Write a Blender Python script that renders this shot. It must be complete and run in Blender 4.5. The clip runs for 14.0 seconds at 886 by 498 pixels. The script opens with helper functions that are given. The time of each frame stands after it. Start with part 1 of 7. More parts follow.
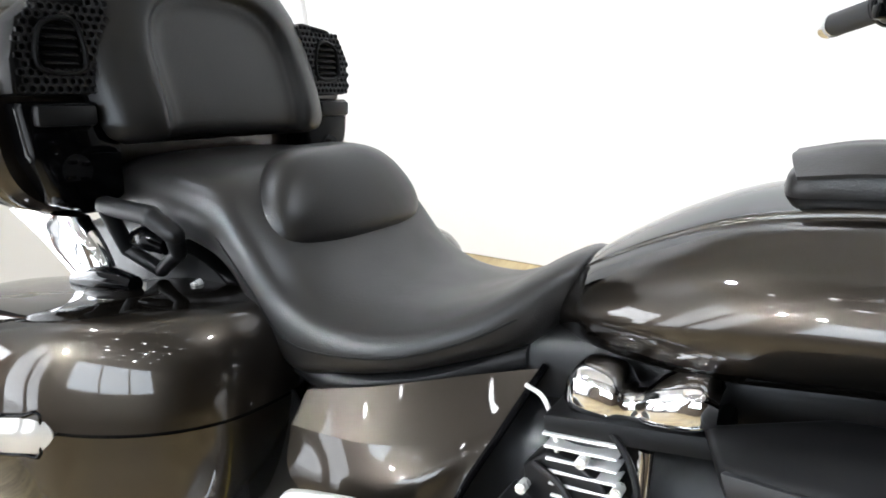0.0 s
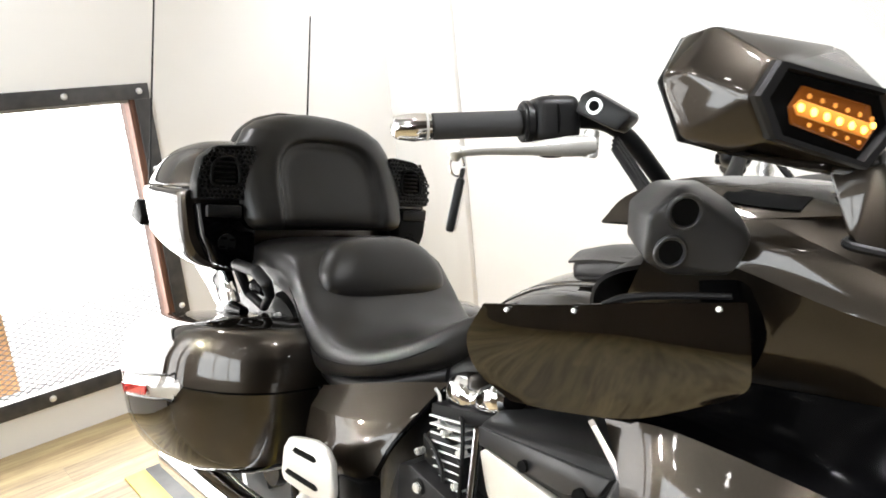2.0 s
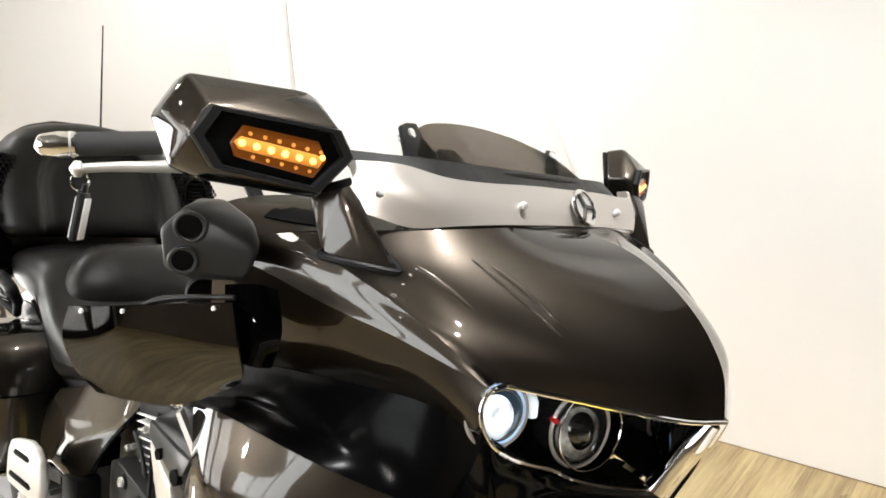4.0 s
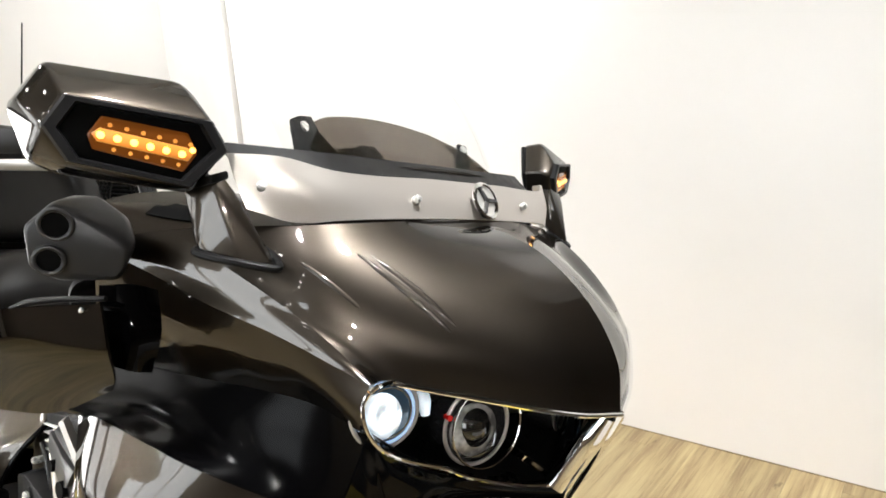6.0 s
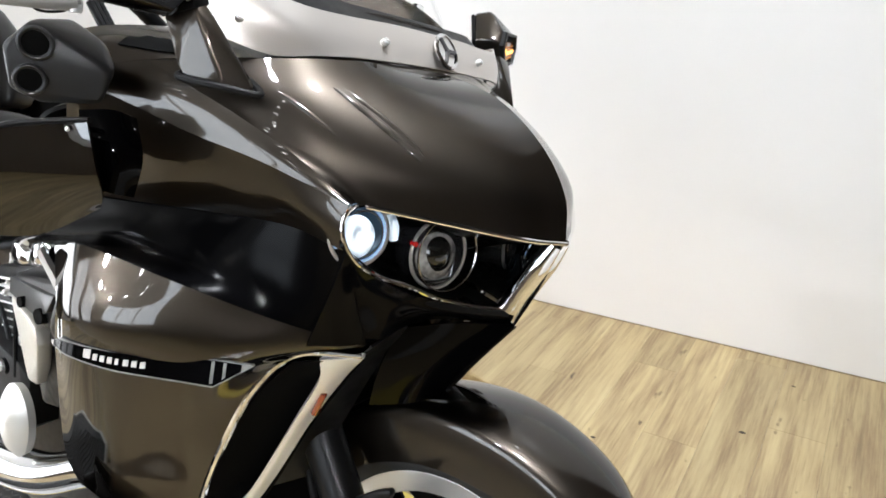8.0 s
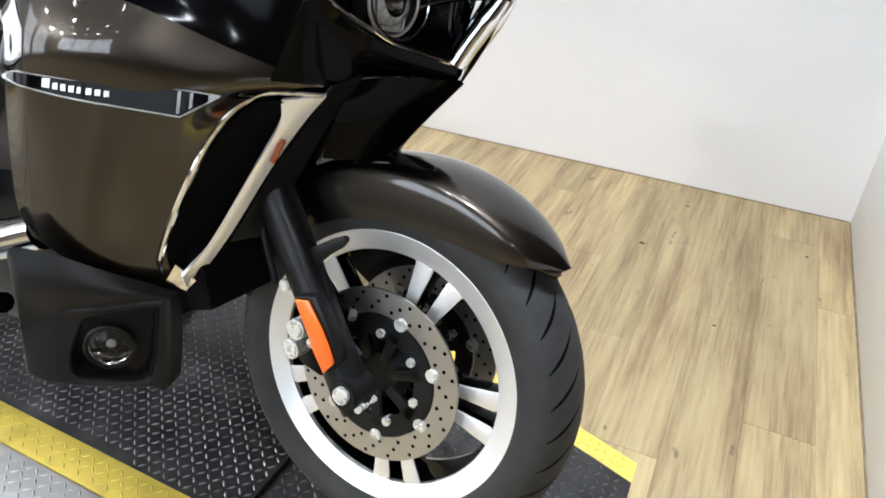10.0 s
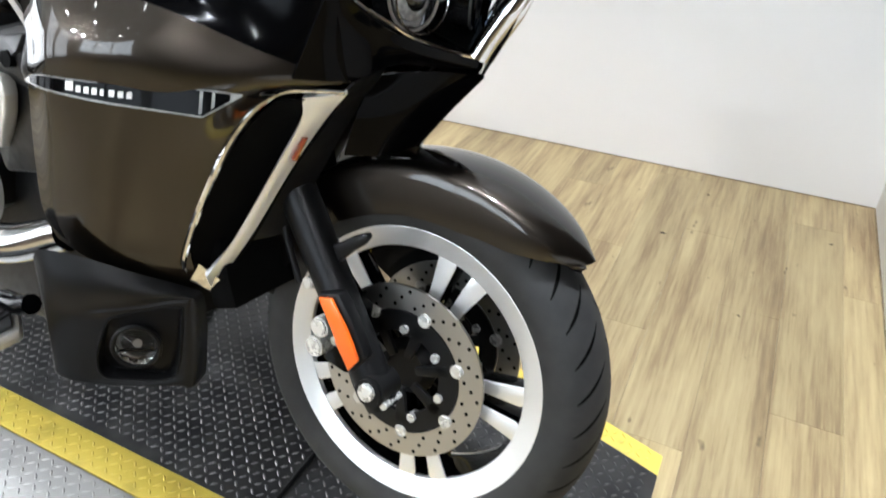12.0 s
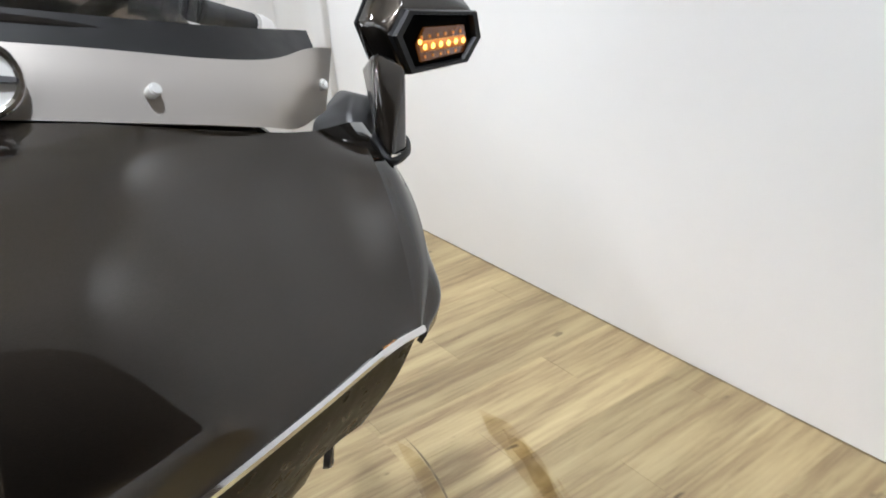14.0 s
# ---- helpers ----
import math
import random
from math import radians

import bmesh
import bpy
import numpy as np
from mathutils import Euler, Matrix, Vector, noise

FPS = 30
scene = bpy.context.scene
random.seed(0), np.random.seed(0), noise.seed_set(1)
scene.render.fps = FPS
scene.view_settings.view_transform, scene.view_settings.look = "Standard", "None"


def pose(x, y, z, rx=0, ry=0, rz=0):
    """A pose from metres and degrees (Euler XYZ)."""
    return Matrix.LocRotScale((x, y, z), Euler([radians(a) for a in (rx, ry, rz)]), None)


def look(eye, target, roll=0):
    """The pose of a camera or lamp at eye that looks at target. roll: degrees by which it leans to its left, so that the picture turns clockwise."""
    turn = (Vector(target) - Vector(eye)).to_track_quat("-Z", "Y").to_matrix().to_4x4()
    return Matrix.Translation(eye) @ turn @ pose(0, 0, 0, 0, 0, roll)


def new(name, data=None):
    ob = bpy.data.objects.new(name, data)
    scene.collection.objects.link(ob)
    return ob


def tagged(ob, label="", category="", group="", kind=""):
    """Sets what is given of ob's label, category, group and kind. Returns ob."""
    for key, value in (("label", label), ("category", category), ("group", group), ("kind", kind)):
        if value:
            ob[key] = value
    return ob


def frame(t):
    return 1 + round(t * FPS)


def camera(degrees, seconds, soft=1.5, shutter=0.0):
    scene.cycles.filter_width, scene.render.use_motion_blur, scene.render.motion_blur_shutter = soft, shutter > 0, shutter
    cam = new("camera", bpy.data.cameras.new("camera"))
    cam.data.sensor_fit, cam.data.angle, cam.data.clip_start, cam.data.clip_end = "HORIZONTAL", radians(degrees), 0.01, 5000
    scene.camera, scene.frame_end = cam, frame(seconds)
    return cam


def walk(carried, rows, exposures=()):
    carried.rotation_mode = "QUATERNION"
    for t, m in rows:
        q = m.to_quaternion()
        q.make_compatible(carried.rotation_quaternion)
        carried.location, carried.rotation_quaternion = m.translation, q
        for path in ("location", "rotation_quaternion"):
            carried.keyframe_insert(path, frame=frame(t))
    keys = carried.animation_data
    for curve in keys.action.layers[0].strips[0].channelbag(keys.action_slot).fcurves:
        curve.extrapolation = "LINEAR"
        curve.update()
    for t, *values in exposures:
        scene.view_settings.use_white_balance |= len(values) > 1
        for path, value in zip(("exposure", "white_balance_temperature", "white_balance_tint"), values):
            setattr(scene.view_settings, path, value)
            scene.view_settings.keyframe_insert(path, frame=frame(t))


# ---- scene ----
cam = camera(64.47, 14.0, 1.7, 0.15)
# seconds, eye, turn
ROWS = [
    (0.0, -0.6526, -0.6103, 1.2632, 65.62, 3.83, 29.18),
    (0.5, -0.5343, -0.6834, 1.2838, 70.20, 6.82, 38.29),
    (1.0, -0.3857, -0.7093, 1.3308, 74.63, 6.83, 46.49),
    (1.5, -0.1756, -0.6680, 1.3342, 75.51, 3.76, 50.44),
    (2.0, 0.0085, -0.7314, 1.3178, 76.54, 5.42, 47.97),
    (2.5, 0.1385, -0.7598, 1.3347, 76.29, 2.23, 43.67),
    (3.0, 0.2428, -0.6800, 1.3446, 78.73, 2.78, 43.11),
    (3.5, 0.3253, -0.5774, 1.3337, 77.17, 3.64, 42.01),
    (4.0, 0.3609, -0.5416, 1.3174, 76.50, 3.55, 40.84),
    (6.5, 0.4125, -0.4736, 1.2896, 75.91, 3.40, 36.84),
    (7.0, 0.4099, -0.4836, 1.2721, 73.35, 2.44, 36.70),
    (9.5, 0.4368, -0.7200, 1.1762, 61.64, -1.51, 24.49),
    (10.0, 0.4266, -0.7232, 1.1302, 58.09, -2.63, 25.14),
    (10.5, 0.4285, -0.7323, 1.0913, 54.73, -3.14, 24.51),
    (11.0, 0.4317, -0.7476, 1.0753, 52.76, -4.25, 24.84),
    (11.5, 0.4171, -0.7542, 1.0707, 51.77, -4.22, 24.58),
    (12.0, 0.4130, -0.7210, 1.1310, 57.41, -1.18, 25.71),
    (12.5, 0.3839, -0.5114, 1.1829, 62.78, -0.43, 38.52),
    (13.0, 0.3985, -0.2938, 1.1872, 61.33, 0.60, 42.02),
    (13.5, 0.3630, -0.0266, 1.1901, 60.73, -0.49, 42.73),
    (13.7, 0.3645, 0.0678, 1.2133, 61.65, 1.62, 42.32),
    (14.0, 0.4220, 0.2389, 1.2113, 65.38, 3.51, 54.15),
]
walk(cam, [(t, pose(x, y, z, a, b, c)) for t, x, y, z, a, b, c in ROWS],
     [(0.0, -0.20, 5950, 9), (1.0, -0.34, 6400, 10), (2.0, -0.36, 6500, 10), (4.0, -0.52, 6700, 10), (6.5, -0.60, 6480, 10), (7.0, -0.62, 6350, 10), (9.5, -0.66, 5950, 10), (11.5, -0.76, 5900, 8), (12.5, -0.64, 5950, 9), (13.0, -0.68, 5900, 9), (13.5, -0.90, 5900, 8), (14.0, -0.90, 6000, 10)])

# ---- world and light ----
world = bpy.data.worlds.new("world")
scene.world = world
world.use_nodes = True
sky = world.node_tree.nodes.new("ShaderNodeTexSky")
sky.sky_type, sky.sun_disc = "NISHITA", False
sky.sun_elevation, sky.sun_rotation = radians(35), radians(200)
world.node_tree.links.new(sky.outputs[0], world.node_tree.nodes["Background"].inputs[0])
world.node_tree.nodes["Background"].inputs[1].default_value = 0.12
scene.view_settings.exposure = -0.40

CEIL = 3.0           # ceiling height
X_REAR, X_FRONT, Y_BACK, Y_NEAR = -3.2, 0.85, 1.785, -3.3
X_END = 5.4          # far end of the showroom, ahead of the motorcycle


def lamp(name, kind, m, watts, size, size_y=0.0, colour=(1.0, 0.975, 0.945)):
    data = bpy.data.lights.new(name, "AREA")
    data.energy, data.shape, data.size, data.color = watts, kind, size, colour
    if size_y:
        data.size_y = size_y
    ob = new(name, data)
    ob.matrix_world = m
    return ob


# small downlights in the dark showroom ceiling: x, y, watts
SPOTS = [(x, y, 3.5) for y in (-2.9, -2.0) for x in (-2.8, -1.6, -0.4)]
for x, y, watts in SPOTS:
    lamp("downlight_lamp", "DISK", pose(x, y, CEIL - 0.035), watts, 0.1)
# daylight through the caged window and the shop-front glazing
lamp("window_lamp", "RECTANGLE", pose(-3.27, -0.55, 0.8, 0, -90, 0), 75, 1.1, 1.7, (1.0, 0.98, 0.95))
lamp("glazing_lamp", "RECTANGLE", pose(-3.27, -2.4, 1.4, 0, -90, 0), 20, 2.3, 1.5, (1.0, 0.98, 0.95))
# brighter fittings that wash the white walls and the stand
WASH = [(-2.5, 1.15, 19), (-1.2, 1.25, 19), (0.2, 1.3, 8), (0.40, 0.30, 47), (-2.6, -0.4, 30), (-0.1, -0.35, 4)]
for x, y, watts in WASH:
    wash = lamp("wash_lamp", "DISK", pose(x, y, CEIL - 0.06, 18 if y > 1 else 0), watts, 0.15, 0.0, (0.975, 0.985, 1.0))
    wash.data.spread = radians(60 if y < 0 and x > -1 else 96 if y > 1 else 95 if x > 0 else 180)
SPOTS = [(x, y) for x, y, watts in SPOTS]
WASH = [(x, y) for x, y, watts in WASH]
# unseen spotlights added to brighten hood, panel and cowl: eye, target, watts, beam
ADDED_SPOTS = [((2.55, -2.9, 2.82), (-0.1, -0.15, 1.03), 1.8, 18), ((-2.9, -2.7, 2.82), (-1.2, -0.25, 0.62), 9, 34), ((-2.4, -3.0, 2.82), (-0.35, -0.25, 0.82), 1.5, 26)]
for eye, target, watts, beam in ADDED_SPOTS:
    spot = lamp("added_spot_lamp", "DISK", look(eye, target), watts, 0.12)
    spot.data.spread = radians(beam)

# ---- materials ----
def material(name, colour, rough=0.5, metal=0.0, coat=0.0, **extra):
    m = bpy.data.materials.new(name)
    m.use_nodes = True
    b = m.node_tree.nodes["Principled BSDF"]
    b.inputs["Base Color"].default_value = (*colour, 1)
    b.inputs["Roughness"].default_value = rough
    b.inputs["Metallic"].default_value = metal
    b.inputs["Coat Weight"].default_value = coat
    b.inputs["Coat Roughness"].default_value = 0.03
    for key, value in extra.items():
        b.inputs[key.replace("_", " ")].default_value = value
    return m


def node(m, kind, **inputs):
    n = m.node_tree.nodes.new(kind)
    for key, value in inputs.items():
        n.inputs[key.replace("_", " ")].default_value = value
    return n


def link(m, a, b):
    m.node_tree.links.new(a, b)


def mottled(m, scale, low, high, socket="Base Color", detail=6.0, lo=0.3, hi=0.7, stretch=None, coords="Object"):
    """Noise between two values (or colours) into a socket of the shader."""
    b = m.node_tree.nodes["Principled BSDF"]
    tc = node(m, "ShaderNodeTexCoord")
    mp = node(m, "ShaderNodeMapping")
    if stretch:
        mp.inputs["Scale"].default_value = stretch
    n = node(m, "ShaderNodeTexNoise", Scale=scale, Detail=detail)
    r = node(m, "ShaderNodeValToRGB")
    e = r.color_ramp.elements
    e[0].position, e[1].position = lo, hi
    if isinstance(low, (int, float)):
        low, high = (low,) * 3, (high,) * 3
    e[0].color, e[1].color = (*low, 1), (*high, 1)
    link(m, tc.outputs[coords], mp.inputs[0])
    link(m, mp.outputs[0], n.inputs["Vector"])
    link(m, n.outputs[0], r.inputs[0])
    link(m, r.outputs[0], b.inputs[socket])
    return r


def bumped(m, scale, strength, distance=0.001, kind="ShaderNodeTexNoise", stretch=None):
    b = m.node_tree.nodes["Principled BSDF"]
    tc = node(m, "ShaderNodeTexCoord")
    mp = node(m, "ShaderNodeMapping")
    if stretch:
        mp.inputs["Scale"].default_value = stretch
    n = node(m, kind, Scale=scale)
    u = node(m, "ShaderNodeBump", Strength=strength, Distance=distance)
    link(m, tc.outputs["Object"], mp.inputs[0])
    link(m, mp.outputs[0], n.inputs["Vector"])
    link(m, n.outputs[0], u.inputs["Height"])
    link(m, u.outputs[0], b.inputs["Normal"])


PAINT = material("bronze_grey_metallic_paint", (0.035, 0.0295, 0.024), 0.37, 1.0, 1.0)
mottled(PAINT, 2600.0, (0.028, 0.0235, 0.019), (0.042, 0.0355, 0.029), detail=1.0)
PAINT.node_tree.nodes["Principled BSDF"].inputs["Specular Tint"].default_value = (0.16, 0.14, 0.12, 1)
PAINT.node_tree.nodes["Principled BSDF"].inputs["Coat Roughness"].default_value = 0.035
PAINT.node_tree.nodes["Principled BSDF"].inputs["Coat IOR"].default_value = 1.5
GREYPLASTIC = material("grey_black_plastic", (0.008, 0.008, 0.0085), 0.38, Specular_IOR_Level=0.24)
bumped(GREYPLASTIC, 900.0, 0.2, 0.0004)
PODPLASTIC = material("worn_dark_grey_plastic", (0.012, 0.012, 0.0125), 0.42, Specular_IOR_Level=0.45)
mottled(PODPLASTIC, 30.0, (0.010, 0.010, 0.0105), (0.016, 0.016, 0.0165))
bumped(PODPLASTIC, 900.0, 0.2, 0.0004)
BOLT = material("zinc_bolt_steel", (0.72, 0.72, 0.70), 0.27, 0.6)
mottled(BOLT, 60.0, 0.2, 0.36, "Roughness")
BLACK_GLOSS = material("gloss_black", (0.0012, 0.0012, 0.0014), 0.05, 0.0, 0.0, Specular_IOR_Level=0.07)
mottled(BLACK_GLOSS, 40.0, 0.04, 0.09, "Roughness")
BAND_BLACK = material("worn_gloss_black", (0.0012, 0.0012, 0.0014), 0.17, 0.0, 0.0, Specular_IOR_Level=0.05)
mottled(BAND_BLACK, 40.0, 0.14, 0.22, "Roughness")
BLACK_SATIN = material("satin_black_metal", (0.0045, 0.0045, 0.0048), 0.36, 0.0, Specular_IOR_Level=0.22)
mottled(BLACK_SATIN, 60.0, 0.32, 0.46, "Roughness")
PLASTIC = material("textured_black_plastic", (0.0045, 0.0045, 0.0047), 0.45, Specular_IOR_Level=0.11)
bumped(PLASTIC, 900.0, 0.25, 0.0004)
LEATHER = material("black_vinyl", (0.0085, 0.0078, 0.0074), 0.38, Specular_IOR_Level=0.36)
bumped(LEATHER, 420.0, 0.3, 0.0006, "ShaderNodeTexVoronoi")
mottled(LEATHER, 9.0, 0.32, 0.44, "Roughness")
RUBBER = material("tyre_rubber", (0.016, 0.016, 0.017), 0.72)
mottled(RUBBER, 30.0, (0.012, 0.012, 0.0123), (0.022, 0.0217, 0.0213))
bumped(RUBBER, 300.0, 0.2, 0.0005)
GRIP = material("grip_rubber", (0.028, 0.028, 0.029), 0.75)
bumped(GRIP, 500.0, 0.3, 0.0006)
CHROME = material("chrome", (0.86, 0.86, 0.87), 0.04, 1.0)
mottled(CHROME, 25.0, 0.03, 0.09, "Roughness")
BRUSHED = material("brushed_stainless", (0.46, 0.43, 0.395), 0.36, 0.65)
bumped(BRUSHED, 500.0, 0.12, 0.0003, stretch=(1, 0.02, 1))
ALLOY = material("machined_alloy", (0.86, 0.86, 0.86), 0.38, 0.75)
mottled(ALLOY, 35.0, 0.34, 0.44, "Roughness")
SILVER = material("silver_paint", (0.56, 0.55, 0.52), 0.35, 0.5)
mottled(SILVER, 60.0, 0.3, 0.42, "Roughness")
CHAMPAGNE = material("champagne_cover", (0.52, 0.50, 0.45), 0.4, 0.6)
mottled(CHAMPAGNE, 60.0, 0.34, 0.46, "Roughness")
DISC = material("brake_disc_steel", (0.50, 0.49, 0.46), 0.33, 1.0)
bumped(DISC, 260.0, 0.15, 0.0003)
# Matt black; on holes, grooves and recesses it stands for their shade.
DARK = material("matt_black_and_hole_shade", (0.002, 0.002, 0.002), 0.8, Specular_IOR_Level=0.05)
ORANGE = material("orange_reflector", (0.80, 0.13, 0.01), 0.25, 0.0, 0.6)
bumped(ORANGE, 300.0, 0.3, 0.0006, "ShaderNodeTexVoronoi")
AMBER = material("amber_lens", (0.10, 0.03, 0.006), 0.1, 0.0, 0.5, Emission_Strength=0.09)
AMBER.node_tree.nodes["Principled BSDF"].inputs["Emission Color"].default_value = (1.0, 0.27, 0.02, 1)
LED = material("amber_led", (1.0, 0.6, 0.15), 0.3, Emission_Strength=5.0)
LED.node_tree.nodes["Principled BSDF"].inputs["Emission Color"].default_value = (1.0, 0.50, 0.10, 1)
AMBERGLOW = material("amber_glow", (0.8, 0.3, 0.05), 0.3, Emission_Strength=0.16)
AMBERGLOW.node_tree.nodes["Principled BSDF"].inputs["Emission Color"].default_value = (1.0, 0.36, 0.04, 1)
HEADLED = material("headlamp_reflector_lit", (0.9, 0.95, 1.0), 0.12, 0.3, Emission_Strength=1.5)
mottled(HEADLED, 55.0, 0.25, 1.7, "Emission Strength", detail=2.0, lo=0.35, hi=0.65)
HEADLED.node_tree.nodes["Principled BSDF"].inputs["Emission Color"].default_value = (0.70, 0.87, 1.0, 1)
HALO = material("blue_halo_light", (0.5, 0.7, 1.0), 0.15, 0.0, 0.5, Emission_Strength=0.42)
HALO.node_tree.nodes["Principled BSDF"].inputs["Emission Color"].default_value = (0.42, 0.66, 1.0, 1)
BLUELENS = material("bluish_lamp_glass", (0.07, 0.13, 0.2), 0.09, 0.5, 1.0)
LAMPBLACK = material("lamp_housing_black", (0.0018, 0.0018, 0.0018), 0.3, Specular_IOR_Level=0.07)
mottled(LAMPBLACK, 50.0, 0.24, 0.38, "Roughness")
GREYLENS = material("grey_lamp_glass", (0.02, 0.02, 0.021), 0.06, 0.3, 1.0)
RED = material("red_lens", (0.55, 0.015, 0.012), 0.12, 0.0, 1.0)
CLEARLENS = material("clear_lens", (0.30, 0.29, 0.27), 0.08, 0.25, 1.0)
EMBLEM = material("dull_emblem_metal", (0.17, 0.165, 0.155), 0.34, 0.7)
mottled(EMBLEM, 60.0, (0.12, 0.117, 0.11), (0.22, 0.215, 0.2))
PROJECTOR = material("grey_projector_bowl", (0.24, 0.236, 0.226), 0.2, 0.2, 0.6)
mottled(PROJECTOR, 55.0, (0.11, 0.108, 0.104), (0.34, 0.335, 0.32), lo=0.4, hi=0.6)
FOGLENS = material("dark_fog_lens", (0.008, 0.008, 0.007), 0.06, 0.0, 0.6)
DARKRED = material("dark_red_marker", (0.22, 0.03, 0.012), 0.2, 0.0, 0.6)


def glassy(name, tint, gloss, sheen=0.03):
    """A thin clear pane: mostly see-through, with a faint mirror-like sheen."""
    m = bpy.data.materials.new(name)
    m.use_nodes = True
    t = m.node_tree
    t.nodes.clear()
    out, mix = t.nodes.new("ShaderNodeOutputMaterial"), t.nodes.new("ShaderNodeMixShader")
    tr, gl = t.nodes.new("ShaderNodeBsdfTransparent"), t.nodes.new("ShaderNodeBsdfGlossy")
    tr.inputs[0].default_value = (*tint, 1)
    gl.inputs["Roughness"].default_value = gloss
    mix.inputs[0].default_value = sheen
    t.links.new(tr.outputs[0], mix.inputs[1])
    t.links.new(gl.outputs[0], mix.inputs[2])
    t.links.new(mix.outputs[0], out.inputs[0])
    return m


CLEAR = glassy("clear_polycarbonate", (0.965, 0.967, 0.967), 0.02, 0.02)
TINTED = glassy("smoked_polycarbonate", (0.42, 0.39, 0.36), 0.03)
SMOKEGLASS = glassy("dark_smoked_acrylic", (0.10, 0.09, 0.08), 0.02, 0.11)

WALL = material("white_wall_paint", (0.80, 0.785, 0.765), 0.6)
mottled(WALL, 2.2, (0.765, 0.745, 0.72), (0.83, 0.82, 0.805), coords="Generated")
bumped(WALL, 180.0, 0.12, 0.0008)
CEILING = material("ceiling_paint", (0.78, 0.77, 0.74), 0.8)
mottled(CEILING, 3.0, (0.74, 0.73, 0.70), (0.81, 0.80, 0.77))
# Tone of the unseen ceiling, set to darken what the cowl reflects.
SHOWROOM = material("unseen_showroom_grey", (0.03, 0.028, 0.026), 0.85)
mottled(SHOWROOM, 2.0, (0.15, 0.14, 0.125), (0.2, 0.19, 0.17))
BROWNWALL = material("brown_wall_paint", (0.22, 0.17, 0.125), 0.8)
mottled(BROWNWALL, 2.0, (0.10, 0.078, 0.058), (0.14, 0.11, 0.083))
DARKSTEEL = material("dark_painted_steel", (0.055, 0.055, 0.06), 0.45, 0.4)
mottled(DARKSTEEL, 18.0, (0.04, 0.04, 0.044), (0.085, 0.082, 0.08))
OLDWOOD = material("dark_stained_wood", (0.12, 0.05, 0.03), 0.6)
mottled(OLDWOOD, 14.0, (0.055, 0.022, 0.014), (0.22, 0.10, 0.06), stretch=(6, 6, 0.5))
ORANGEWOOD = material("orange_post", (0.75, 0.38, 0.12), 0.6)
mottled(ORANGEWOOD, 10.0, (0.62, 0.30, 0.09), (0.85, 0.46, 0.18), stretch=(6, 6, 0.6))
YELLOW = material("yellow_safety_paint", (0.66, 0.51, 0.08), 0.45)
mottled(YELLOW, 14.0, (0.50, 0.38, 0.06), (0.70, 0.54, 0.09), lo=0.28, hi=0.5)
PLATE_BLACK = material("black_tread_plate", (0.035, 0.035, 0.036), 0.4, 0.5)
mottled(PLATE_BLACK, 11.0, (0.022, 0.022, 0.024), (0.065, 0.064, 0.062))
# Worn bar tops, lightened further so the colour carries their highlights.
PLATE_WORN_HIGHLIT = material("tread_bars_worn_highlit", (0.17, 0.168, 0.165), 0.3, 0.75)
mottled(PLATE_WORN_HIGHLIT, 9.0, (0.07, 0.07, 0.072), (0.26, 0.255, 0.25))
PLATE_SILVER = material("aluminium_tread_plate", (0.52, 0.515, 0.50), 0.42, 0.8)
mottled(PLATE_SILVER, 16.0, 0.36, 0.55, "Roughness")
WORNPLATE = material("worn_stained_aluminium", (0.34, 0.29, 0.215), 0.5, 0.4)
mottled(WORNPLATE, 22.0, (0.27, 0.225, 0.16), (0.42, 0.37, 0.29))
SKYGLOW = material("outside_daylight", (0.9, 0.95, 1.0), 1.0, Emission_Strength=5.5)
SKYGLOW.node_tree.nodes["Principled BSDF"].inputs["Emission Color"].default_value = (1.0, 0.985, 0.96, 1)
DAYPANE = material("daylit_pane", (0.9, 0.95, 1.0), 1.0, Emission_Strength=9.0)
DAYPANE.node_tree.nodes["Principled BSDF"].inputs["Emission Color"].default_value = (0.90, 0.96, 1.0, 1)
FITTING = material("lamp_diffuser", (1, 1, 1), 0.4, Emission_Strength=45.0)
FITTING.node_tree.nodes["Principled BSDF"].inputs["Emission Color"].default_value = (1.0, 0.96, 0.9, 1)


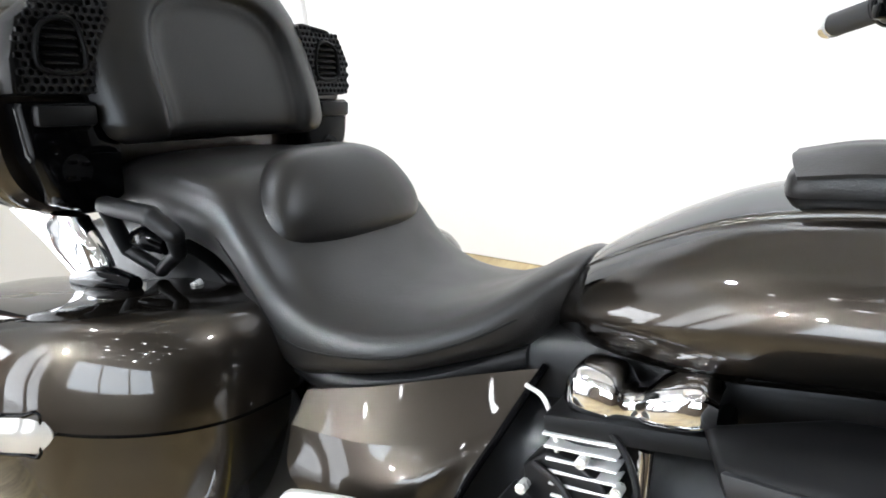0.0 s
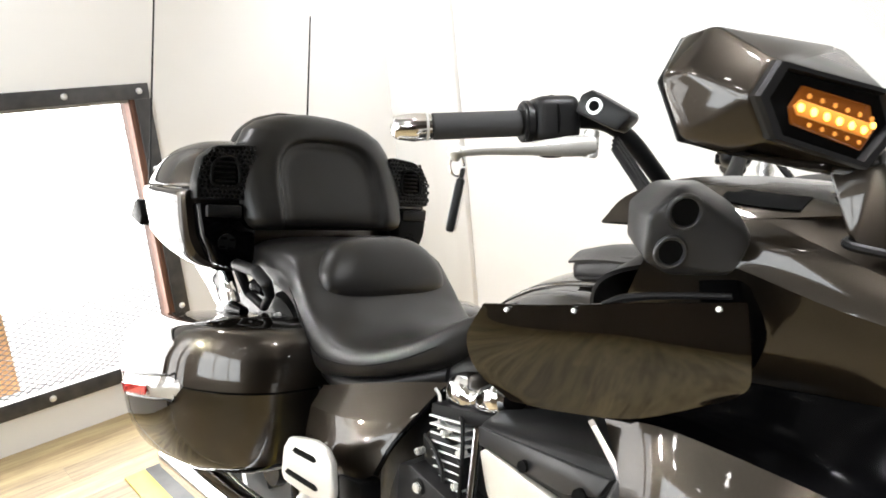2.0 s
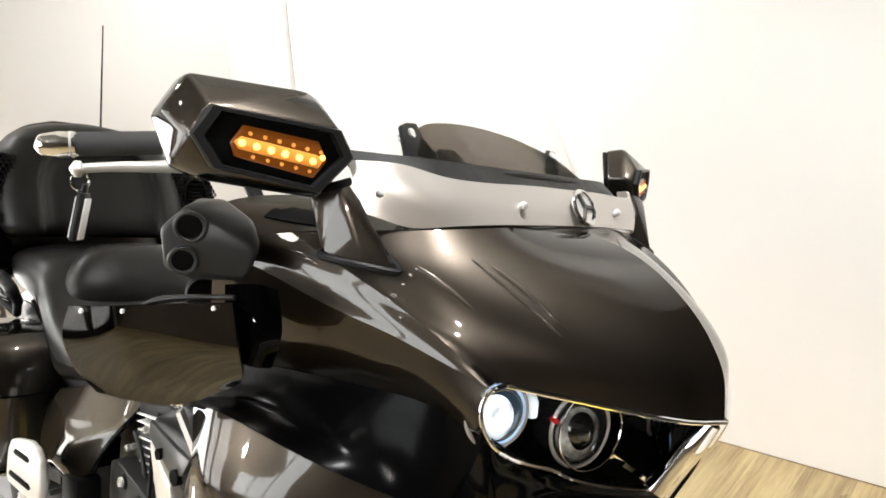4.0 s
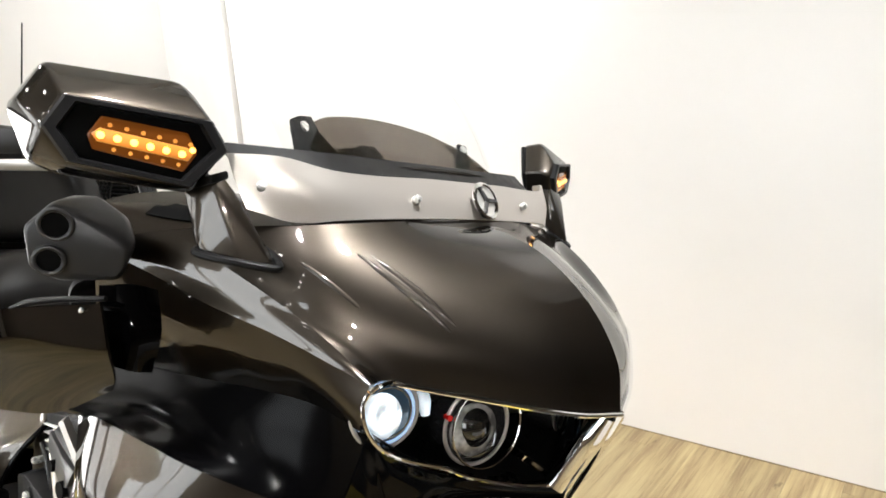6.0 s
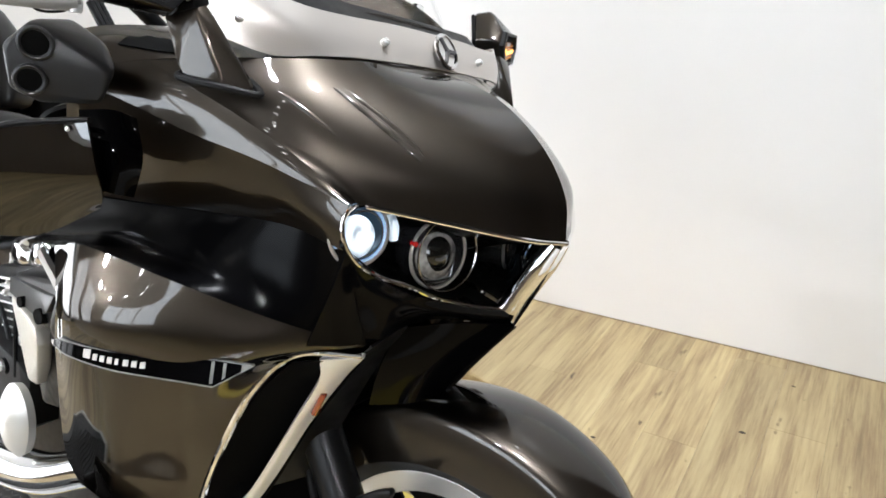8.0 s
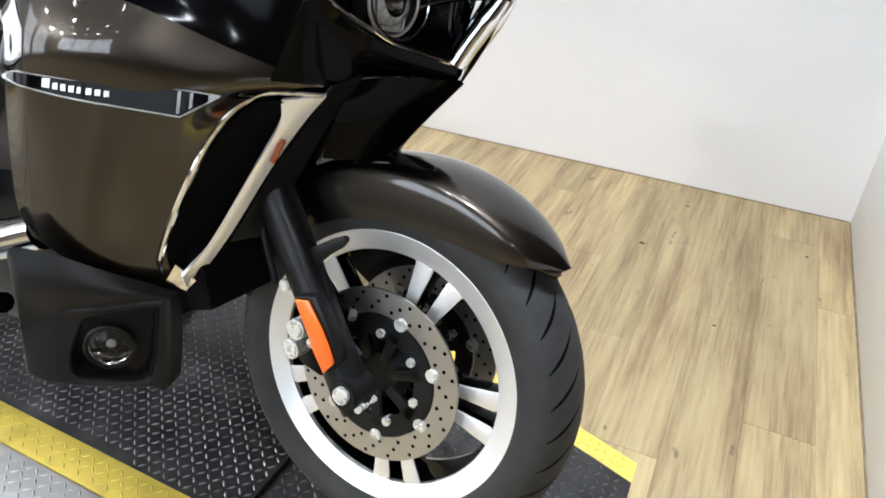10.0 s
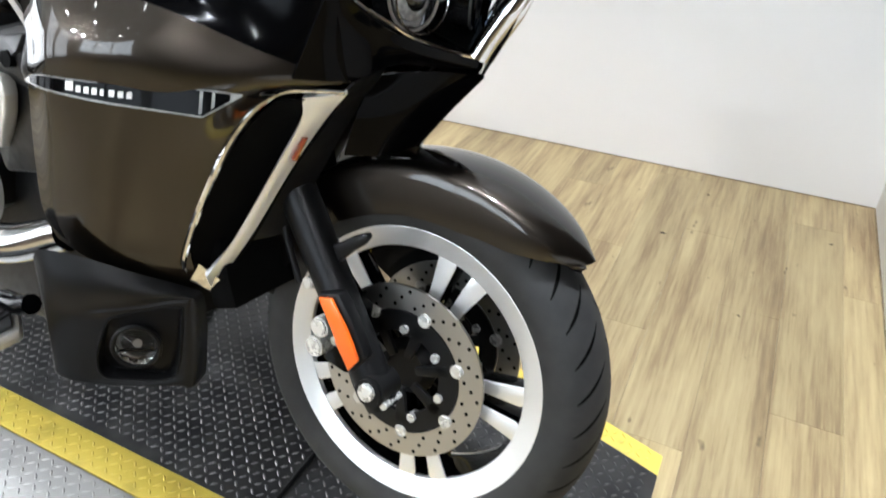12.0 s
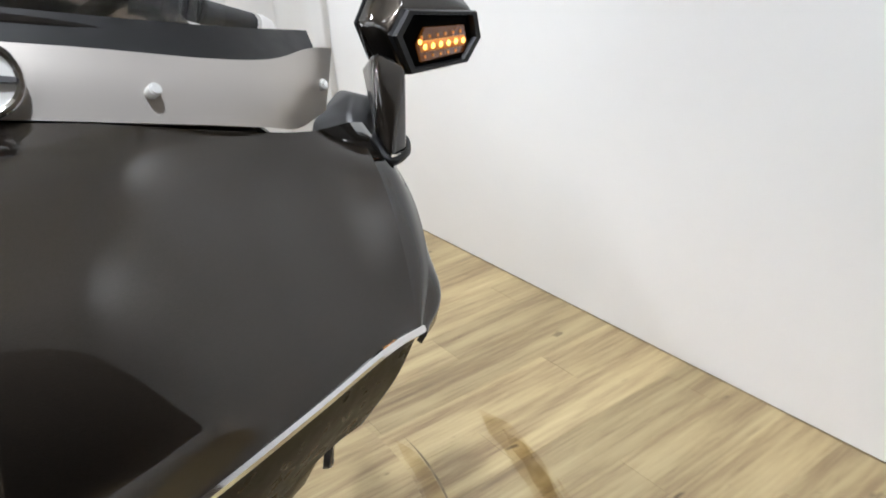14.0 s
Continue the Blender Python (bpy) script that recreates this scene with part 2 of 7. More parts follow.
def plank_material():
    """Weathered oak vinyl: yellow-tan boards with grey-brown streaks, clouds and knots along the grain."""
    m = material("oak_vinyl_plank", (0.4, 0.32, 0.2), 0.42)
    b = m.node_tree.nodes["Principled BSDF"]
    geo = node(m, "ShaderNodeNewGeometry")
    info = node(m, "ShaderNodeObjectInfo")
    shift = node(m, "ShaderNodeMath")
    shift.operation = "MULTIPLY"
    shift.inputs[1].default_value = 0.5
    link(m, info.outputs["Random"], shift.inputs[0])
    comb = node(m, "ShaderNodeCombineXYZ")
    link(m, shift.outputs[0], comb.inputs[1])
    add = node(m, "ShaderNodeVectorMath")
    link(m, geo.outputs["Position"], add.inputs[0])
    link(m, comb.outputs[0], add.inputs[1])

    def noise(stretch, scale, detail, rough):
        mp = node(m, "ShaderNodeMapping")
        mp.inputs["Scale"].default_value = stretch
        n = node(m, "ShaderNodeTexNoise", Scale=scale, Detail=detail, Roughness=rough)
        link(m, add.outputs[0], mp.inputs[0])
        link(m, mp.outputs[0], n.inputs["Vector"])
        return n
    cloud = noise((13.0, 1.15, 1.0), 1.0, 6.0, 0.66)
    grain = noise((95.0, 3.2, 1.0), 1.0, 6.0, 0.65)
    knot = noise((26.0, 11.0, 1.0), 1.0, 2.0, 0.5)
    mix = node(m, "ShaderNodeMath")
    mix.operation = "MULTIPLY_ADD"
    mix.inputs[1].default_value = 0.34
    link(m, grain.outputs[0], mix.inputs[0])
    wide = node(m, "ShaderNodeMath")
    wide.operation = "MULTIPLY"
    wide.inputs[1].default_value = 0.66
    link(m, cloud.outputs[0], wide.inputs[0])
    link(m, wide.outputs[0], mix.inputs[2])
    r = node(m, "ShaderNodeValToRGB")
    e = r.color_ramp.elements
    e[0].position, e[0].color = 0.37, (0.185, 0.122, 0.060, 1)
    e[1].position, e[1].color = 0.63, (0.46, 0.365, 0.195, 1)
    e.new(0.46).color = (0.29, 0.212, 0.108, 1)
    e.new(0.53).color = (0.38, 0.292, 0.150, 1)
    link(m, mix.outputs[0], r.inputs[0])
    k = node(m, "ShaderNodeValToRGB")
    k.color_ramp.elements[0].position, k.color_ramp.elements[0].color = 0.235, (0.35, 0.32, 0.3, 1)
    k.color_ramp.elements[1].position, k.color_ramp.elements[1].color = 0.30, (1, 1, 1, 1)
    link(m, knot.outputs[0], k.inputs[0])
    mul = node(m, "ShaderNodeMix")
    mul.data_type, mul.blend_type = "RGBA", "MULTIPLY"
    mul.inputs[0].default_value = 1.0
    link(m, r.outputs[0], mul.inputs[6])
    link(m, k.outputs[0], mul.inputs[7])
    tone = node(m, "ShaderNodeMapRange")
    tone.inputs["To Min"].default_value, tone.inputs["To Max"].default_value = 0.84, 1.12
    link(m, info.outputs["Random"], tone.inputs[0])
    each = node(m, "ShaderNodeVectorMath")
    each.operation = "SCALE"
    link(m, mul.outputs[2], each.inputs[0])
    link(m, tone.outputs[0], each.inputs["Scale"])
    link(m, each.outputs[0], b.inputs["Base Color"])
    bump = node(m, "ShaderNodeBump", Strength=0.2, Distance=0.001)
    link(m, grain.outputs[0], bump.inputs["Height"])
    link(m, bump.outputs[0], b.inputs["Normal"])
    rr = node(m, "ShaderNodeMapRange")
    rr.inputs["To Min"].default_value, rr.inputs["To Max"].default_value = 0.36, 0.6
    link(m, cloud.outputs[0], rr.inputs[0])
    link(m, rr.outputs[0], b.inputs["Roughness"])
    return m


PLANK = plank_material()
SUBFLOOR = material("floor_joint", (0.05, 0.037, 0.024), 0.8)
SCUFF = material("dark_scuff", (0.10, 0.072, 0.042), 0.7)
mottled(SCUFF, 30.0, (0.13, 0.10, 0.06), (0.27, 0.21, 0.12))



def film_of_dirt(name, light, dark):
    """A worn, see-through brown film, denser in patches."""
    m = bpy.data.materials.new(name)
    m.use_nodes = True
    t = m.node_tree
    t.nodes.clear()
    out, tr, ramp, tex, co = (t.nodes.new("ShaderNode" + k) for k in ("OutputMaterial", "BsdfTransparent", "ValToRGB", "TexNoise", "TexCoord"))
    tex.inputs["Scale"].default_value, tex.inputs["Detail"].default_value = 14.0, 6.0
    ramp.color_ramp.elements[0].position, ramp.color_ramp.elements[1].position = 0.35, 0.7
    ramp.color_ramp.elements[0].color, ramp.color_ramp.elements[1].color = (*dark, 1), (*light, 1)
    t.links.new(co.outputs["Object"], tex.inputs["Vector"])
    t.links.new(tex.outputs["Fac"], ramp.inputs[0])
    t.links.new(ramp.outputs[0], tr.inputs[0])
    t.links.new(tr.outputs[0], out.inputs[0])
    return m


STAIN = film_of_dirt("brown_floor_stain", (0.98, 0.965, 0.94), (0.83, 0.79, 0.715))

# ---- shaping tools ----
def spline(points, n, closed=False):
    """n samples of a Catmull-Rom curve through rows of points (any trailing shape)."""
    p = np.asarray(points, float)
    k = len(p)
    if k == 1:
        return np.repeat(p, n, 0)
    if closed:
        t = np.arange(n) * k / n
        i = np.floor(t).astype(int)
        a, b, c, d = (p[(i + j) % k] for j in (-1, 0, 1, 2))
    else:
        q = np.concatenate([[2 * p[0] - p[1]], p, [2 * p[-1] - p[-2]]])
        t = np.linspace(0, k - 1, n)
        i = np.minimum(np.floor(t).astype(int), k - 2)
        a, b, c, d = (q[i + j] for j in range(4))
    u = (t - i).reshape((-1,) + (1,) * (p.ndim - 1))
    return 0.5 * (2 * b + (c - a) * u + (2 * a - 5 * b + 4 * c - d) * u * u + (3 * b - a - 3 * c + d) * u ** 3)


def from_grid(g, close_u=False, close_v=False, caps=False):
    """A bmesh over a grid of points (rows u, columns v)."""
    bm = bmesh.new()
    nu, nv = g.shape[:2]
    v = [[bm.verts.new(g[i, j]) for j in range(nv)] for i in range(nu)]
    for i in range(nu - (not close_u)):
        for j in range(nv - (not close_v)):
            bm.faces.new((v[i][j], v[(i + 1) % nu][j], v[(i + 1) % nu][(j + 1) % nv], v[i][(j + 1) % nv]))
    if caps:
        bm.faces.new(v[0])
        bm.faces.new(v[-1][::-1])
    return bm


def shell(net, nu, nv, thick=0.004, mirror=False, inward=None):
    """A panel of some thickness through a net of control points. mirror: the net is one half, from y = 0 outwards."""
    net = np.asarray(net, float)
    if mirror:
        net = np.concatenate([net[:, :0:-1] * (1, -1, 1), net], 1)
        nv = 2 * nv - 1
    g = spline(np.swapaxes(spline(np.swapaxes(net, 0, 1), nv), 0, 1), nu)
    du, dv = np.gradient(g, axis=0), np.gradient(g, axis=1)
    n = np.cross(du, dv)
    n /= np.linalg.norm(n, axis=2, keepdims=True) + 1e-9
    if inward is not None and ((np.asarray(inward) - g.mean((0, 1))) * n.mean((0, 1))).sum() < 0:
        n = -n
    h = g + n * thick
    bm = bmesh.new()
    a = [[bm.verts.new(p) for p in row] for row in g]
    b = [[bm.verts.new(p) for p in row] for row in h]
    for i in range(nu - 1):
        for j in range(nv - 1):
            bm.faces.new((a[i][j], a[i + 1][j], a[i + 1][j + 1], a[i][j + 1]))
            bm.faces.new((b[i][j + 1], b[i + 1][j + 1], b[i + 1][j], b[i][j]))
    edge = [(i, 0) for i in range(nu)] + [(nu - 1, j) for j in range(1, nv)] + [(i, nv - 1) for i in range(nu - 2, -1, -1)] + [(0, j) for j in range(nv - 2, 0, -1)]
    for k, (i, j) in enumerate(edge):
        i2, j2 = edge[(k + 1) % len(edge)]
        bm.faces.new((a[i][j], b[i][j], b[i2][j2], a[i2][j2]))
    bmesh.ops.recalc_face_normals(bm, faces=bm.faces)
    return bm


def loft(rings, n, m=32):
    """A closed body through rings of equal point counts."""
    r = np.asarray(rings, float)
    g = spline(np.swapaxes(spline(np.swapaxes(r, 0, 1), m, True), 0, 1), n)
    bm = from_grid(g, close_v=True, caps=True)
    bmesh.ops.recalc_face_normals(bm, faces=bm.faces)
    return bm


def oval(x, hw, z0, z1, p=2.6, yc=0.0, n=20, flat=0.5):
    """A ring across the bike at x: superellipse from z0 to z1; flat: where its widest level lies."""
    a = np.linspace(0, 2 * math.pi, n, endpoint=False)
    c, s = np.cos(a), np.sin(a)
    zm = z0 + (z1 - z0) * flat
    yy = yc + hw * np.sign(c) * np.abs(c) ** (2 / p)
    up = np.sign(s) * np.abs(s) ** (2 / p)
    zz = np.where(up > 0, zm + (z1 - zm) * up, zm + (zm - z0) * up)
    return np.stack([np.full(n, x), yy, zz], 1)


def plan(z, xc, yc, a, b, p=3.0, n=24):
    """A level ring: superellipse of half lengths a (along) and b (across)."""
    t = np.linspace(0, 2 * math.pi, n, endpoint=False)
    c, s = np.cos(t), np.sin(t)
    return np.stack([xc + a * np.sign(c) * np.abs(c) ** (2 / p), yc + b * np.sign(s) * np.abs(s) ** (2 / p), np.full(n, z)], 1)


def tube(points, r, n=24, seg=10, closed=False):
    p = spline(points, n, closed) if len(points) > 2 else np.linspace(points[0], points[1], n)
    r = np.broadcast_to(np.interp(np.linspace(0, 1, n), np.linspace(0, 1, len(np.atleast_1d(r))), np.atleast_1d(r)), n)
    t = np.gradient(p, axis=0)
    if closed:
        t = np.roll(p, -1, 0) - np.roll(p, 1, 0)
    t /= np.linalg.norm(t, axis=1, keepdims=True)
    side = np.cross(t[0], (0.3, 0.2, 1.0))
    g = []
    for i in range(n):
        side = side - t[i] * (side @ t[i])
        side /= np.linalg.norm(side)
        up = np.cross(t[i], side)
        a = np.linspace(0, 2 * math.pi, seg, endpoint=False)
        g.append(p[i] + r[i] * (np.outer(np.cos(a), side) + np.outer(np.sin(a), up)))
    bm = from_grid(np.array(g), close_u=closed, close_v=True, caps=not closed)
    bmesh.ops.recalc_face_normals(bm, faces=bm.faces)
    return bm


def block(size, m=None, bevel=0.0, seg=2):
    bm = bmesh.new()
    bmesh.ops.create_cube(bm, size=1.0)
    bmesh.ops.scale(bm, vec=size, verts=bm.verts)
    if bevel:
        bmesh.ops.bevel(bm, geom=list(bm.edges), offset=bevel, segments=seg, affect="EDGES", profile=0.5)
    if m is not None:
        bmesh.ops.transform(bm, matrix=m, verts=bm.verts)
    return bm


def prism(outline, d, m, bevel=0.0, taper=1.0, seg=2):
    """An outline in the local x-y plane, pushed d along local z, then placed by m. taper: the scale of the far end."""
    bm = bmesh.new()
    c = np.mean(np.asarray(outline, float), 0)
    a = [bm.verts.new((x, y, 0)) for x, y in outline]
    b = [bm.verts.new((c[0] + (x - c[0]) * taper, c[1] + (y - c[1]) * taper, d)) for x, y in outline]
    bm.faces.new(a)
    bm.faces.new(b[::-1])
    for i in range(len(a)):
        j = (i + 1) % len(a)
        bm.faces.new((a[i], b[i], b[j], a[j]))
    bmesh.ops.recalc_face_normals(bm, faces=bm.faces)
    if bevel:
        bmesh.ops.bevel(bm, geom=list(bm.edges), offset=bevel, segments=seg, affect="EDGES", profile=0.5, clamp_overlap=True)
    bmesh.ops.transform(bm, matrix=m, verts=bm.verts)
    return bm


def lathe(profile, seg=64, arc=None):
    """A profile of (y, r) turned about the local y axis."""
    p = np.asarray(profile, float)
    a = np.linspace(0, 2 * math.pi, seg, endpoint=False)
    g = np.stack([np.outer(np.cos(a), p[:, 1]), np.broadcast_to(p[:, 0], (seg, len(p))), np.outer(np.sin(a), p[:, 1])], 2)
    bm = from_grid(g, close_u=True)
    bmesh.ops.recalc_face_normals(bm, faces=bm.faces)
    return bm


def rod(p0, p1, r, seg=16, r2=None, bevel=0.0):
    """A straight cylinder between two places."""
    p0, p1 = Vector(p0), Vector(p1)
    bm = bmesh.new()
    bmesh.ops.create_cone(bm, cap_ends=True, segments=seg, radius1=r, radius2=r if r2 is None else r2, depth=(p1 - p0).length)
    if bevel:
        bmesh.ops.bevel(bm, geom=[e for e in bm.edges if abs(e.verts[0].co.z - e.verts[1].co.z) < 1e-6], offset=bevel, segments=2, affect="EDGES")
    q = (p1 - p0).to_track_quat("Z", "Y").to_matrix().to_4x4()
    bmesh.ops.transform(bm, matrix=Matrix.Translation((p0 + p1) / 2) @ q, verts=bm.verts)
    return bm


def frame_at(origin, ax, ay):
    """A pose whose local x is ax, local y about ay."""
    x = Vector(ax).normalized()
    z = x.cross(Vector(ay)).normalized()
    y = z.cross(x)
    m = Matrix((x, y, z)).transposed().to_4x4()
    m.translation = origin
    return m


def mirrored(bm):
    bm = bm.copy()
    bmesh.ops.scale(bm, vec=(1, -1, 1), verts=bm.verts)
    bmesh.ops.reverse_faces(bm, faces=bm.faces)
    return bm


def join(*bms):
    out = bmesh.new()
    for b in bms:
        me = bpy.data.meshes.new("tmp")
        b.to_mesh(me)
        b.free()
        out.from_mesh(me)
        bpy.data.meshes.remove(me)
    return out


def mesh_of(name, bm, mat, sharp=38):
    me = bpy.data.meshes.new(name)
    bm.to_mesh(me)
    bm.free()
    me.materials.append(mat)
    me.polygons.foreach_set("use_smooth", [True] * len(me.polygons))
    me.set_sharp_from_angle(angle=radians(sharp))
    return me


def part(name, bm, mat, parent, label="", m=None, sharp=38):
    ob = new(name, mesh_of(name, bm, mat, sharp))
    ob.parent = parent
    if m is not None:
        ob.matrix_local = m
    return tagged(ob, label)


def thing(name, label, category, m=None, group=""):
    ob = new(name)
    ob.empty_display_size = 0.1
    if m is not None:
        ob.matrix_world = m
    return tagged(ob, label, category, group)


def chunk(points, bevel=0.004, seg=2):
    """A faceted solid: the convex hull of some corners, with its edges eased."""
    bm = bmesh.new()
    for p in points:
        bm.verts.new(p)
    made = bmesh.ops.convex_hull(bm, input=bm.verts)
    bmesh.ops.delete(bm, geom=[g for g in made["geom_interior"] if isinstance(g, bmesh.types.BMVert)], context="VERTS")
    bmesh.ops.dissolve_limit(bm, angle_limit=0.06, verts=bm.verts, edges=bm.edges)
    bmesh.ops.bevel(bm, geom=list(bm.edges), offset=bevel, segments=seg, affect="EDGES", profile=0.5, clamp_overlap=True)
    bmesh.ops.recalc_face_normals(bm, faces=bm.faces)
    return bm

# ---- the room ----
def structure(name, bm, mat, label, category=""):
    ob = new(name, mesh_of(name, bm, mat))
    return tagged(ob, label, category or name.split("_")[0], kind="structure")


def slab(x0, x1, y0, y1, z0, z1, bevel=0.0):
    return block((x1 - x0, y1 - y0, z1 - z0), pose((x0 + x1) / 2, (y0 + y1) / 2, (z0 + z1) / 2), bevel)


T = 0.12
floor = structure("floor", slab(X_REAR - T, X_END + T, Y_NEAR - T, Y_BACK + T, -0.08, -0.004), SUBFLOOR, "oak-look vinyl plank floor with dark scuffs", "floor")
structure("ceiling", slab(X_REAR - T, X_FRONT - 0.05, -0.35, Y_BACK + T, CEIL, CEIL + 0.1), CEILING, "white ceiling over the stand")
structure("ceiling_2", join(slab(X_REAR - T, X_FRONT - 0.05, Y_NEAR - T, -0.35, CEIL, CEIL + 0.1), slab(X_FRONT - 0.05, X_END + T, Y_NEAR - T, Y_BACK + T, CEIL, CEIL + 0.1)), SHOWROOM, "unseen showroom ceiling, greyed to darken the paint's reflections")
structure("wall_back", slab(X_REAR - T, X_FRONT + T, Y_BACK, Y_BACK + T, 0, CEIL), WALL, "smooth white painted wall behind the motorcycle")
structure("wall_front", slab(X_FRONT, X_FRONT + T, -0.7, Y_BACK, 0, 0.45, 0.004), WALL, "low white partition at the motorcycle's nose")
# unseen wall, kept dark brown to dim reflections in the side cowl
structure("wall_near", slab(X_REAR - T, X_END + T, Y_NEAR - T, Y_NEAR, 0, CEIL), BROWNWALL, "unseen brown wall across the showroom, dimming the paint's reflections")
structure("wall_end", join(slab(X_END, X_END + T, Y_NEAR, Y_BACK, 0, CEIL), slab(X_FRONT + T, X_END + T, Y_BACK, Y_BACK + T, 0, CEIL)), BROWNWALL, "brown painted showroom end wall")
DY0, DY1, DZ = -3.2, -1.6, 2.7
structure("wall_side", join(slab(X_REAR - T, X_REAR, Y_NEAR, DY0, 0, CEIL), slab(X_REAR - T, X_REAR, DY0, DY1, DZ, CEIL)), WALL, "white painted showroom side wall")
door = thing("door_1", "glazed shop-front door with dark frame, bright daylight outside", "door")
tagged(door, kind="structure")
for y0, y1, z0, z1 in ((DY0, DY0 + 0.07, 0, DZ), (DY1 - 0.07, DY1, 0, DZ), (-2.45, -2.35, 0.12, DZ - 0.07), (DY0 + 0.07, DY1 - 0.07, 0, 0.12), (DY0 + 0.07, DY1 - 0.07, DZ - 0.07, DZ)):
    part("door_frame", slab(X_REAR - 0.08, X_REAR - 0.02, y0, y1, z0, z1, 0.003), DARKSTEEL, door)
for y0, y1 in ((DY0 + 0.07, -2.45), (-2.35, DY1 - 0.07)):
    pane = part("pane", slab(X_REAR - 0.055, X_REAR - 0.049, y0, y1, 0.12, DZ - 0.07), CLEAR, door, "clear glass pane")
    pane.visible_shadow = False
structure("pilaster", slab(X_REAR + 0.001, -2.66, Y_BACK - 0.035, Y_BACK - 0.001, 0, CEIL - 0.002, 0.004), WALL, "shallow white pilaster in the corner", "wall")

structure("trim", join(slab(X_REAR + 0.004, X_FRONT - 0.004, Y_BACK - 0.004, Y_BACK - 0.0005, 0.0005, 0.0032), slab(X_FRONT - 0.004, X_FRONT - 0.0005, -0.7, Y_BACK - 0.004, 0.0005, 0.0032)), SCUFF, "grimy dark joint where the floor meets the wall")

# the wall behind the tail has a wide caged opening
WX, WY0, WY1, WZ0, WZ1 = X_REAR, -1.45, 0.36, 0.21, 1.37
wall = [slab(WX - T, WX, DY1, WY0, 0, CEIL), slab(WX - T, WX, WY1, Y_BACK, 0, CEIL),
        slab(WX - T, WX, WY0, WY1, 0, WZ0), slab(WX - T, WX, WY0, WY1, WZ1, CEIL)]
structure("wall_rear", join(*wall), WALL, "white painted wall with a wire-caged opening behind the tail")


def window_cage():
    w = thing("window_1", "dark bolted steel window frame with expanded-metal mesh", "window")
    tagged(w, kind="structure")
    fw = 0.062
    bars = [("frame_bar", (WY0 - fw, WY1 + fw, WZ1 - 0.004, WZ1 + fw)), ("frame_bar", (WY0 - fw, WY1 + fw, WZ0 - fw, WZ0 + 0.004)),
            ("frame_bar", (WY1 - 0.004, WY1 + fw, WZ0 + 0.004, WZ1 - 0.004)), ("frame_bar", (WY0 - fw, WY0 + 0.004, WZ0 + 0.004, WZ1 - 0.004))]
    for name, (y0, y1, z0, z1) in bars:
        part(name, slab(WX, WX + 0.012, y0, y1, z0, z1, 0.002), DARKSTEEL, w)
    # stained wood lining inside the opening
    for y0, y1, z0, z1 in ((WY1 - 0.03, WY1, WZ0, WZ1), (WY0, WY0 + 0.03, WZ0, WZ1)):
        part("reveal_board", slab(WX - T + 0.002, WX - 0.002, y0, y1, z0, z1, 0.003), OLDWOOD, w, "dark stained wood lining board")
    part("reveal_strip", slab(WX - 0.06, WX - 0.002, WY0 + 0.03, WY1 - 0.03, WZ1 - 0.016, WZ1 - 0.001), BRUSHED, w, "bright metal head strip")
    # bolts round the frame
    bolt = None
    for y, z in [(y, WZ1 + 0.03) for y in np.arange(WY1 + 0.02, WY0, -0.3)] + [(y, WZ0 - 0.03) for y in np.arange(WY1 - 0.27, WY0, -0.3)] + [(WY1 + 0.03, z) for z in (0.42, 0.74, 1.06)]:
        if bolt is None:
            bolt = part("bolt", rod((0, 0, 0), (0.009, 0, 0), 0.014, 14, 0.008), ALLOY, w)
        else:
            b = bolt.copy()
            scene.collection.objects.link(b)
            bolt = b
        bolt.location = (WX + 0.012, y, z)
    # expanded metal: zigzag strands
    bm = bmesh.new()
    px, pz, r = 0.042, 0.022, 0.0016
    ny, nz = int((WY1 - WY0 - 0.06) / px), int((WZ1 - WZ0 - 0.02) / pz)
    for j in range(nz):
        z = WZ0 + 0.01 + (j + 0.5) * pz
        for s in (1, -1):
            for i in range(ny * 2):
                y0, y1 = WY0 + 0.03 + i * px / 2, WY0 + 0.03 + (i + 1) * px / 2
                up0 = (i % 2) * pz / 2 * s
                up1 = ((i + 1) % 2) * pz / 2 * s
                q = [bm.verts.new((WX - 0.012 + dx, y, z + u + dz)) for y, u in ((y0, up0), (y1, up1)) for dx, dz in ((r, -r), (r, r), (-r, r))]
                bm.faces.new((q[0], q[3], q[4], q[1]))
                bm.faces.new((q[1], q[4], q[5], q[2]))
    part("mesh", bm, DARKSTEEL, w, "dark expanded-metal mesh", sharp=80)
    return w


window_cage()
post = thing("post", "orange wooden post standing behind the window mesh", "post")
part("shaft", slab(WX - 0.42, WX - 0.33, -0.36, -0.27, 0.0, 1.9, 0.006), ORANGEWOOD, post)
structure("ground", slab(WX - 3.0, WX - T - 0.005, -8.0, 3.0, -0.08, 0.0), WALL, "pale ground outside the caged window")
glow = structure("backdrop", slab(WX - 2.6, WX - 2.55, -8.0, 3.0, 0.0, 4.5), SKYGLOW, "bright overexposed daylight beyond the window")

# rows of small lit downlights further into the showroom
for x in (-2.4, -1.7, -1.0, -0.3, 0.4):
    for y in (-3.0, -2.4, -1.7, -1.1):
        f = thing("downlight", "small lit ceiling downlight", "downlight", pose(x, y, CEIL), "ceiling downlights")
        part("trim_ring", lathe([(-0.010, 0.042), (-0.010, 0.055), (0.0, 0.058)], 24), CEILING, f, m=pose(0, 0, 0, 90))
        part("diffuser", rod((0, 0, -0.004), (0, 0, -0.001), 0.042, 20), FITTING, f, "glowing white diffuser")
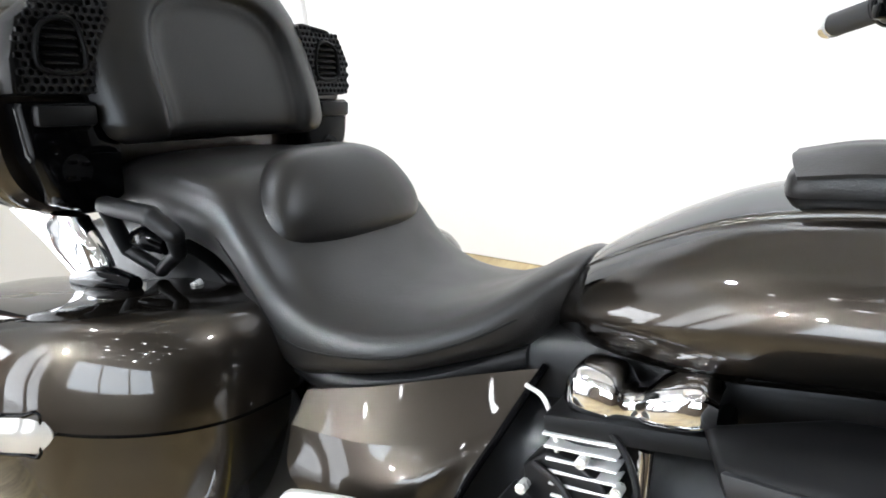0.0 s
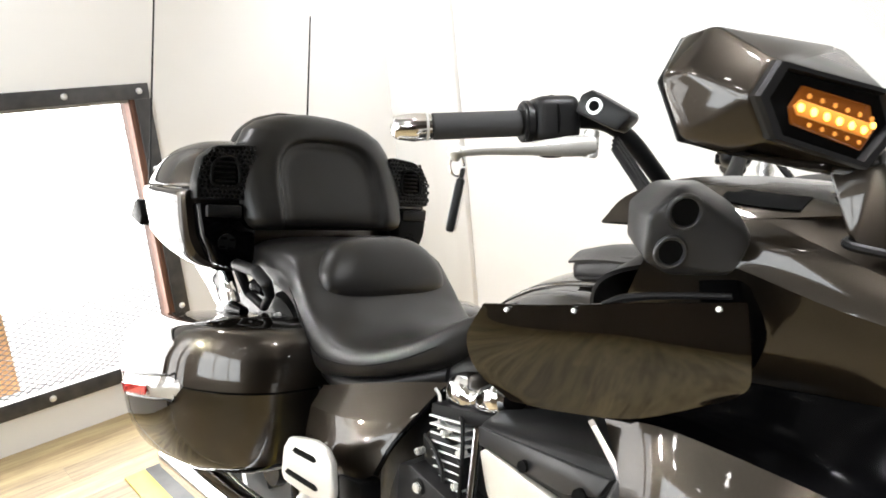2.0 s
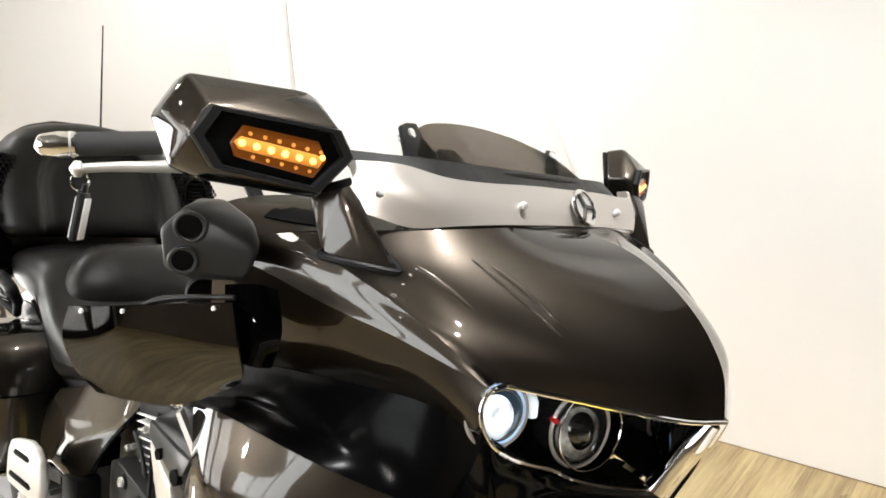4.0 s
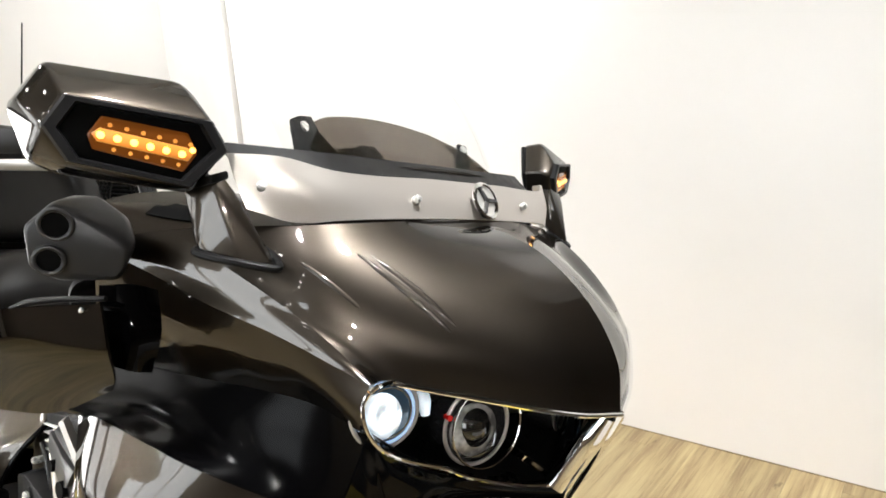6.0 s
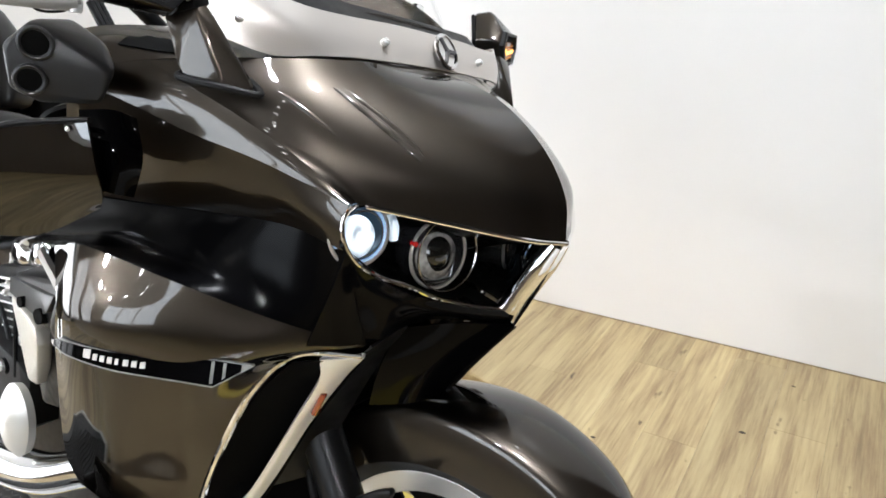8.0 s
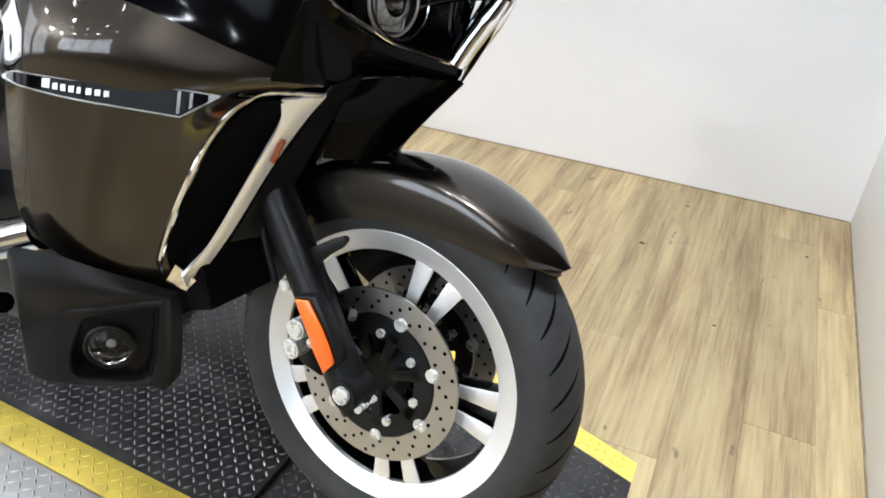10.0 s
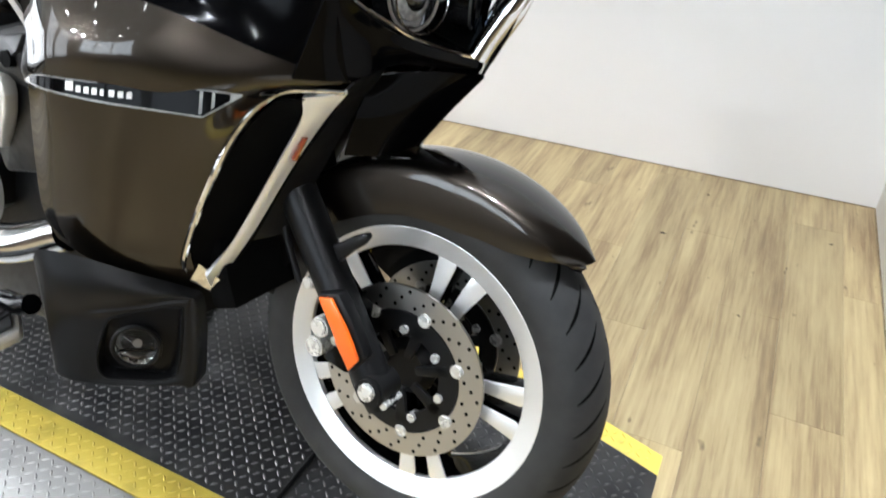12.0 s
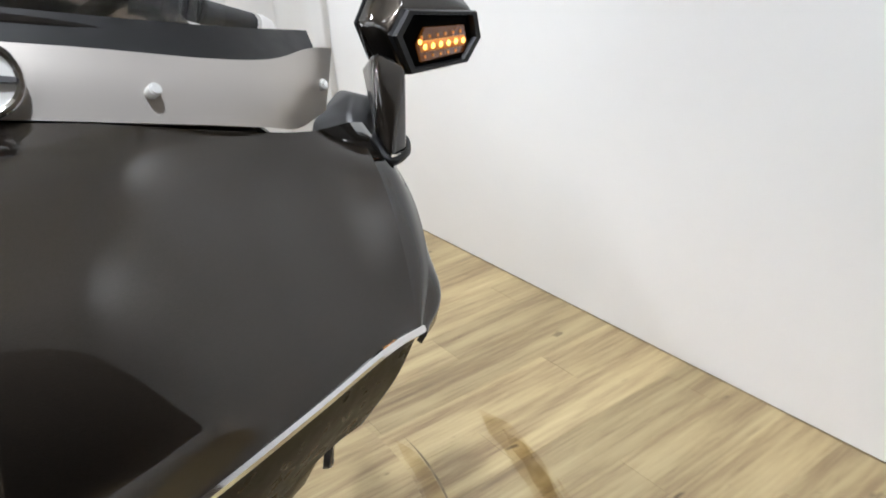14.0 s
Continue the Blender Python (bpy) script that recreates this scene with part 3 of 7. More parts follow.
# ceiling fittings, where the lamps are
for x, y in SPOTS + WASH:
    f = thing("downlight", "round white recessed ceiling downlight", "downlight", pose(x, y, CEIL), "ceiling downlights")
    part("trim_ring", lathe([(-0.012, 0.075 if (x, y) in SPOTS else 0.15), (-0.012, 0.09 if (x, y) in SPOTS else 0.17), (0.0, 0.095 if (x, y) in SPOTS else 0.175)], 28), CEILING, f, m=pose(0, 0, 0, 90))

# bodies for the added spotlights, aimed at the stand
for eye, target, watts, beam in ADDED_SPOTS:
    f = thing("spotlight", "black cylindrical spotlight added unseen under the ceiling", "spotlight", look(eye, target), "track spotlights")
    part("body", lathe([(0.02, 0.066), (0.02, 0.07), (0.15, 0.07), (0.16, 0.05), (0.16, 0.001)], 24), BLACK_SATIN, f, m=pose(0, 0, 0, 90))
    top = f.matrix_world.inverted() @ Vector((eye[0], eye[1], CEIL))
    part("stem", rod((0, 0, 0.1), top, 0.008, 10), BLACK_SATIN, f)

# a band of windows on the near side, seen as reflections in the paint
near = thing("window_2", "three-pane daylight window high in the near wall", "window")
tagged(near, kind="structure")
for x0 in (-2.4, -1.4, -0.4):
    part("pane", slab(x0 + 0.04, x0 + 0.96, Y_NEAR + 0.006, Y_NEAR + 0.012, 1.1, 2.6), DAYPANE, near, "bright daylight pane")
for x0 in (-2.4, -1.4, -0.4, 0.6):
    part("frame_bar", slab(x0 - 0.04, x0 + 0.04, Y_NEAR + 0.002, Y_NEAR + 0.04, 1.03, 2.67, 0.004), CEILING, near)
for z in (1.03, 2.6):
    part("frame_bar", slab(-2.44, 0.64, Y_NEAR + 0.002, Y_NEAR + 0.038, z, z + 0.07, 0.004), CEILING, near)


# ---- turntable and wheel strip ----
def lozenges(inside, x0, x1, y0, y1, z, pitch=0.0190):
    """Raised bars of tread plate, alternately turned."""
    bm = bmesh.new()
    nx, ny = int((x1 - x0) / pitch), int((y1 - y0) / pitch)
    for i in range(nx):
        for j in range(ny):
            x, y = x0 + (i + 0.5) * pitch, y0 + (j + 0.5) * pitch
            if not inside(x, y):
                continue
            a = radians(45 if (i + j) % 2 else -45)
            c, s, l, w = math.cos(a), math.sin(a), 0.0088, 0.0024
            at = lambda u, v, h: bm.verts.new((x + c * u - s * v, y + s * u + c * v, z + h))
            base = [at(-l, 0, 0), at(-l * 0.3, -w, 0), at(l * 0.3, -w, 0), at(l, 0, 0), at(l * 0.3, w, 0), at(-l * 0.3, w, 0)]
            top = [at(-l * 0.5, 0, 0.0020), at(l * 0.5, 0, 0.0020)]
            for f in ((base[0], base[1], top[0]), (base[1], base[2], top[1], top[0]), (base[2], base[3], top[1]),
                      (base[3], base[4], top[1]), (base[4], base[5], top[0], top[1]), (base[5], base[0], top[0])):
                bm.faces.new(f)
    return bm


PZ = 0.008                       # top of the wheel strip
CX, CY, CR = -0.88, 0.17, 0.735  # turntable
NEAR0, NEAR1, XEND = -0.183, -0.108, 0.413


def slope(x):
    """The strip runs slightly askew to the room."""
    return -0.018 * (x + 0.3)


def strip(y0, y1, x0, x1, z0, z1):
    o = [(x0, y0 + slope(x0)), (x1, y0 + slope(x1)), (x1, y1 + slope(x1)), (x0, y1 + slope(x0))]
    return prism(o, z1 - z0, pose(0, 0, z0), 0.0012)


table = thing("turntable", "low turntable with black tread strip and yellow borders", "turntable")
def far(x):
    """The far border closes in towards the strip's end."""
    return 0.36 - 0.33 * (max(x, -0.226) - 0.28)


def far_strip(a0, a1, x0, x1, z0, z1):
    """Between the strip's near border line (a0 None) or an offset from the far line, and another offset."""
    lo = (lambda x: NEAR1 + slope(x)) if a0 is None else (lambda x: far(x) + a0)
    o = [(x0, lo(x0)), (x1, lo(x1)), (x1, far(x1) + a1), (x0, far(x0) + a1)]
    return prism(o, z1 - z0, pose(0, 0, z0), 0.0012)


part("tread_strip", far_strip(None, 0, -2.6, -0.226, 0.0, PZ), PLATE_BLACK, table, "black painted steel tread plate")
part("tread_strip", far_strip(None, 0, -0.220, XEND, 0.0, PZ), PLATE_BLACK, table, "black painted steel tread plate")
bars = part("raised_pattern", lozenges(lambda x, y: NEAR1 + slope(x) + 0.012 < y < far(x) - 0.012, -1.6, XEND - 0.008, -0.14, 0.54, PZ), PLATE_WORN_HIGHLIT, table)
tagged(bars, kind="stuff")
for x0, x1 in ((-2.6, -0.226), (-0.220, XEND)):
    part("border", strip(NEAR0, NEAR1 - 0.0005, x0, x1, 0.0, PZ), YELLOW, table, "yellow safety border")
    part("border", far_strip(0.0005, 0.055, x0, x1, 0.0, PZ), YELLOW, table, "yellow safety border")
bars = part("border_pattern", lozenges(lambda x, y: NEAR0 + slope(x) + 0.008 < y < NEAR1 + slope(x) - 0.008 or far(x) + 0.008 < y < far(x) + 0.047, -1.6, XEND - 0.008, -0.21, 0.6, PZ), YELLOW, table)
tagged(bars, kind="stuff")


def segment(r0, r1, y_lim, sign, z0, z1, n=720):
    """The part of a ring (or disc) of the turntable beyond a line along the strip."""
    bm = bmesh.new()
    pts = []
    for k in range(n):
        a = 2 * math.pi * k / n
        x, y = CX + r1 * math.cos(a), CY + r1 * math.sin(a)
        if sign * (y - y_lim - slope(x)) >= 0:
            pts.append((a, x, y))
    pts.sort(key=lambda q: (q[0] + sign * math.pi / 2) % (2 * math.pi))
    if r0 <= 0:
        out = [(x, y) for _, x, y in pts]
        return prism(out, z1 - z0, pose(0, 0, z0), 0.0012)
    g = []
    for a, x, y in pts:
        x0, y0 = CX + r0 * math.cos(a), CY + r0 * math.sin(a)
        g.append([(x0, y0, z0), (x0, y0, z1), (x, y, z1 - 0.004), (x, y, z0)])
    return from_grid(np.array(g), close_v=True, caps=True)


part("deck", segment(0, CR - 0.045, NEAR0 - 0.001, -1, 0.0, PZ - 0.001), PLATE_SILVER, table, "bare aluminium tread plate deck")
bars = part("deck_pattern", lozenges(lambda x, y: (x - CX) ** 2 + (y - CY) ** 2 < (CR - 0.055) ** 2 and y < NEAR0 + slope(x) - 0.01, CX - CR, CX + CR, CY - CR, -0.16, PZ - 0.001), PLATE_SILVER, table)
tagged(bars, kind="stuff")
part("rim_band", segment(CR - 0.043, CR, NEAR0 - 0.001, -1, 0.0, PZ - 0.002), WORNPLATE, table, "worn tan-stained aluminium edging")
bars = part("rim_pattern", lozenges(lambda x, y: (CR - 0.036) ** 2 < (x - CX) ** 2 + (y - CY) ** 2 < (CR - 0.010) ** 2 and y < NEAR0 + slope(x) - 0.01, CX - CR, CX + CR, CY - CR, -0.16, PZ - 0.0042), WORNPLATE, table)
tagged(bars, kind="stuff")
part("rim_joint", segment(CR - 0.002, CR + 0.004, NEAR0 - 0.012, -1, 0.0, 0.0065), SUBFLOOR, table, "dark joint round the turntable")
part("far_deck", segment(0, CR, 0.60, 1, 0.0, 0.003), PLANK, table, "wood-look covered deck")
# the black locking rod laid in the joint of the strip
part("locking_rod", join(rod((-0.222, 0.33, PZ + 0.004), (-0.222, -0.186, PZ + 0.004), 0.005, 10), rod((-0.222, -0.186, PZ + 0.004), (-0.205, -0.225, 0.006), 0.005, 10)), BLACK_SATIN, table, "thin black steel rod")

# ---- the motorcycle: it leans on its side stand; x ahead, z up in its own frame ----
BIKE = thing("motorcycle", "bronze-grey metallic touring motorcycle leaning on its side stand", "motorcycle",
             pose(0, 0, 0.0152, -12.203, -0.344, -1.198))
STEER = pose(0, 0.029, 0.327, -2.3, 0, -3.3)     # front axle: wheel, fork and mudguard turn together


def tyre(r, hw, bead, seg=180, across=44):
    """A tyre with a round crown."""
    g = np.zeros((seg, across, 3))
    for i in range(seg):
        a = 2 * math.pi * i / seg
        for j in range(across):
            t = -1 + 2 * j / (across - 1)
            if abs(t) < 0.62:                       # tread
                s = t / 0.62
                y, rr = hw * 0.97 * math.sin(s * 1.25) / math.sin(1.25), r - 0.034 * (1 - math.cos(s * 1.25)) / (1 - math.cos(1.25))
            else:
                s = (abs(t) - 0.62) / 0.38
                rr = r - 0.034 - (r - 0.034 - bead) * s
                y = math.copysign(hw * (0.97 + 0.06 * math.sin(s * math.pi) - 0.14 * s * s), t)
            g[i, j] = (math.cos(a) * rr, y, math.sin(a) * rr)
    bm = from_grid(g, close_u=True)
    bmesh.ops.recalc_face_normals(bm, faces=bm.faces)
    return bm


def grooves(r, hw, count=34):
    """Slanting black chevron strips on the tread, widest mid-way: groove shade as colour."""
    bm = bmesh.new()
    for k in range(count):
        for side in (-1, 1):
            prev = None
            for q in np.linspace(0, 1, 9):
                t = .1 + .8 * q
                y = side * hw * .97 * math.sin(t * 1.25) / math.sin(1.25)
                rr = r - .034 * (1 - math.cos(t * 1.25)) / (1 - math.cos(1.25)) + .0005
                a = math.tau * (k + (.5 if side > 0 else 0) - 1.5 * t + .35 * t * t) / count
                w = (.0036 * math.sin(math.pi * (q * .9 + .05)) + .0006) / r
                now = [bm.verts.new((math.cos(a + e) * rr, y, math.sin(a + e) * rr)) for e in (-w, w)]
                if prev:
                    bm.faces.new((prev[0], now[0], now[1], prev[1]))
                prev = now
    return bm


def front_wheel():
    rim = part("front_wheel", lathe([(-0.046, 0.207), (-0.046, 0.225), (0, 0.214), (0.046, 0.225), (0.046, 0.207), (0, 0.198), (-0.046, 0.207)], 96), BLACK_GLOSS, BIKE, "black cast wheel with machined alloy lips", STEER, 30)
    for s in (-1, 1):
        part("rim_lip", lathe([(s * y, r) for y, r in ((0.040, 0.2045), (0.0475, 0.2055), (0.0500, 0.209), (0.0555, 0.233), (0.058, 0.2385), (0.057, 0.2435), (0.050, 0.242), (0.044, 0.230), (0.040, 0.2045))], 112), ALLOY, rim, "bright machined rim lip", sharp=25)
    part("tyre", tyre(0.3215, 0.066, 0.234), RUBBER, rim, "black rubber tyre with slanting tread grooves", sharp=50)
    tagged(part("groove_shade", grooves(0.3215, 0.066), DARK, rim), kind="stuff")
    part("hub", lathe([(-0.06, 0.0), (-0.06, 0.034), (-0.045, 0.05), (0.045, 0.05), (0.06, 0.034), (0.06, 0)], 40), BLACK_SATIN, rim)
    for k in range(5):
        for s in (-1, 1):
            o = [(0.044, s * 0.006), (0.15, s * 0.011), (0.2, s * 0.013), (0.213, s * 0.0145), (0.213, s * 0.052), (0.2, s * 0.044), (0.14, s * 0.032), (0.044, s * 0.024)]
            m = pose(0, 0, 0, 90) @ pose(0, 0, 0, 0, 0, -3 + 72 * k)
            body = prism(o, 0.04, m @ pose(0, 0, 0.004), 0.003)
            spoke = part("spoke", body, BLACK_GLOSS, rim)
            face = [(0.085, s * 0.0088), (0.19, s * 0.0135), (0.2, s * 0.0142), (0.2085, s * 0.02), (0.2085, s * 0.056), (0.196, s * 0.047), (0.14, s * 0.0335), (0.085, s * 0.027)]
            part("spoke_face", prism(face, 0.004, m @ pose(0, 0, 0.0425), 0.0015), ALLOY, rim, "bright machined spoke face")
    for s in (-1, 1):
        y = s * 0.072
        part("brake_disc", lathe([(y - 0.0025, 0.149), (y + 0.0025, 0.149), (y + 0.0025, 0.108), (y - 0.0025, 0.108), (y - 0.0025, 0.149)], 80), DISC, rim, "drilled steel brake disc", sharp=30)
        # black discs, slightly proud, give the drilled holes their shade
        hole = mesh_of("drill_hole_shade", rod((0, -0.0031, 0), (0, 0.0031, 0), 0.0033, 8), DARK)
        for k in range(60):
            q, a = (0.141, 0.129, 0.117)[k % 3], k * math.pi / 30
            h = new("drill_hole_shade", hole)
            h.parent = rim
            h.location = (q * math.cos(a), y, q * math.sin(a))
        part("disc_carrier", lathe([(y - 0.004, 0.106), (y + 0.004, 0.106), (y + 0.004, 0.072), (y - 0.004, 0.072), (y - 0.004, 0.106)], 60), BLACK_SATIN, rim)
        for k in range(7):
            a = 0.37 + k * math.tau / 7
            part("disc_button", rod((0.107 * math.cos(a), y - 0.0065, 0.107 * math.sin(a)), (0.107 * math.cos(a), y + 0.0065, 0.107 * math.sin(a)), 0.0115, 14, bevel=0.002), BOLT, rim)
            a += 0.3
            part("carrier_bolt", rod((0.078 * math.cos(a), y - 0.010, 0.078 * math.sin(a)), (0.078 * math.cos(a), y + 0.010, 0.078 * math.sin(a)), 0.0075, 8), BOLT, rim)
            arm = prism([(0.03, -0.007), (0.09, -0.011), (0.09, 0.011), (0.03, 0.007)], 0.008, pose(0, y + 0.004, 0, 90) @ pose(0, 0, 0, 0, 0, 21 + k * 360 / 7), 0.001)
            part("carrier_arm", arm, BLACK_SATIN, rim)
    # black bracket of the far caliper, with two slots
    for a0, a1, r0, r1 in ((70, 152, .10, .172), (70, 92, .168, .215), (98, 112, .168, .215), (118, 152, .168, .215), (70, 152, .212, .262)):
        arc = np.radians(np.linspace(a0, a1, 14))
        o = [(r1 * math.cos(a), r1 * math.sin(a)) for a in arc] + [(r0 * math.cos(a), r0 * math.sin(a)) for a in arc[::-1]]
        part("caliper_bracket", prism(o, 0.006, STEER @ pose(0, .098, 0, 90), 0.0008), BLACK_SATIN, BIKE)
    return rim


front_wheel()


def mudguard():
    th = np.radians(np.linspace(44.5, 168, 26))
    rows = []
    for a in th:
        d = math.degrees(a)
        edge = np.interp(d, [44.5, 47, 51, 60, 74, 88, 106, 150, 168], [0.349, 0.338, 0.319, 0.291, 0.272, 0.266, 0.262, 0.262, 0.27])
        hw = np.interp(d, [44.5, 47, 52, 60, 80, 168], [0.02, 0.045, 0.068, 0.08, 0.089, 0.089])
        row = []
        for s in np.linspace(-1, 1, 25):
            q = abs(s)
            if q < 0.62:
                y, r = hw * math.sin(q / 0.62 * 1.45), 0.357 - 0.024 * (1 - math.cos(q / 0.62 * 1.45))
            else:
                k = (q - 0.62) / 0.38
                y, r = hw * (0.993 + 0.02 * math.sin(k * 3.1)), 0.336 + (edge - 0.336) * k
            r = max(r, edge) if d > 44.6 else r
            row.append((math.cos(a) * r, math.copysign(y, s), math.sin(a) * r))
        rows.append(row)
    part("front_mudguard", shell(rows, 60, 41, 0.004, inward=(0, 0, 0)), PAINT, BIKE, "bronze-grey painted front mudguard", STEER)


mudguard()


def fork():
    up = Vector((-0.545, 0, 0.838))
    for s in (-1, 1):
        y = s * 0.143
        base = Vector((0, y, 0))
        lower = part("fork_leg", tube([base - up * 0.03, base + up * 0.03, base + up * 0.14, base + up * 0.34], [0.026, 0.031, 0.030, 0.031], 20, 20), BLACK_SATIN, BIKE, "", STEER)
        part("axle_clamp", rod((0.005, y + s * 0.032, 0.008), (0.005, y - s * 0.025, 0.008), 0.026, 20, bevel=0.004), BLACK_SATIN, lower)
        part("axle_bolt", rod((0.004, y + s * 0.040, 0.01), (0.004, y + s * 0.03, 0.01), 0.014, 12, bevel=0.002), BOLT, lower)
        part("pinch_bolt", rod((0.03, y + s * 0.026, -0.008), (0.03, y - s * 0.02, -0.008), 0.006, 10), BOLT, lower)
        part("guard_stay", prism([(-.105, .205), (-.065, .233), (-.043, .244), (-.037, .238), (-.045, .224), (-.066, .207), (-.09, .18)], 0.014, pose(0, y, 0, 90) @ pose(0, 0, -0.007), 0.004), BLACK_SATIN, lower)
        part("fork_tube", rod(base + up * 0.33, base + up * 0.78, 0.027, 20), BLACK_GLOSS, BIKE, "", STEER)
        # brake caliper behind the leg
        cal = part("brake_caliper", prism([(-0.03, -0.055), (0.022, -0.065), (0.03, 0.05), (-0.012, 0.075), (-0.035, 0.03)], 0.05, STEER @ pose(-0.085, y - s * 0.03 + 0.02, 0.057, 90, 0, 0) @ pose(0, 0, -0.01, 0, 0, 0), 0.008), BLACK_GLOSS, BIKE, "black brake caliper")
        for dx, dz in ((-0.099, 0.079), (-0.106, 0.043)):
            part("piston_cap", rod(STEER @ Vector((dx, y + s * 0.028, dz)), STEER @ Vector((dx, y - s * 0.01, dz)), 0.0165, 18, bevel=0.003), BOLT, cal)
        for dx, dz, r in ((-0.13, 0.142, 0.010), (-0.07, 0.065, 0.008)):
            part("caliper_bolt", rod(STEER @ Vector((dx, y + s * 0.024, dz)), STEER @ Vector((dx, y - s * 0.01, dz)), r, 10, bevel=0.002), BOLT, cal)
        if s < 0:
            side = Matrix(((1, 0, 0, 0), (0, 0, -1, -0.146), (0, 1, 0, 0), (0, 0, 0, 1)))
            ref = [(-.099, .475), (-.075, .48), (-.047, .441), (-.033, .417), (-.022, .394), (-.037, .373), (-.064, .414)]
            holder = part("reflector_holder", prism([(-.105, .478), (-.068, .487), (-.04, .447), (-.014, .397), (-.035, .365), (-.045, .37), (-.07, .411)], 0.024, side @ pose(0, 0, -0.026), 0.004), BLACK_SATIN, BIKE)
            part("reflector", prism(ref, 0.006, side, 0.0025), ORANGE, holder, "bright orange side reflector")
            part("reflector_facet", prism([(-.055, .452), (-.047, .441), (-.033, .417), (-.022, .394), (-.037, .373), (-.064, .414)], 0.0016, side @ pose(0, 0, 0.006), 0.0006), ORANGE, holder)
    part("brake_hose", tube([(-0.17, -0.1, 0.46), (-0.21, -0.09, 0.55), (-0.22, -0.08, 0.66), (-0.2, -0.07, 0.76)], 0.006), PLASTIC, BIKE)
    part("steering_yoke", block((0.12, 0.3, 0.05), pose(-0.33, 0.02, 0.93, 0, -33, 0), 0.01), BLACK_SATIN, BIKE)


fork()


# ---- upper cowl, lamps and screen ----
HOOD = [[(.112, 0, .934), (.088, -.07, .942), (.02, -.15, .958), (-.036, -.215, .972), (-.034, -.250, .9735), (-.040, -.253, .948), (-.040, -.247, .923)],
        [(.103, 0, .99), (.077, -.08, .993), (.005, -.16, 1.003), (-.055, -.235, 1.005), (-.131, -.285, 1.009), (-.124, -.272, .974), (-.112, -.250, .937)],
        [(.062, 0, 1.05), (.036, -.085, 1.045), (-.03, -.165, 1.048), (-.08, -.25, 1.043), (-.212, -.310, 1.030), (-.20, -.294, .986), (-.185, -.266, .940)],
        [(-.008, 0, 1.102), (-.03, -.085, 1.095), (-.072, -.165, 1.09), (-.115, -.26, 1.08), (-.293, -.335, 1.057), (-.288, -.316, 1.0), (-.285, -.287, .938)],
        [(-.1, 0, 1.132), (-.102, -.085, 1.13), (-.112, -.165, 1.128), (-.155, -.255, 1.118), (-.368, -.358, 1.079), (-.41, -.336, 1.01), (-.45, -.305, .932)]]
WIDE = [[(.085, .08, .944), (.04, .18, .961), (-.002, .265, .975), (-.028, .315, .974), (-.03, .323, .966), (-.033, .320, .955)],
        [(.077, .085, .993), (.022, .18, 1.003), (-.025, .265, 1.005), (-.075, .348, 1.012), (-.07, .361, .99), (-.066, .356, .966)]]
AFT = [[(-.130, .366, 1.050), (-.140, .374, 1.0), (-.150, .366, .95)], [(-.172, .364, 1.083), (-.21, .382, 1.02), (-.24, .37, .95)], [(-.25, .376, 1.105), (-.31, .388, 1.03), (-.36, .37, .94)]]
LEFT = [[row[0]] + (WIDE[i] if i < 2 else [(x, -y, z) for x, y, z in row[1:4]] + AFT[i - 2]) for i, row in enumerate(HOOD)]


def smoothed(net, du=3, dv=3):
    """A net of control points replaced by the smooth polynomial surface nearest to it."""
    net = np.asarray(net, float)
    u, v = np.meshgrid(np.linspace(0, 1, net.shape[0]), np.linspace(0, 1, net.shape[1]), indexing="ij")
    a = np.stack([u.ravel() ** i * v.ravel() ** j for i in range(du + 1) for j in range(dv + 1)], 1)
    c = np.linalg.lstsq(a, net.reshape(-1, 3), rcond=None)[0]
    return (a @ c).reshape(net.shape)


def split(net):
    """The cowl's top up to its shoulder, the rounded shoulder down to the crease, and the upright side below."""
    net = np.asarray(net, float)
    s = np.sign(net[2, 4, 1])
    lift = np.array([.001, .010, .016, .014, .010])[:, None] * np.array([0, s * .25, .97])
    brow = net[:, 3] * np.array([.15, .45, .45, .42, .42])[:, None] + net[:, 4] * np.array([.85, .55, .55, .58, .58])[:, None] + lift
    top = smoothed(np.concatenate([net[:, :4], brow[:, None]], 1))
    top[:, 0] = net[:, 0]
    brow, crease = top[:, 4], net[:, 4]
    bulge = (brow + crease) / 2 + np.array([.001, .003, .004, .0045, .005])[:, None] * np.array([0, s * .7, .7])
    round_ = np.stack([brow, bulge, crease], 1)
    side = np.concatenate([crease[:, None], net[:, 5:]], 1)
    return top, round_, side


def onto(bm, pts, n=14, sink=0.0):
    """Lay a curve on a surface: blend the nearest vertices and step inwards along their normals."""
    bm.normal_update()
    co = np.array([v.co for v in bm.verts])
    no = np.array([v.normal for v in bm.verts])
    out = []
    for q in spline(pts, n):
        d = ((co - q) ** 2).sum(1)
        near = np.argsort(d)[:4]
        w = 1 / (d[near] + 1e-7)
        w = (w / w.sum())[:, None]
        c, k = (co[near] * w).sum(0), (no[near] * w).sum(0)
        k = k / np.linalg.norm(k)
        c = q - k * ((q - c) @ k)
        out.append(c - k * sink)
    return out


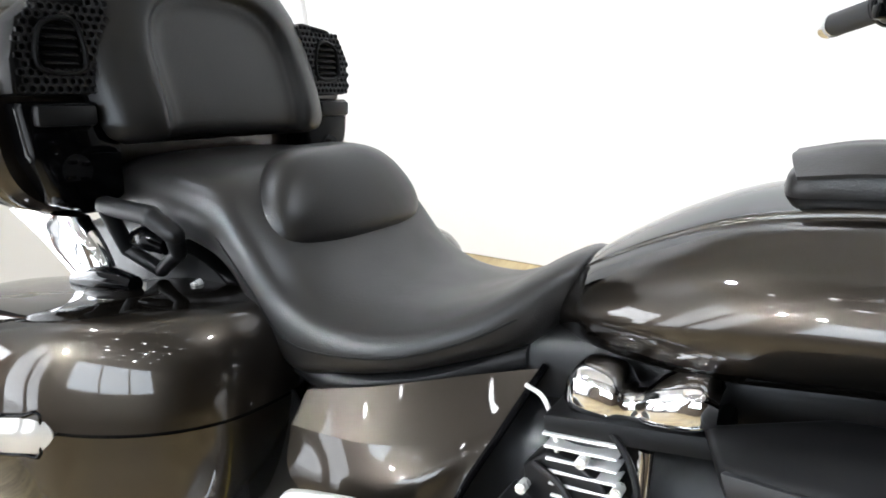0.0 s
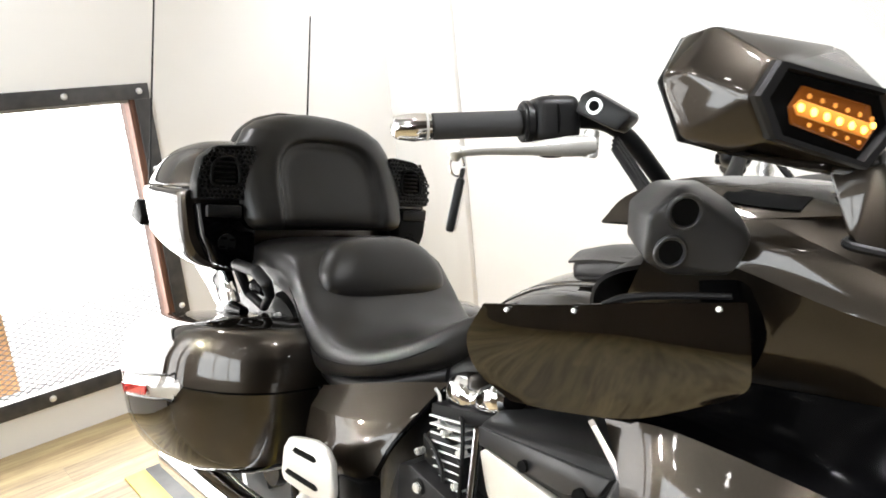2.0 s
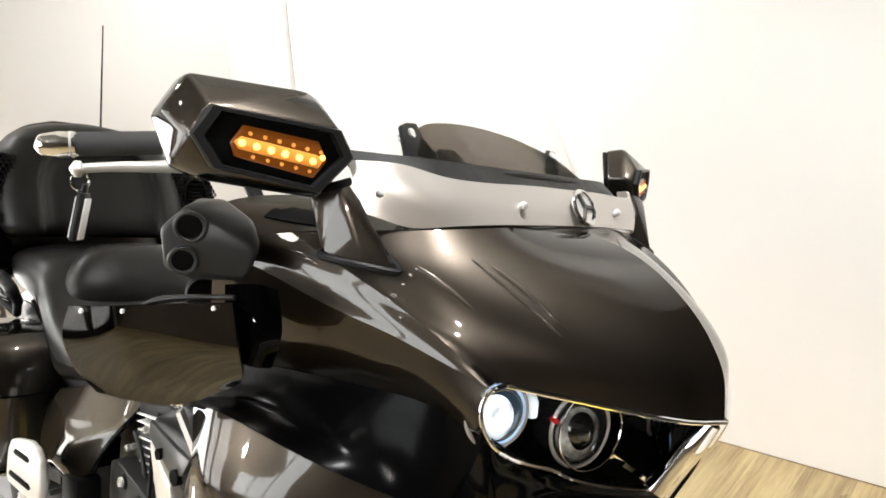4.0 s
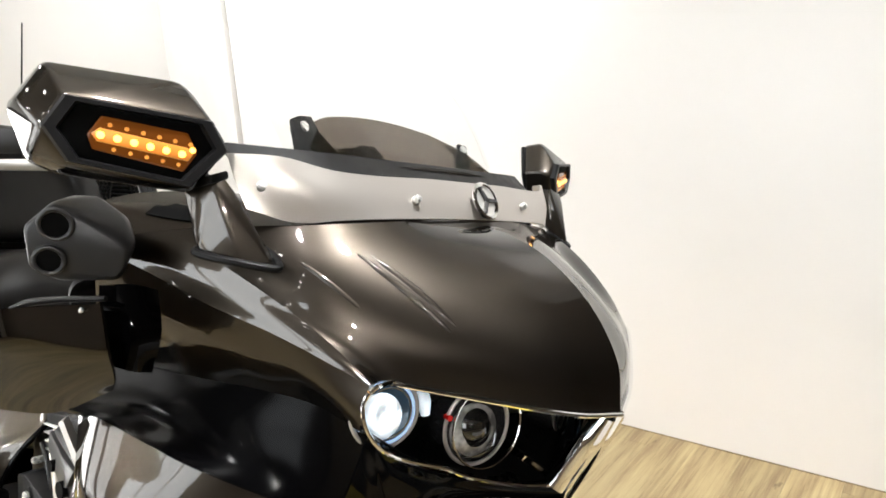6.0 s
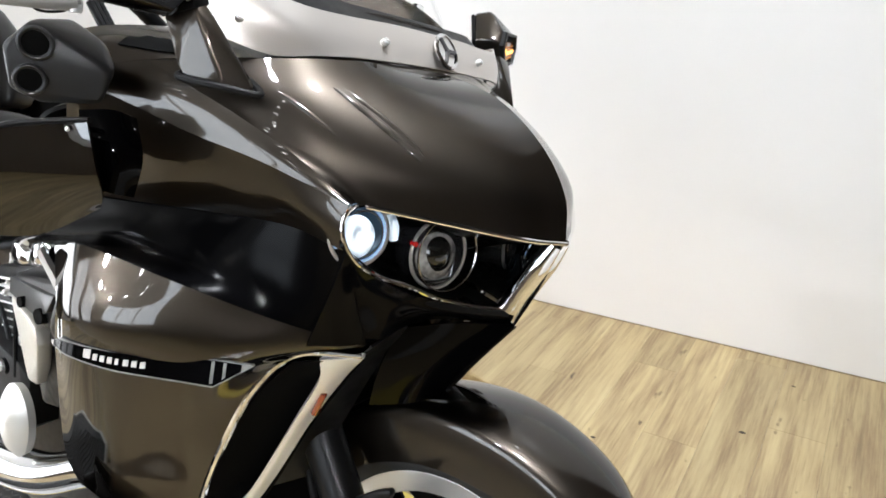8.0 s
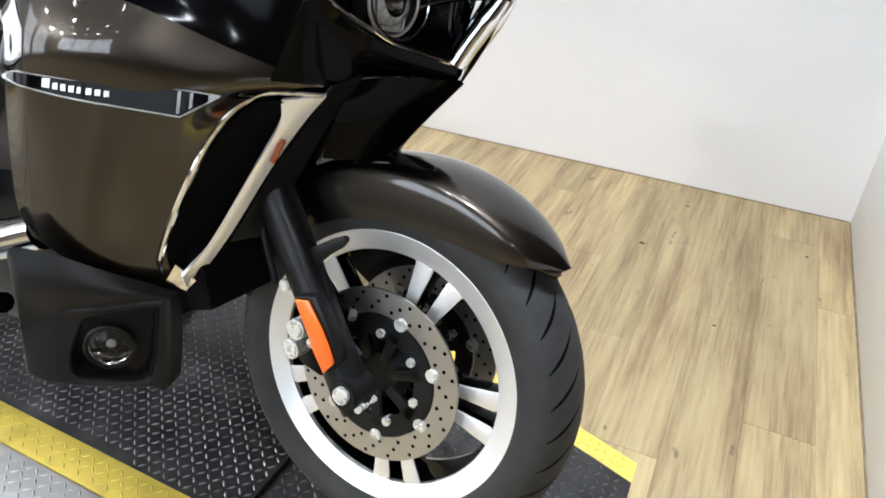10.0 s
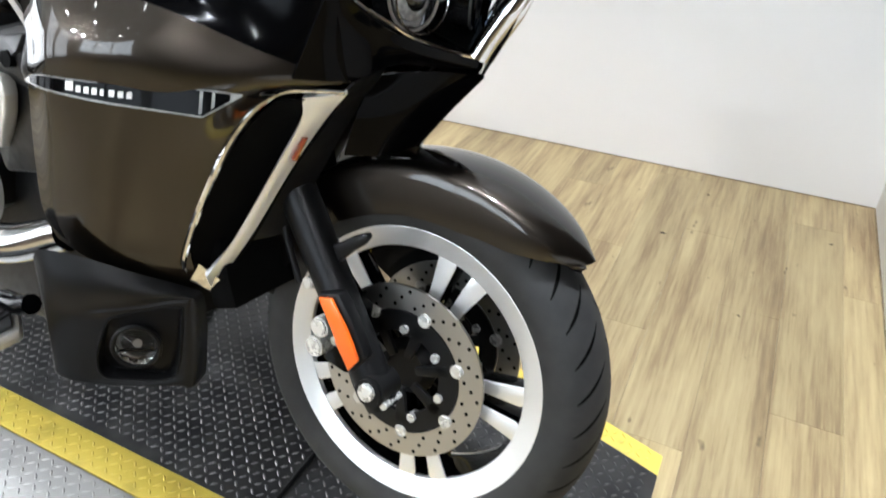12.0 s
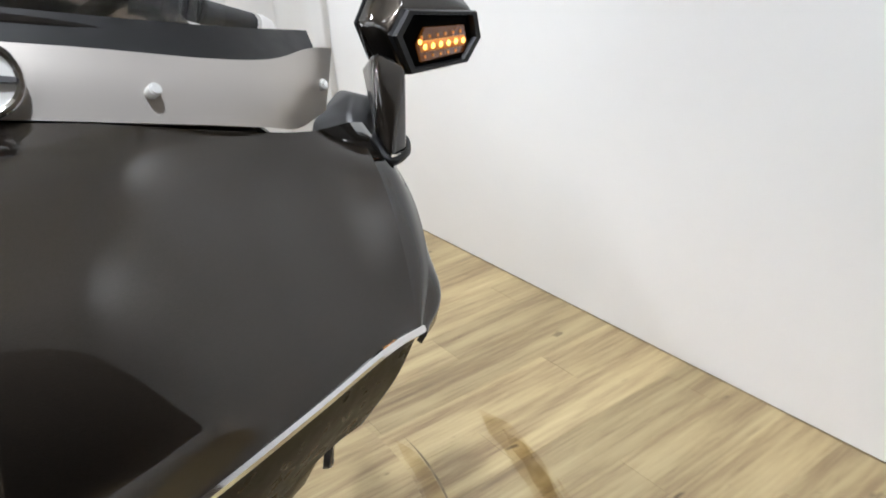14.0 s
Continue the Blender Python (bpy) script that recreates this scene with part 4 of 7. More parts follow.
TOP, ROUND, SIDE = split(HOOD)
TOP_L, ROUND_L, SIDE_L = split(LEFT)
skin = shell(TOP, 48, 40, 0.005, False, (-0.3, 0, 0.9))
RIDGES = [onto(skin, p, 14, d) for p, d in (([(-.15, -.276, 1.099), (-.095, -.251, 1.066), (-.053, -.222, 1.026)], 0.003), ([(-.102, -.216, 1.096), (-.049, -.186, 1.054), (.002, -.159, 1.011)], 0.003), ([(-.102, -.206, 1.096), (-.049, -.174, 1.054), (.0, -.148, 1.011)], 0.003))]
hood = part("upper_cowl", skin, PAINT, BIKE, "bronze-grey painted upper cowl with a centre crest")
skin = shell(TOP_L, 48, 40, 0.005, False, (-0.3, 0, 0.9))
part("cowl_half", skin, PAINT, hood)
for side in (ROUND, ROUND_L):
    part("cowl_shoulder", shell(side, 44, 14, 0.005, False, (-0.3, 0, 0.9)), PAINT, hood, "rounded shoulder of the upper cowl")
for side in (SIDE, SIDE_L):
    part("cowl_side", shell(side, 44, 14, 0.005, False, (-0.3, 0, 0.9)), PAINT, hood, "upright side of the upper cowl")
# the shoulder runs on behind the mirror stalk, its opening's shade a black patch
AFTER = [[(-.150, -.24, 1.120), (-.212, -.287, 1.1135), (-.279, -.318, 1.105), (-.33, -.345, 1.094), (-.366, -.357, 1.080)],
         [(-.225, -.225, 1.141), (-.275, -.27, 1.137), (-.325, -.318, 1.128), (-.36, -.345, 1.112), (-.39, -.362, 1.09)],
         [(-.27, -.215, 1.148), (-.32, -.265, 1.148), (-.37, -.318, 1.140), (-.41, -.35, 1.12), (-.43, -.366, 1.09)]]
skin = shell(AFTER, 24, 36, 0.005, False, (-0.3, 0, 0.9))
HOLE = [onto(skin, [(x, y + d, z + .3 * d) for x, y, z in ((-.318, -.325, 1.125), (-.285, -.312, 1.122), (-.25, -.298, 1.120))], 14, -.0025) for d in (-.006, .010, .022)]
part("cowl_shoulder", skin, PAINT, hood, "rounded shoulder of the upper cowl")
part("opening_shade", shell(HOLE, 8, 14, 0.002, inward=(-.3, 0, .9)), DARK, hood, "black oval patch for the shade of a cowl opening")
# raised ridges on the cowl
for pts in RIDGES:
    part("ridge", tube(pts, [0.001, 0.0036, 0.0043, 0.0036, 0.001], 40, 14), PAINT, hood)

UPPER_L = [(.112, 0, .932), (.085, .08, .942), (.04, .18, .959), (-.002, .265, .973), (-.028, .315, .972)]
UPPER = [(.112, 0, .932), (.088, -.07, .94), (.02, -.15, .956), (-.04, -.215, .97)]
LOWER = [(.05, 0, .832), (.03, -.06, .842), (.002, -.12, .858), (-.012, -.15, .872), (-.022, -.2, .890), (-.026, -.236, .909), (-.031, -.254, .932), (-.033, -.258, .955), (-.029, -.25, .971), (-.034, -.215, .972)]
for s in (1, -1):
    f = lambda pts: [(x, s * y, z) for x, y, z in pts]
    t1 = part("lamp_trim", tube(f([(x + .002, y, z - .001) for x, y, z in UPPER]) if s > 0 else UPPER_L, [0.0025, 0.003, 0.0025, 0.0025] if s > 0 else 0.0045, 30, 8), CHROME, BIKE, "bright chrome lamp surround")
    part("lamp_trim", tube(f(LOWER), [0.003, 0.0026, 0.0024, 0.0024, 0.0026], 60, 8), CHROME, BIKE, "bright chrome lamp surround")
    part("centre_strut", tube(f([(.103, -.012, .93), (.085, -.012, .9), (.06, -.012, .858), (.048, -.012, .836)]), [0.010, 0.015, 0.015, 0.016], 16, 14), CHROME, BIKE, "chrome strut between the lamps")
    if s < 0:
        under = [[(x - .012, y, z - .008) for x, y, z in UPPER_L], [(x - .03, y * .98, z - .06) for x, y, z in UPPER_L], [(x - .06, y * .94, z - .12) for x, y, z in UPPER_L]]
        part("lamp_cover", shell(under, 12, 24, 0.004), LAMPBLACK, BIKE, "dark cover under the chrome lamp edge")
    # deep black bowl behind the lamps
    bowl = [f(UPPER), f([(.0, -.01, .91), (-.03, -.08, .925), (-.075, -.15, .95), (-.09, -.2, .962)]), f([(-.06, -.01, .87), (-.08, -.08, .88), (-.11, -.15, .91), (-.10, -.22, .93)]),
            f([(.03, -.005, .835), (.01, -.09, .85), (-.03, -.17, .88), (-.04, -.25, .93)])]
    part("lamp_bowl", shell(bowl, 22, 22, 0.003), LAMPBLACK, BIKE, "deep gloss-black lamp recess")
    for c, r, ax, outer in (((-.05, -.212, .938), .036, (.93, -.36, .0), True), ((-.018, -.094, .906), .042, (.95, -.3, .02), False)):
        c, ax = Vector((c[0], s * c[1], c[2])), Vector((ax[0], s * ax[1], ax[2])).normalized()
        m = frame_at(c, ax.cross((0, 0, 1)) * -s, (0, 0, 1))          # local x points outwards, away from the nose
        f2 = 1 if (m.to_3x3() @ Vector((0, 0, 1))).dot(ax) > 0 else -1
        turn = m @ pose(0, 0, 0, 90 * f2)
        dome = lathe([(-0.035 * 1, r * 0.92), (0.0, r), (0.006, r * 0.93), (0.010, r * 0.6), (0.012, 0.001)], 40)
        lens = part("headlamp", dome, BLUELENS if outer else GREYLENS, BIKE, "round headlamp glowing bluish white" if outer else "round projector headlamp in a bright ring", turn)
        part("bezel", tube([(r * 1.03 * math.cos(a), 0.004, r * 1.03 * math.sin(a)) for a in np.linspace(0, math.tau, 16, endpoint=False)], 0.0024, 44, 8, True), BRUSHED, lens)
        if outer:
            part("light_guide", lathe([(0.0, r * 0.74), (0.010, r * 0.68), (0.0165, r * 0.36), (0.018, 0.0002)], 32), HEADLED, lens, "bright white light guide", pose(-r * 0.20, 0, r * 0.08))
            part("halo_ring", lathe([(0.002, r * .97), (0.008, r * .92), (0.009, r * .84), (0.003, r * .80)], 48), HALO, lens, "pale blue glowing ring")
            part("reflector_step", lathe([(0.003, r * .79), (0.0095, r * .74), (0.0095, r * .70), (0.004, r * .66)], 40), CHROME, lens, "", pose(r * .04, 0, 0))
        else:
            part("projector", lathe([(0.0, r * 0.74), (0.012, r * 0.70), (0.0165, r * 0.5), (0.0175, r * .42)], 36), PROJECTOR, lens, "grey projector bowl", pose(-r * 0.2, 0, r * 0.02))
            part("projector_lens", lathe([(0.0130, r * 0.50), (0.020, r * 0.42), (0.026, r * 0.22), (0.0275, 0.0001)], 32), FOGLENS, lens, "dark round projector lens", pose(-r * 0.24, 0, -r * 0.1))
            part("outer_ring", tube([(r * (.22 + 1.12 * math.cos(a)), 0.012, r * 1.12 * math.sin(a)) for a in np.linspace(0, math.tau, 18, endpoint=False)], 0.0014, 52, 8, True), CHROME, lens, "thin chrome ring")
            part("red_mark", rod((-r * 0.95, 0.0, -r * .35), (-r * 0.95, 0.008, -r * .35), 0.0035, 10), RED, lens)
    part("light_guide", tube(f([(-.045, -.158, .955), (-.042, -.158, .94), (-.04, -.156, .925)]), [0.005, 0.0085, 0.005], 12, 10), HEADLED, BIKE, "small white light guide")
    part("lamp_divider", tube(f([(-.05, -.174, .956), (-.046, -.175, .935), (-.044, -.176, .918)]), 0.004, 12, 8), CHROME, BIKE, "chrome bar between the lamps")
    # chin under the lamps
    chin = [f([(.05, 0, .829), (.0, -.12, .854), (-.024, -.2, .886), (-.033, -.258, .936)]), f([(.045, 0, .815), (-.005, -.115, .836), (-.04, -.2, .865), (-.036, -.25, .912)]),
            f([(.03, 0, .808), (-.02, -.1, .82), (-.05, -.18, .80), (-.09, -.24, .80)])]
    part("chin", shell(chin, 14, 24, 0.004), BLACK_GLOSS, BIKE, "gloss-black chin under the headlamps")
    keel = [f([(.055, 0, .81), (.0, -.05, .81), (-.06, -.1, .80)]), f([(.005, 0, .75), (-.03, -.055, .745), (-.08, -.11, .74)]), f([(-.04, 0, .69), (-.06, -.05, .68), (-.1, -.1, .68)])]
    part("front_shroud", shell(keel, 12, 12, 0.004), BLACK_GLOSS, BIKE)
    # gloss-black side band under the cowl
    band = [f([(-.040, -.243, .925), (-.112, -.247, .938), (-.185, -.262, .941), (-.285, -.283, .939), (-.46, -.301, .931)]),
            f([(-.045, -.206, .842), (-.113, -.252, .856), (-.192, -.292, .884), (-.312, -.312, .897), (-.47, -.320, .880)]),
            f([(-.05, -.18, .797), (-.12, -.260, .826), (-.2, -.333, .866), (-.34, -.358, .886), (-.48, -.350, .868)])]
    part("side_band", shell(band, 16, 34, 0.004, inward=(-.3, 0, .8)), BAND_BLACK, BIKE, "gloss-black side band")
    # lower side cowl
    cowl = [f([(-.415, -.350, .874), (-.33, -.360, .888), (-.2, -.335, .868), (-.12, -.264, .830), (-.05, -.185, .797)]),
            f([(-.374, -.372, .815), (-.315, -.384, .818), (-.235, -.37, .81), (-.15, -.30, .793), (-.085, -.21, .788)]),
            f([(-.388, -.366, .76), (-.335, -.373, .758), (-.265, -.354, .757), (-.185, -.301, .75), (-.14, -.232, .76)]),
            f([(-.436, -.335, .649), (-.389, -.337, .650), (-.333, -.325, .646), (-.266, -.282, .646), (-.216, -.24, .645)]),
            f([(-.462, -.312, .558), (-.430, -.306, .544), (-.384, -.288, .531), (-.329, -.25, .529), (-.279, -.22, .537)]),
            f([(-.454, -.300, .517), (-.420, -.285, .494), (-.377, -.262, .472), (-.341, -.225, .448), (-.298, -.18, .44)])]
    sc = part("side_cowl", shell(cowl, 36, 30, 0.005, inward=(-.3, 0, .7)), PAINT, BIKE, "bronze-grey painted lower side cowl")
    # chrome-framed air scoop
    outer = [(-.047, -.19, .787), (-.122, -.222, .777), (-.168, -.242, .727), (-.216, -.242, .645), (-.279, -.222, .537), (-.307, -.2, .475), (-.29, -.162, .434), (-.223, -.155, .54), (-.154, -.16, .668), (-.086, -.175, .754)]
    scoop = part("air_scoop", tube(f(outer[:7]), [0.003, 0.005, 0.005, 0.005, 0.006], 50, 8), CHROME, BIKE, "chrome-edged air scoop")
    # black sheet across the mouth: the shade inside is its colour
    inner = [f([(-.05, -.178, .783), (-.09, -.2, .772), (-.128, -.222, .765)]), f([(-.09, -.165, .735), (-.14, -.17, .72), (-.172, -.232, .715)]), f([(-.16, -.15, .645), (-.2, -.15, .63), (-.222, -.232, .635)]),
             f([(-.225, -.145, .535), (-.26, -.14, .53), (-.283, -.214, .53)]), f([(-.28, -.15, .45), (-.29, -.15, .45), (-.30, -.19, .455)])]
    part("scoop_mouth_shade", shell(inner, 24, 12, 0.003), DARK, scoop, "black sheet for the shade in the scoop mouth")
    blade = [f([(-.046, -.186, .785), (-.075, -.2, .778), (-.1, -.205, .772)]), f([(-.085, -.172, .745), (-.098, -.186, .742), (-.112, -.192, .735)]), f([(-.15, -.156, .66), (-.160, -.17, .655), (-.17, -.175, .65)]),
             f([(-.22, -.15, .545), (-.232, -.165, .535), (-.243, -.17, .53)]), f([(-.288, -.158, .437), (-.282, -.175, .447), (-.275, -.19, .47)])]
    part("scoop_blade", shell(blade, 28, 10, 0.006), ALLOY, scoop, "bright satin scoop blade")
    part("scoop_foot", shell([f([(-.29, -.162, .436), (-.305, -.197, .46)]), f([(-.27, -.165, .462), (-.29, -.19, .49)])], 6, 6, 0.006), CHROME, scoop)
    part("scoop_reflector", tube(f([(-.115, -.176, .715), (-.135, -.17, .68)]), 0.0045, 6, 8), DARKRED, scoop, "dark red marker")
    part("inner_shroud", shell([f([(-.042, -.182, .80), (-.045, -.10, .815)]), f([(-.098, -.172, .742), (-.09, -.1, .745)]), f([(-.165, -.153, .655), (-.14, -.09, .66)]), f([(-.24, -.145, .525), (-.21, -.08, .53)])], 18, 8, 0.003), BLACK_SATIN, BIKE, "black panel inside the nose")
    # emblem: bright rail round a dark name plate, bent to the cowl (the lettering as plain bars)
    line = spline(f([(-.378, -.374, .763), (-.33, -.379, .766), (-.265, -.364, .770), (-.20, -.327, .774), (-.125, -.285, .779)]), 120)
    run = np.concatenate([[0], np.cumsum(np.linalg.norm(np.diff(line, axis=0), axis=1))])
    L = run[-1]

    def bent(u, v, d):
        """A place on the cowl: u along the emblem, v up, d proud of it."""
        p = np.array([np.interp(u, run, line[:, k]) for k in range(3)])
        t = np.array([np.interp(u + .004, run, line[:, k]) - np.interp(u - .004, run, line[:, k]) for k in range(3)])
        out = np.cross(t, (0, .12 * s, 1)) * s
        return p + v * np.array([0, .12 * s, .993]) + d * out / np.linalg.norm(out)

    def plaque(u0, u1, low, high, d0, d1, n=26):
        """A thin plate between two edge lines (functions of u)."""
        g = [[bent(u, low(u), d0), bent(u, low(u), d1), bent(u, high(u), d1), bent(u, high(u), d0)] for u in np.linspace(u0, u1, n)]
        bm = from_grid(np.array(g), close_v=True, caps=True)
        bmesh.ops.recalc_face_normals(bm, faces=bm.faces)
        return bm
    low = lambda u: np.interp(u, (0, .04, L * .84, L), (-.001, -.007, -.028, -.0005))
    high = lambda u: np.interp(u, (0, .02, .04, L * .84, L), (.001, .009, .010, .005, .0005))
    rail = part("emblem", plaque(.001, L - .001, low, high, -.004, .0028), EMBLEM, sc, "grey metal emblem rail")
    part("name_plate", plaque(.012, L * .95, lambda u: low(u) + .0020, lambda u: high(u) - .0012, 0, .0036), BLACK_GLOSS, sc, "dark name plate")
    for k in range(2):
        u = L * .825 + k * .014
        part("emblem_wing", plaque(u, u + .0035, lambda q: low(q) + .004 + (q - u) * .4, lambda q: high(q) - .002, .003, .0044, 4), EMBLEM, sc)
    for k, w in enumerate((.010, .006, .006, .006, .004, .006, .006, .006)):
        u = .074 + k * .0098 + (.004 if k else 0)
        c = (low(u) + high(u)) / 2 + .001
        part("letter_bar", plaque(u, u + w, lambda q: c - .0044, lambda q: c + (.0058 if k == 0 else .0026) + (q - u) * .08, .003, .0044, 3), BRUSHED, sc)
    for u0, u1, v in ((.098, .142, .0155), (.124, .168, .0225)):
        part("emblem_dash", plaque(u0, u1, lambda q: v - (q - u0) * .12 - .0013, lambda q: v - (q - u0) * .12 + .0013, -.003, .002, 6), ALLOY, sc)

# brushed band across the foot of the screen
TRIM = [[(-.12, 0, 1.180), (-.122, -.08, 1.18), (-.13, -.16, 1.178), (-.142, -.215, 1.18), (-.168, -.262, 1.19), (-.207, -.302, 1.19)],
        [(-.108, 0, 1.158), (-.11, -.08, 1.157), (-.118, -.16, 1.155), (-.132, -.22, 1.153), (-.16, -.262, 1.16), (-.198, -.297, 1.162)],
        [(-.099, 0, 1.134), (-.1, -.08, 1.133), (-.108, -.16, 1.131), (-.125, -.21, 1.127), (-.155, -.25, 1.122), (-.186, -.290, 1.134)]]
band = part("screen_band", shell(TRIM, 12, 40, 0.003, True, (-0.3, 0, 1.1)), BRUSHED, BIKE, "brushed stainless band at the foot of the screen")
for x, y, z in ((-.112, -.112, 1.152), (-.112, .115, 1.152), (-.182, -.276, 1.155), (-.182, .276, 1.155)):
    part("screw", rod((x, y, z), (x + 0.009, y * 1.02, z + 0.005), 0.005, 14, bevel=0.0015), BOLT, band)
badge = part("badge", tube([(0.0, 0.0225 * math.cos(a), 0.0225 * math.sin(a)) for a in np.linspace(0, math.tau, 16, endpoint=False)], 0.0032, 36, 8, True), CHROME, BIKE, "round chrome badge", pose(-.099, 0.012, 1.158, 0, -22, 0))
part("badge_back", rod((-0.004, 0, 0), (0.0, 0, 0), 0.0215, 28), SILVER, badge)
for k in range(3):
    a = math.pi / 2 + k * math.tau / 3
    part("badge_fork", prism([(-0.003, -0.003), (0.02, -0.0016), (0.02, 0.0016), (-0.003, 0.003)], 0.005, pose(-0.001, 0, 0, 0, 90, 0) @ pose(0, 0, 0, 0, 0, math.degrees(a))), DARKSTEEL, badge)
# black support strip, brackets, smoked visor, clear screen
STRIP = [[(-.165, 0, 1.200), (-.168, -.1, 1.200), (-.185, -.2, 1.201), (-.24, -.29, 1.203)], [(-.13, 0, 1.165), (-.135, -.1, 1.165), (-.15, -.2, 1.17), (-.205, -.29, 1.175)]]
part("screen_support", shell(STRIP, 8, 30, 0.004, True), BLACK_SATIN, BIKE, "black screen support")
for s in (1, -1):
    m = frame_at((-.2545, s * -.146, 1.234), (0.25, -s * 0.97, 0.0), (-0.45, 0, 0.9)) @ Matrix.Diagonal((1 if s > 0 else 0.3, 1 if s > 0 else 0.55, 1, 1))
    b = part("screen_bracket", prism([(.041, .009), (.021, .016), (-.004, .018), (-.010, -.003), (-.045, -.034), (-.046, -.067), (.039, -.068), (.052, -.029)], 0.006, m, 0.002), BLACK_SATIN, BIKE, "black screen bracket")
    c = m @ Vector((0.022, 0.0, 0.003))
    n = (m.to_3x3() @ Vector((0, 0, 1)))
    if n.x < 0:
        n = -n
    part("bracket_screw", rod(c - n * 0.014, c + n * 0.006, 0.0065, 12), BOLT, b)
VISOR = [[(-.292, 0, 1.264), (-.288, -.07, 1.26), (-.275, -.125, 1.248), (-.262, -.165, 1.218)], [(-.222, 0, 1.236), (-.22, -.07, 1.234), (-.218, -.125, 1.226), (-.225, -.168, 1.206)], [(-.155, 0, 1.192), (-.157, -.07, 1.192), (-.168, -.125, 1.193), (-.188, -.17, 1.194)]]
part("visor", shell(VISOR, 16, 24, 0.003, True), TINTED, BIKE, "smoked instrument visor")
SCREEN = [[(-.17, 0, 1.19), (-.175, -.09, 1.19), (-.195, -.16, 1.19), (-.225, -.205, 1.185)], [(-.235, 0, 1.29), (-.24, -.09, 1.29), (-.26, -.165, 1.29), (-.29, -.215, 1.285)],
          [(-.35, 0, 1.43), (-.355, -.09, 1.43), (-.37, -.165, 1.425), (-.4, -.21, 1.415)], [(-.45, 0, 1.56), (-.455, -.08, 1.555), (-.465, -.14, 1.545), (-.48, -.18, 1.53)]]
sc = part("windscreen", shell(SCREEN, 24, 24, 0.004, True), CLEAR, BIKE, "tall clear windscreen")
sc.visible_shadow = False


# ---- mirrors with lit indicators, air pods, bars ----
FACE = [(-.221, -.477, 1.198), (-.212, -.462, 1.226), (-.178, -.34, 1.217), (-.168, -.326, 1.19), (-.184, -.357, 1.152), (-.213, -.458, 1.168)]
BODY = [(-.270, -.456, 1.260), (-.212, -.350, 1.255), (-.188, -.316, 1.200), (-.200, -.345, 1.146), (-.250, -.452, 1.156), (-.271, -.470, 1.172), (-.276, -.479, 1.221)]
BACK = [(-.300, -.452, 1.256), (-.245, -.345, 1.250), (-.220, -.312, 1.198), (-.232, -.340, 1.150), (-.288, -.462, 1.166), (-.304, -.476, 1.216)]
LENS = [(-.448, 1.193), (-.436, 1.211), (-.356, 1.204), (-.346, 1.185), (-.359, 1.1665), (-.443, 1.180)]


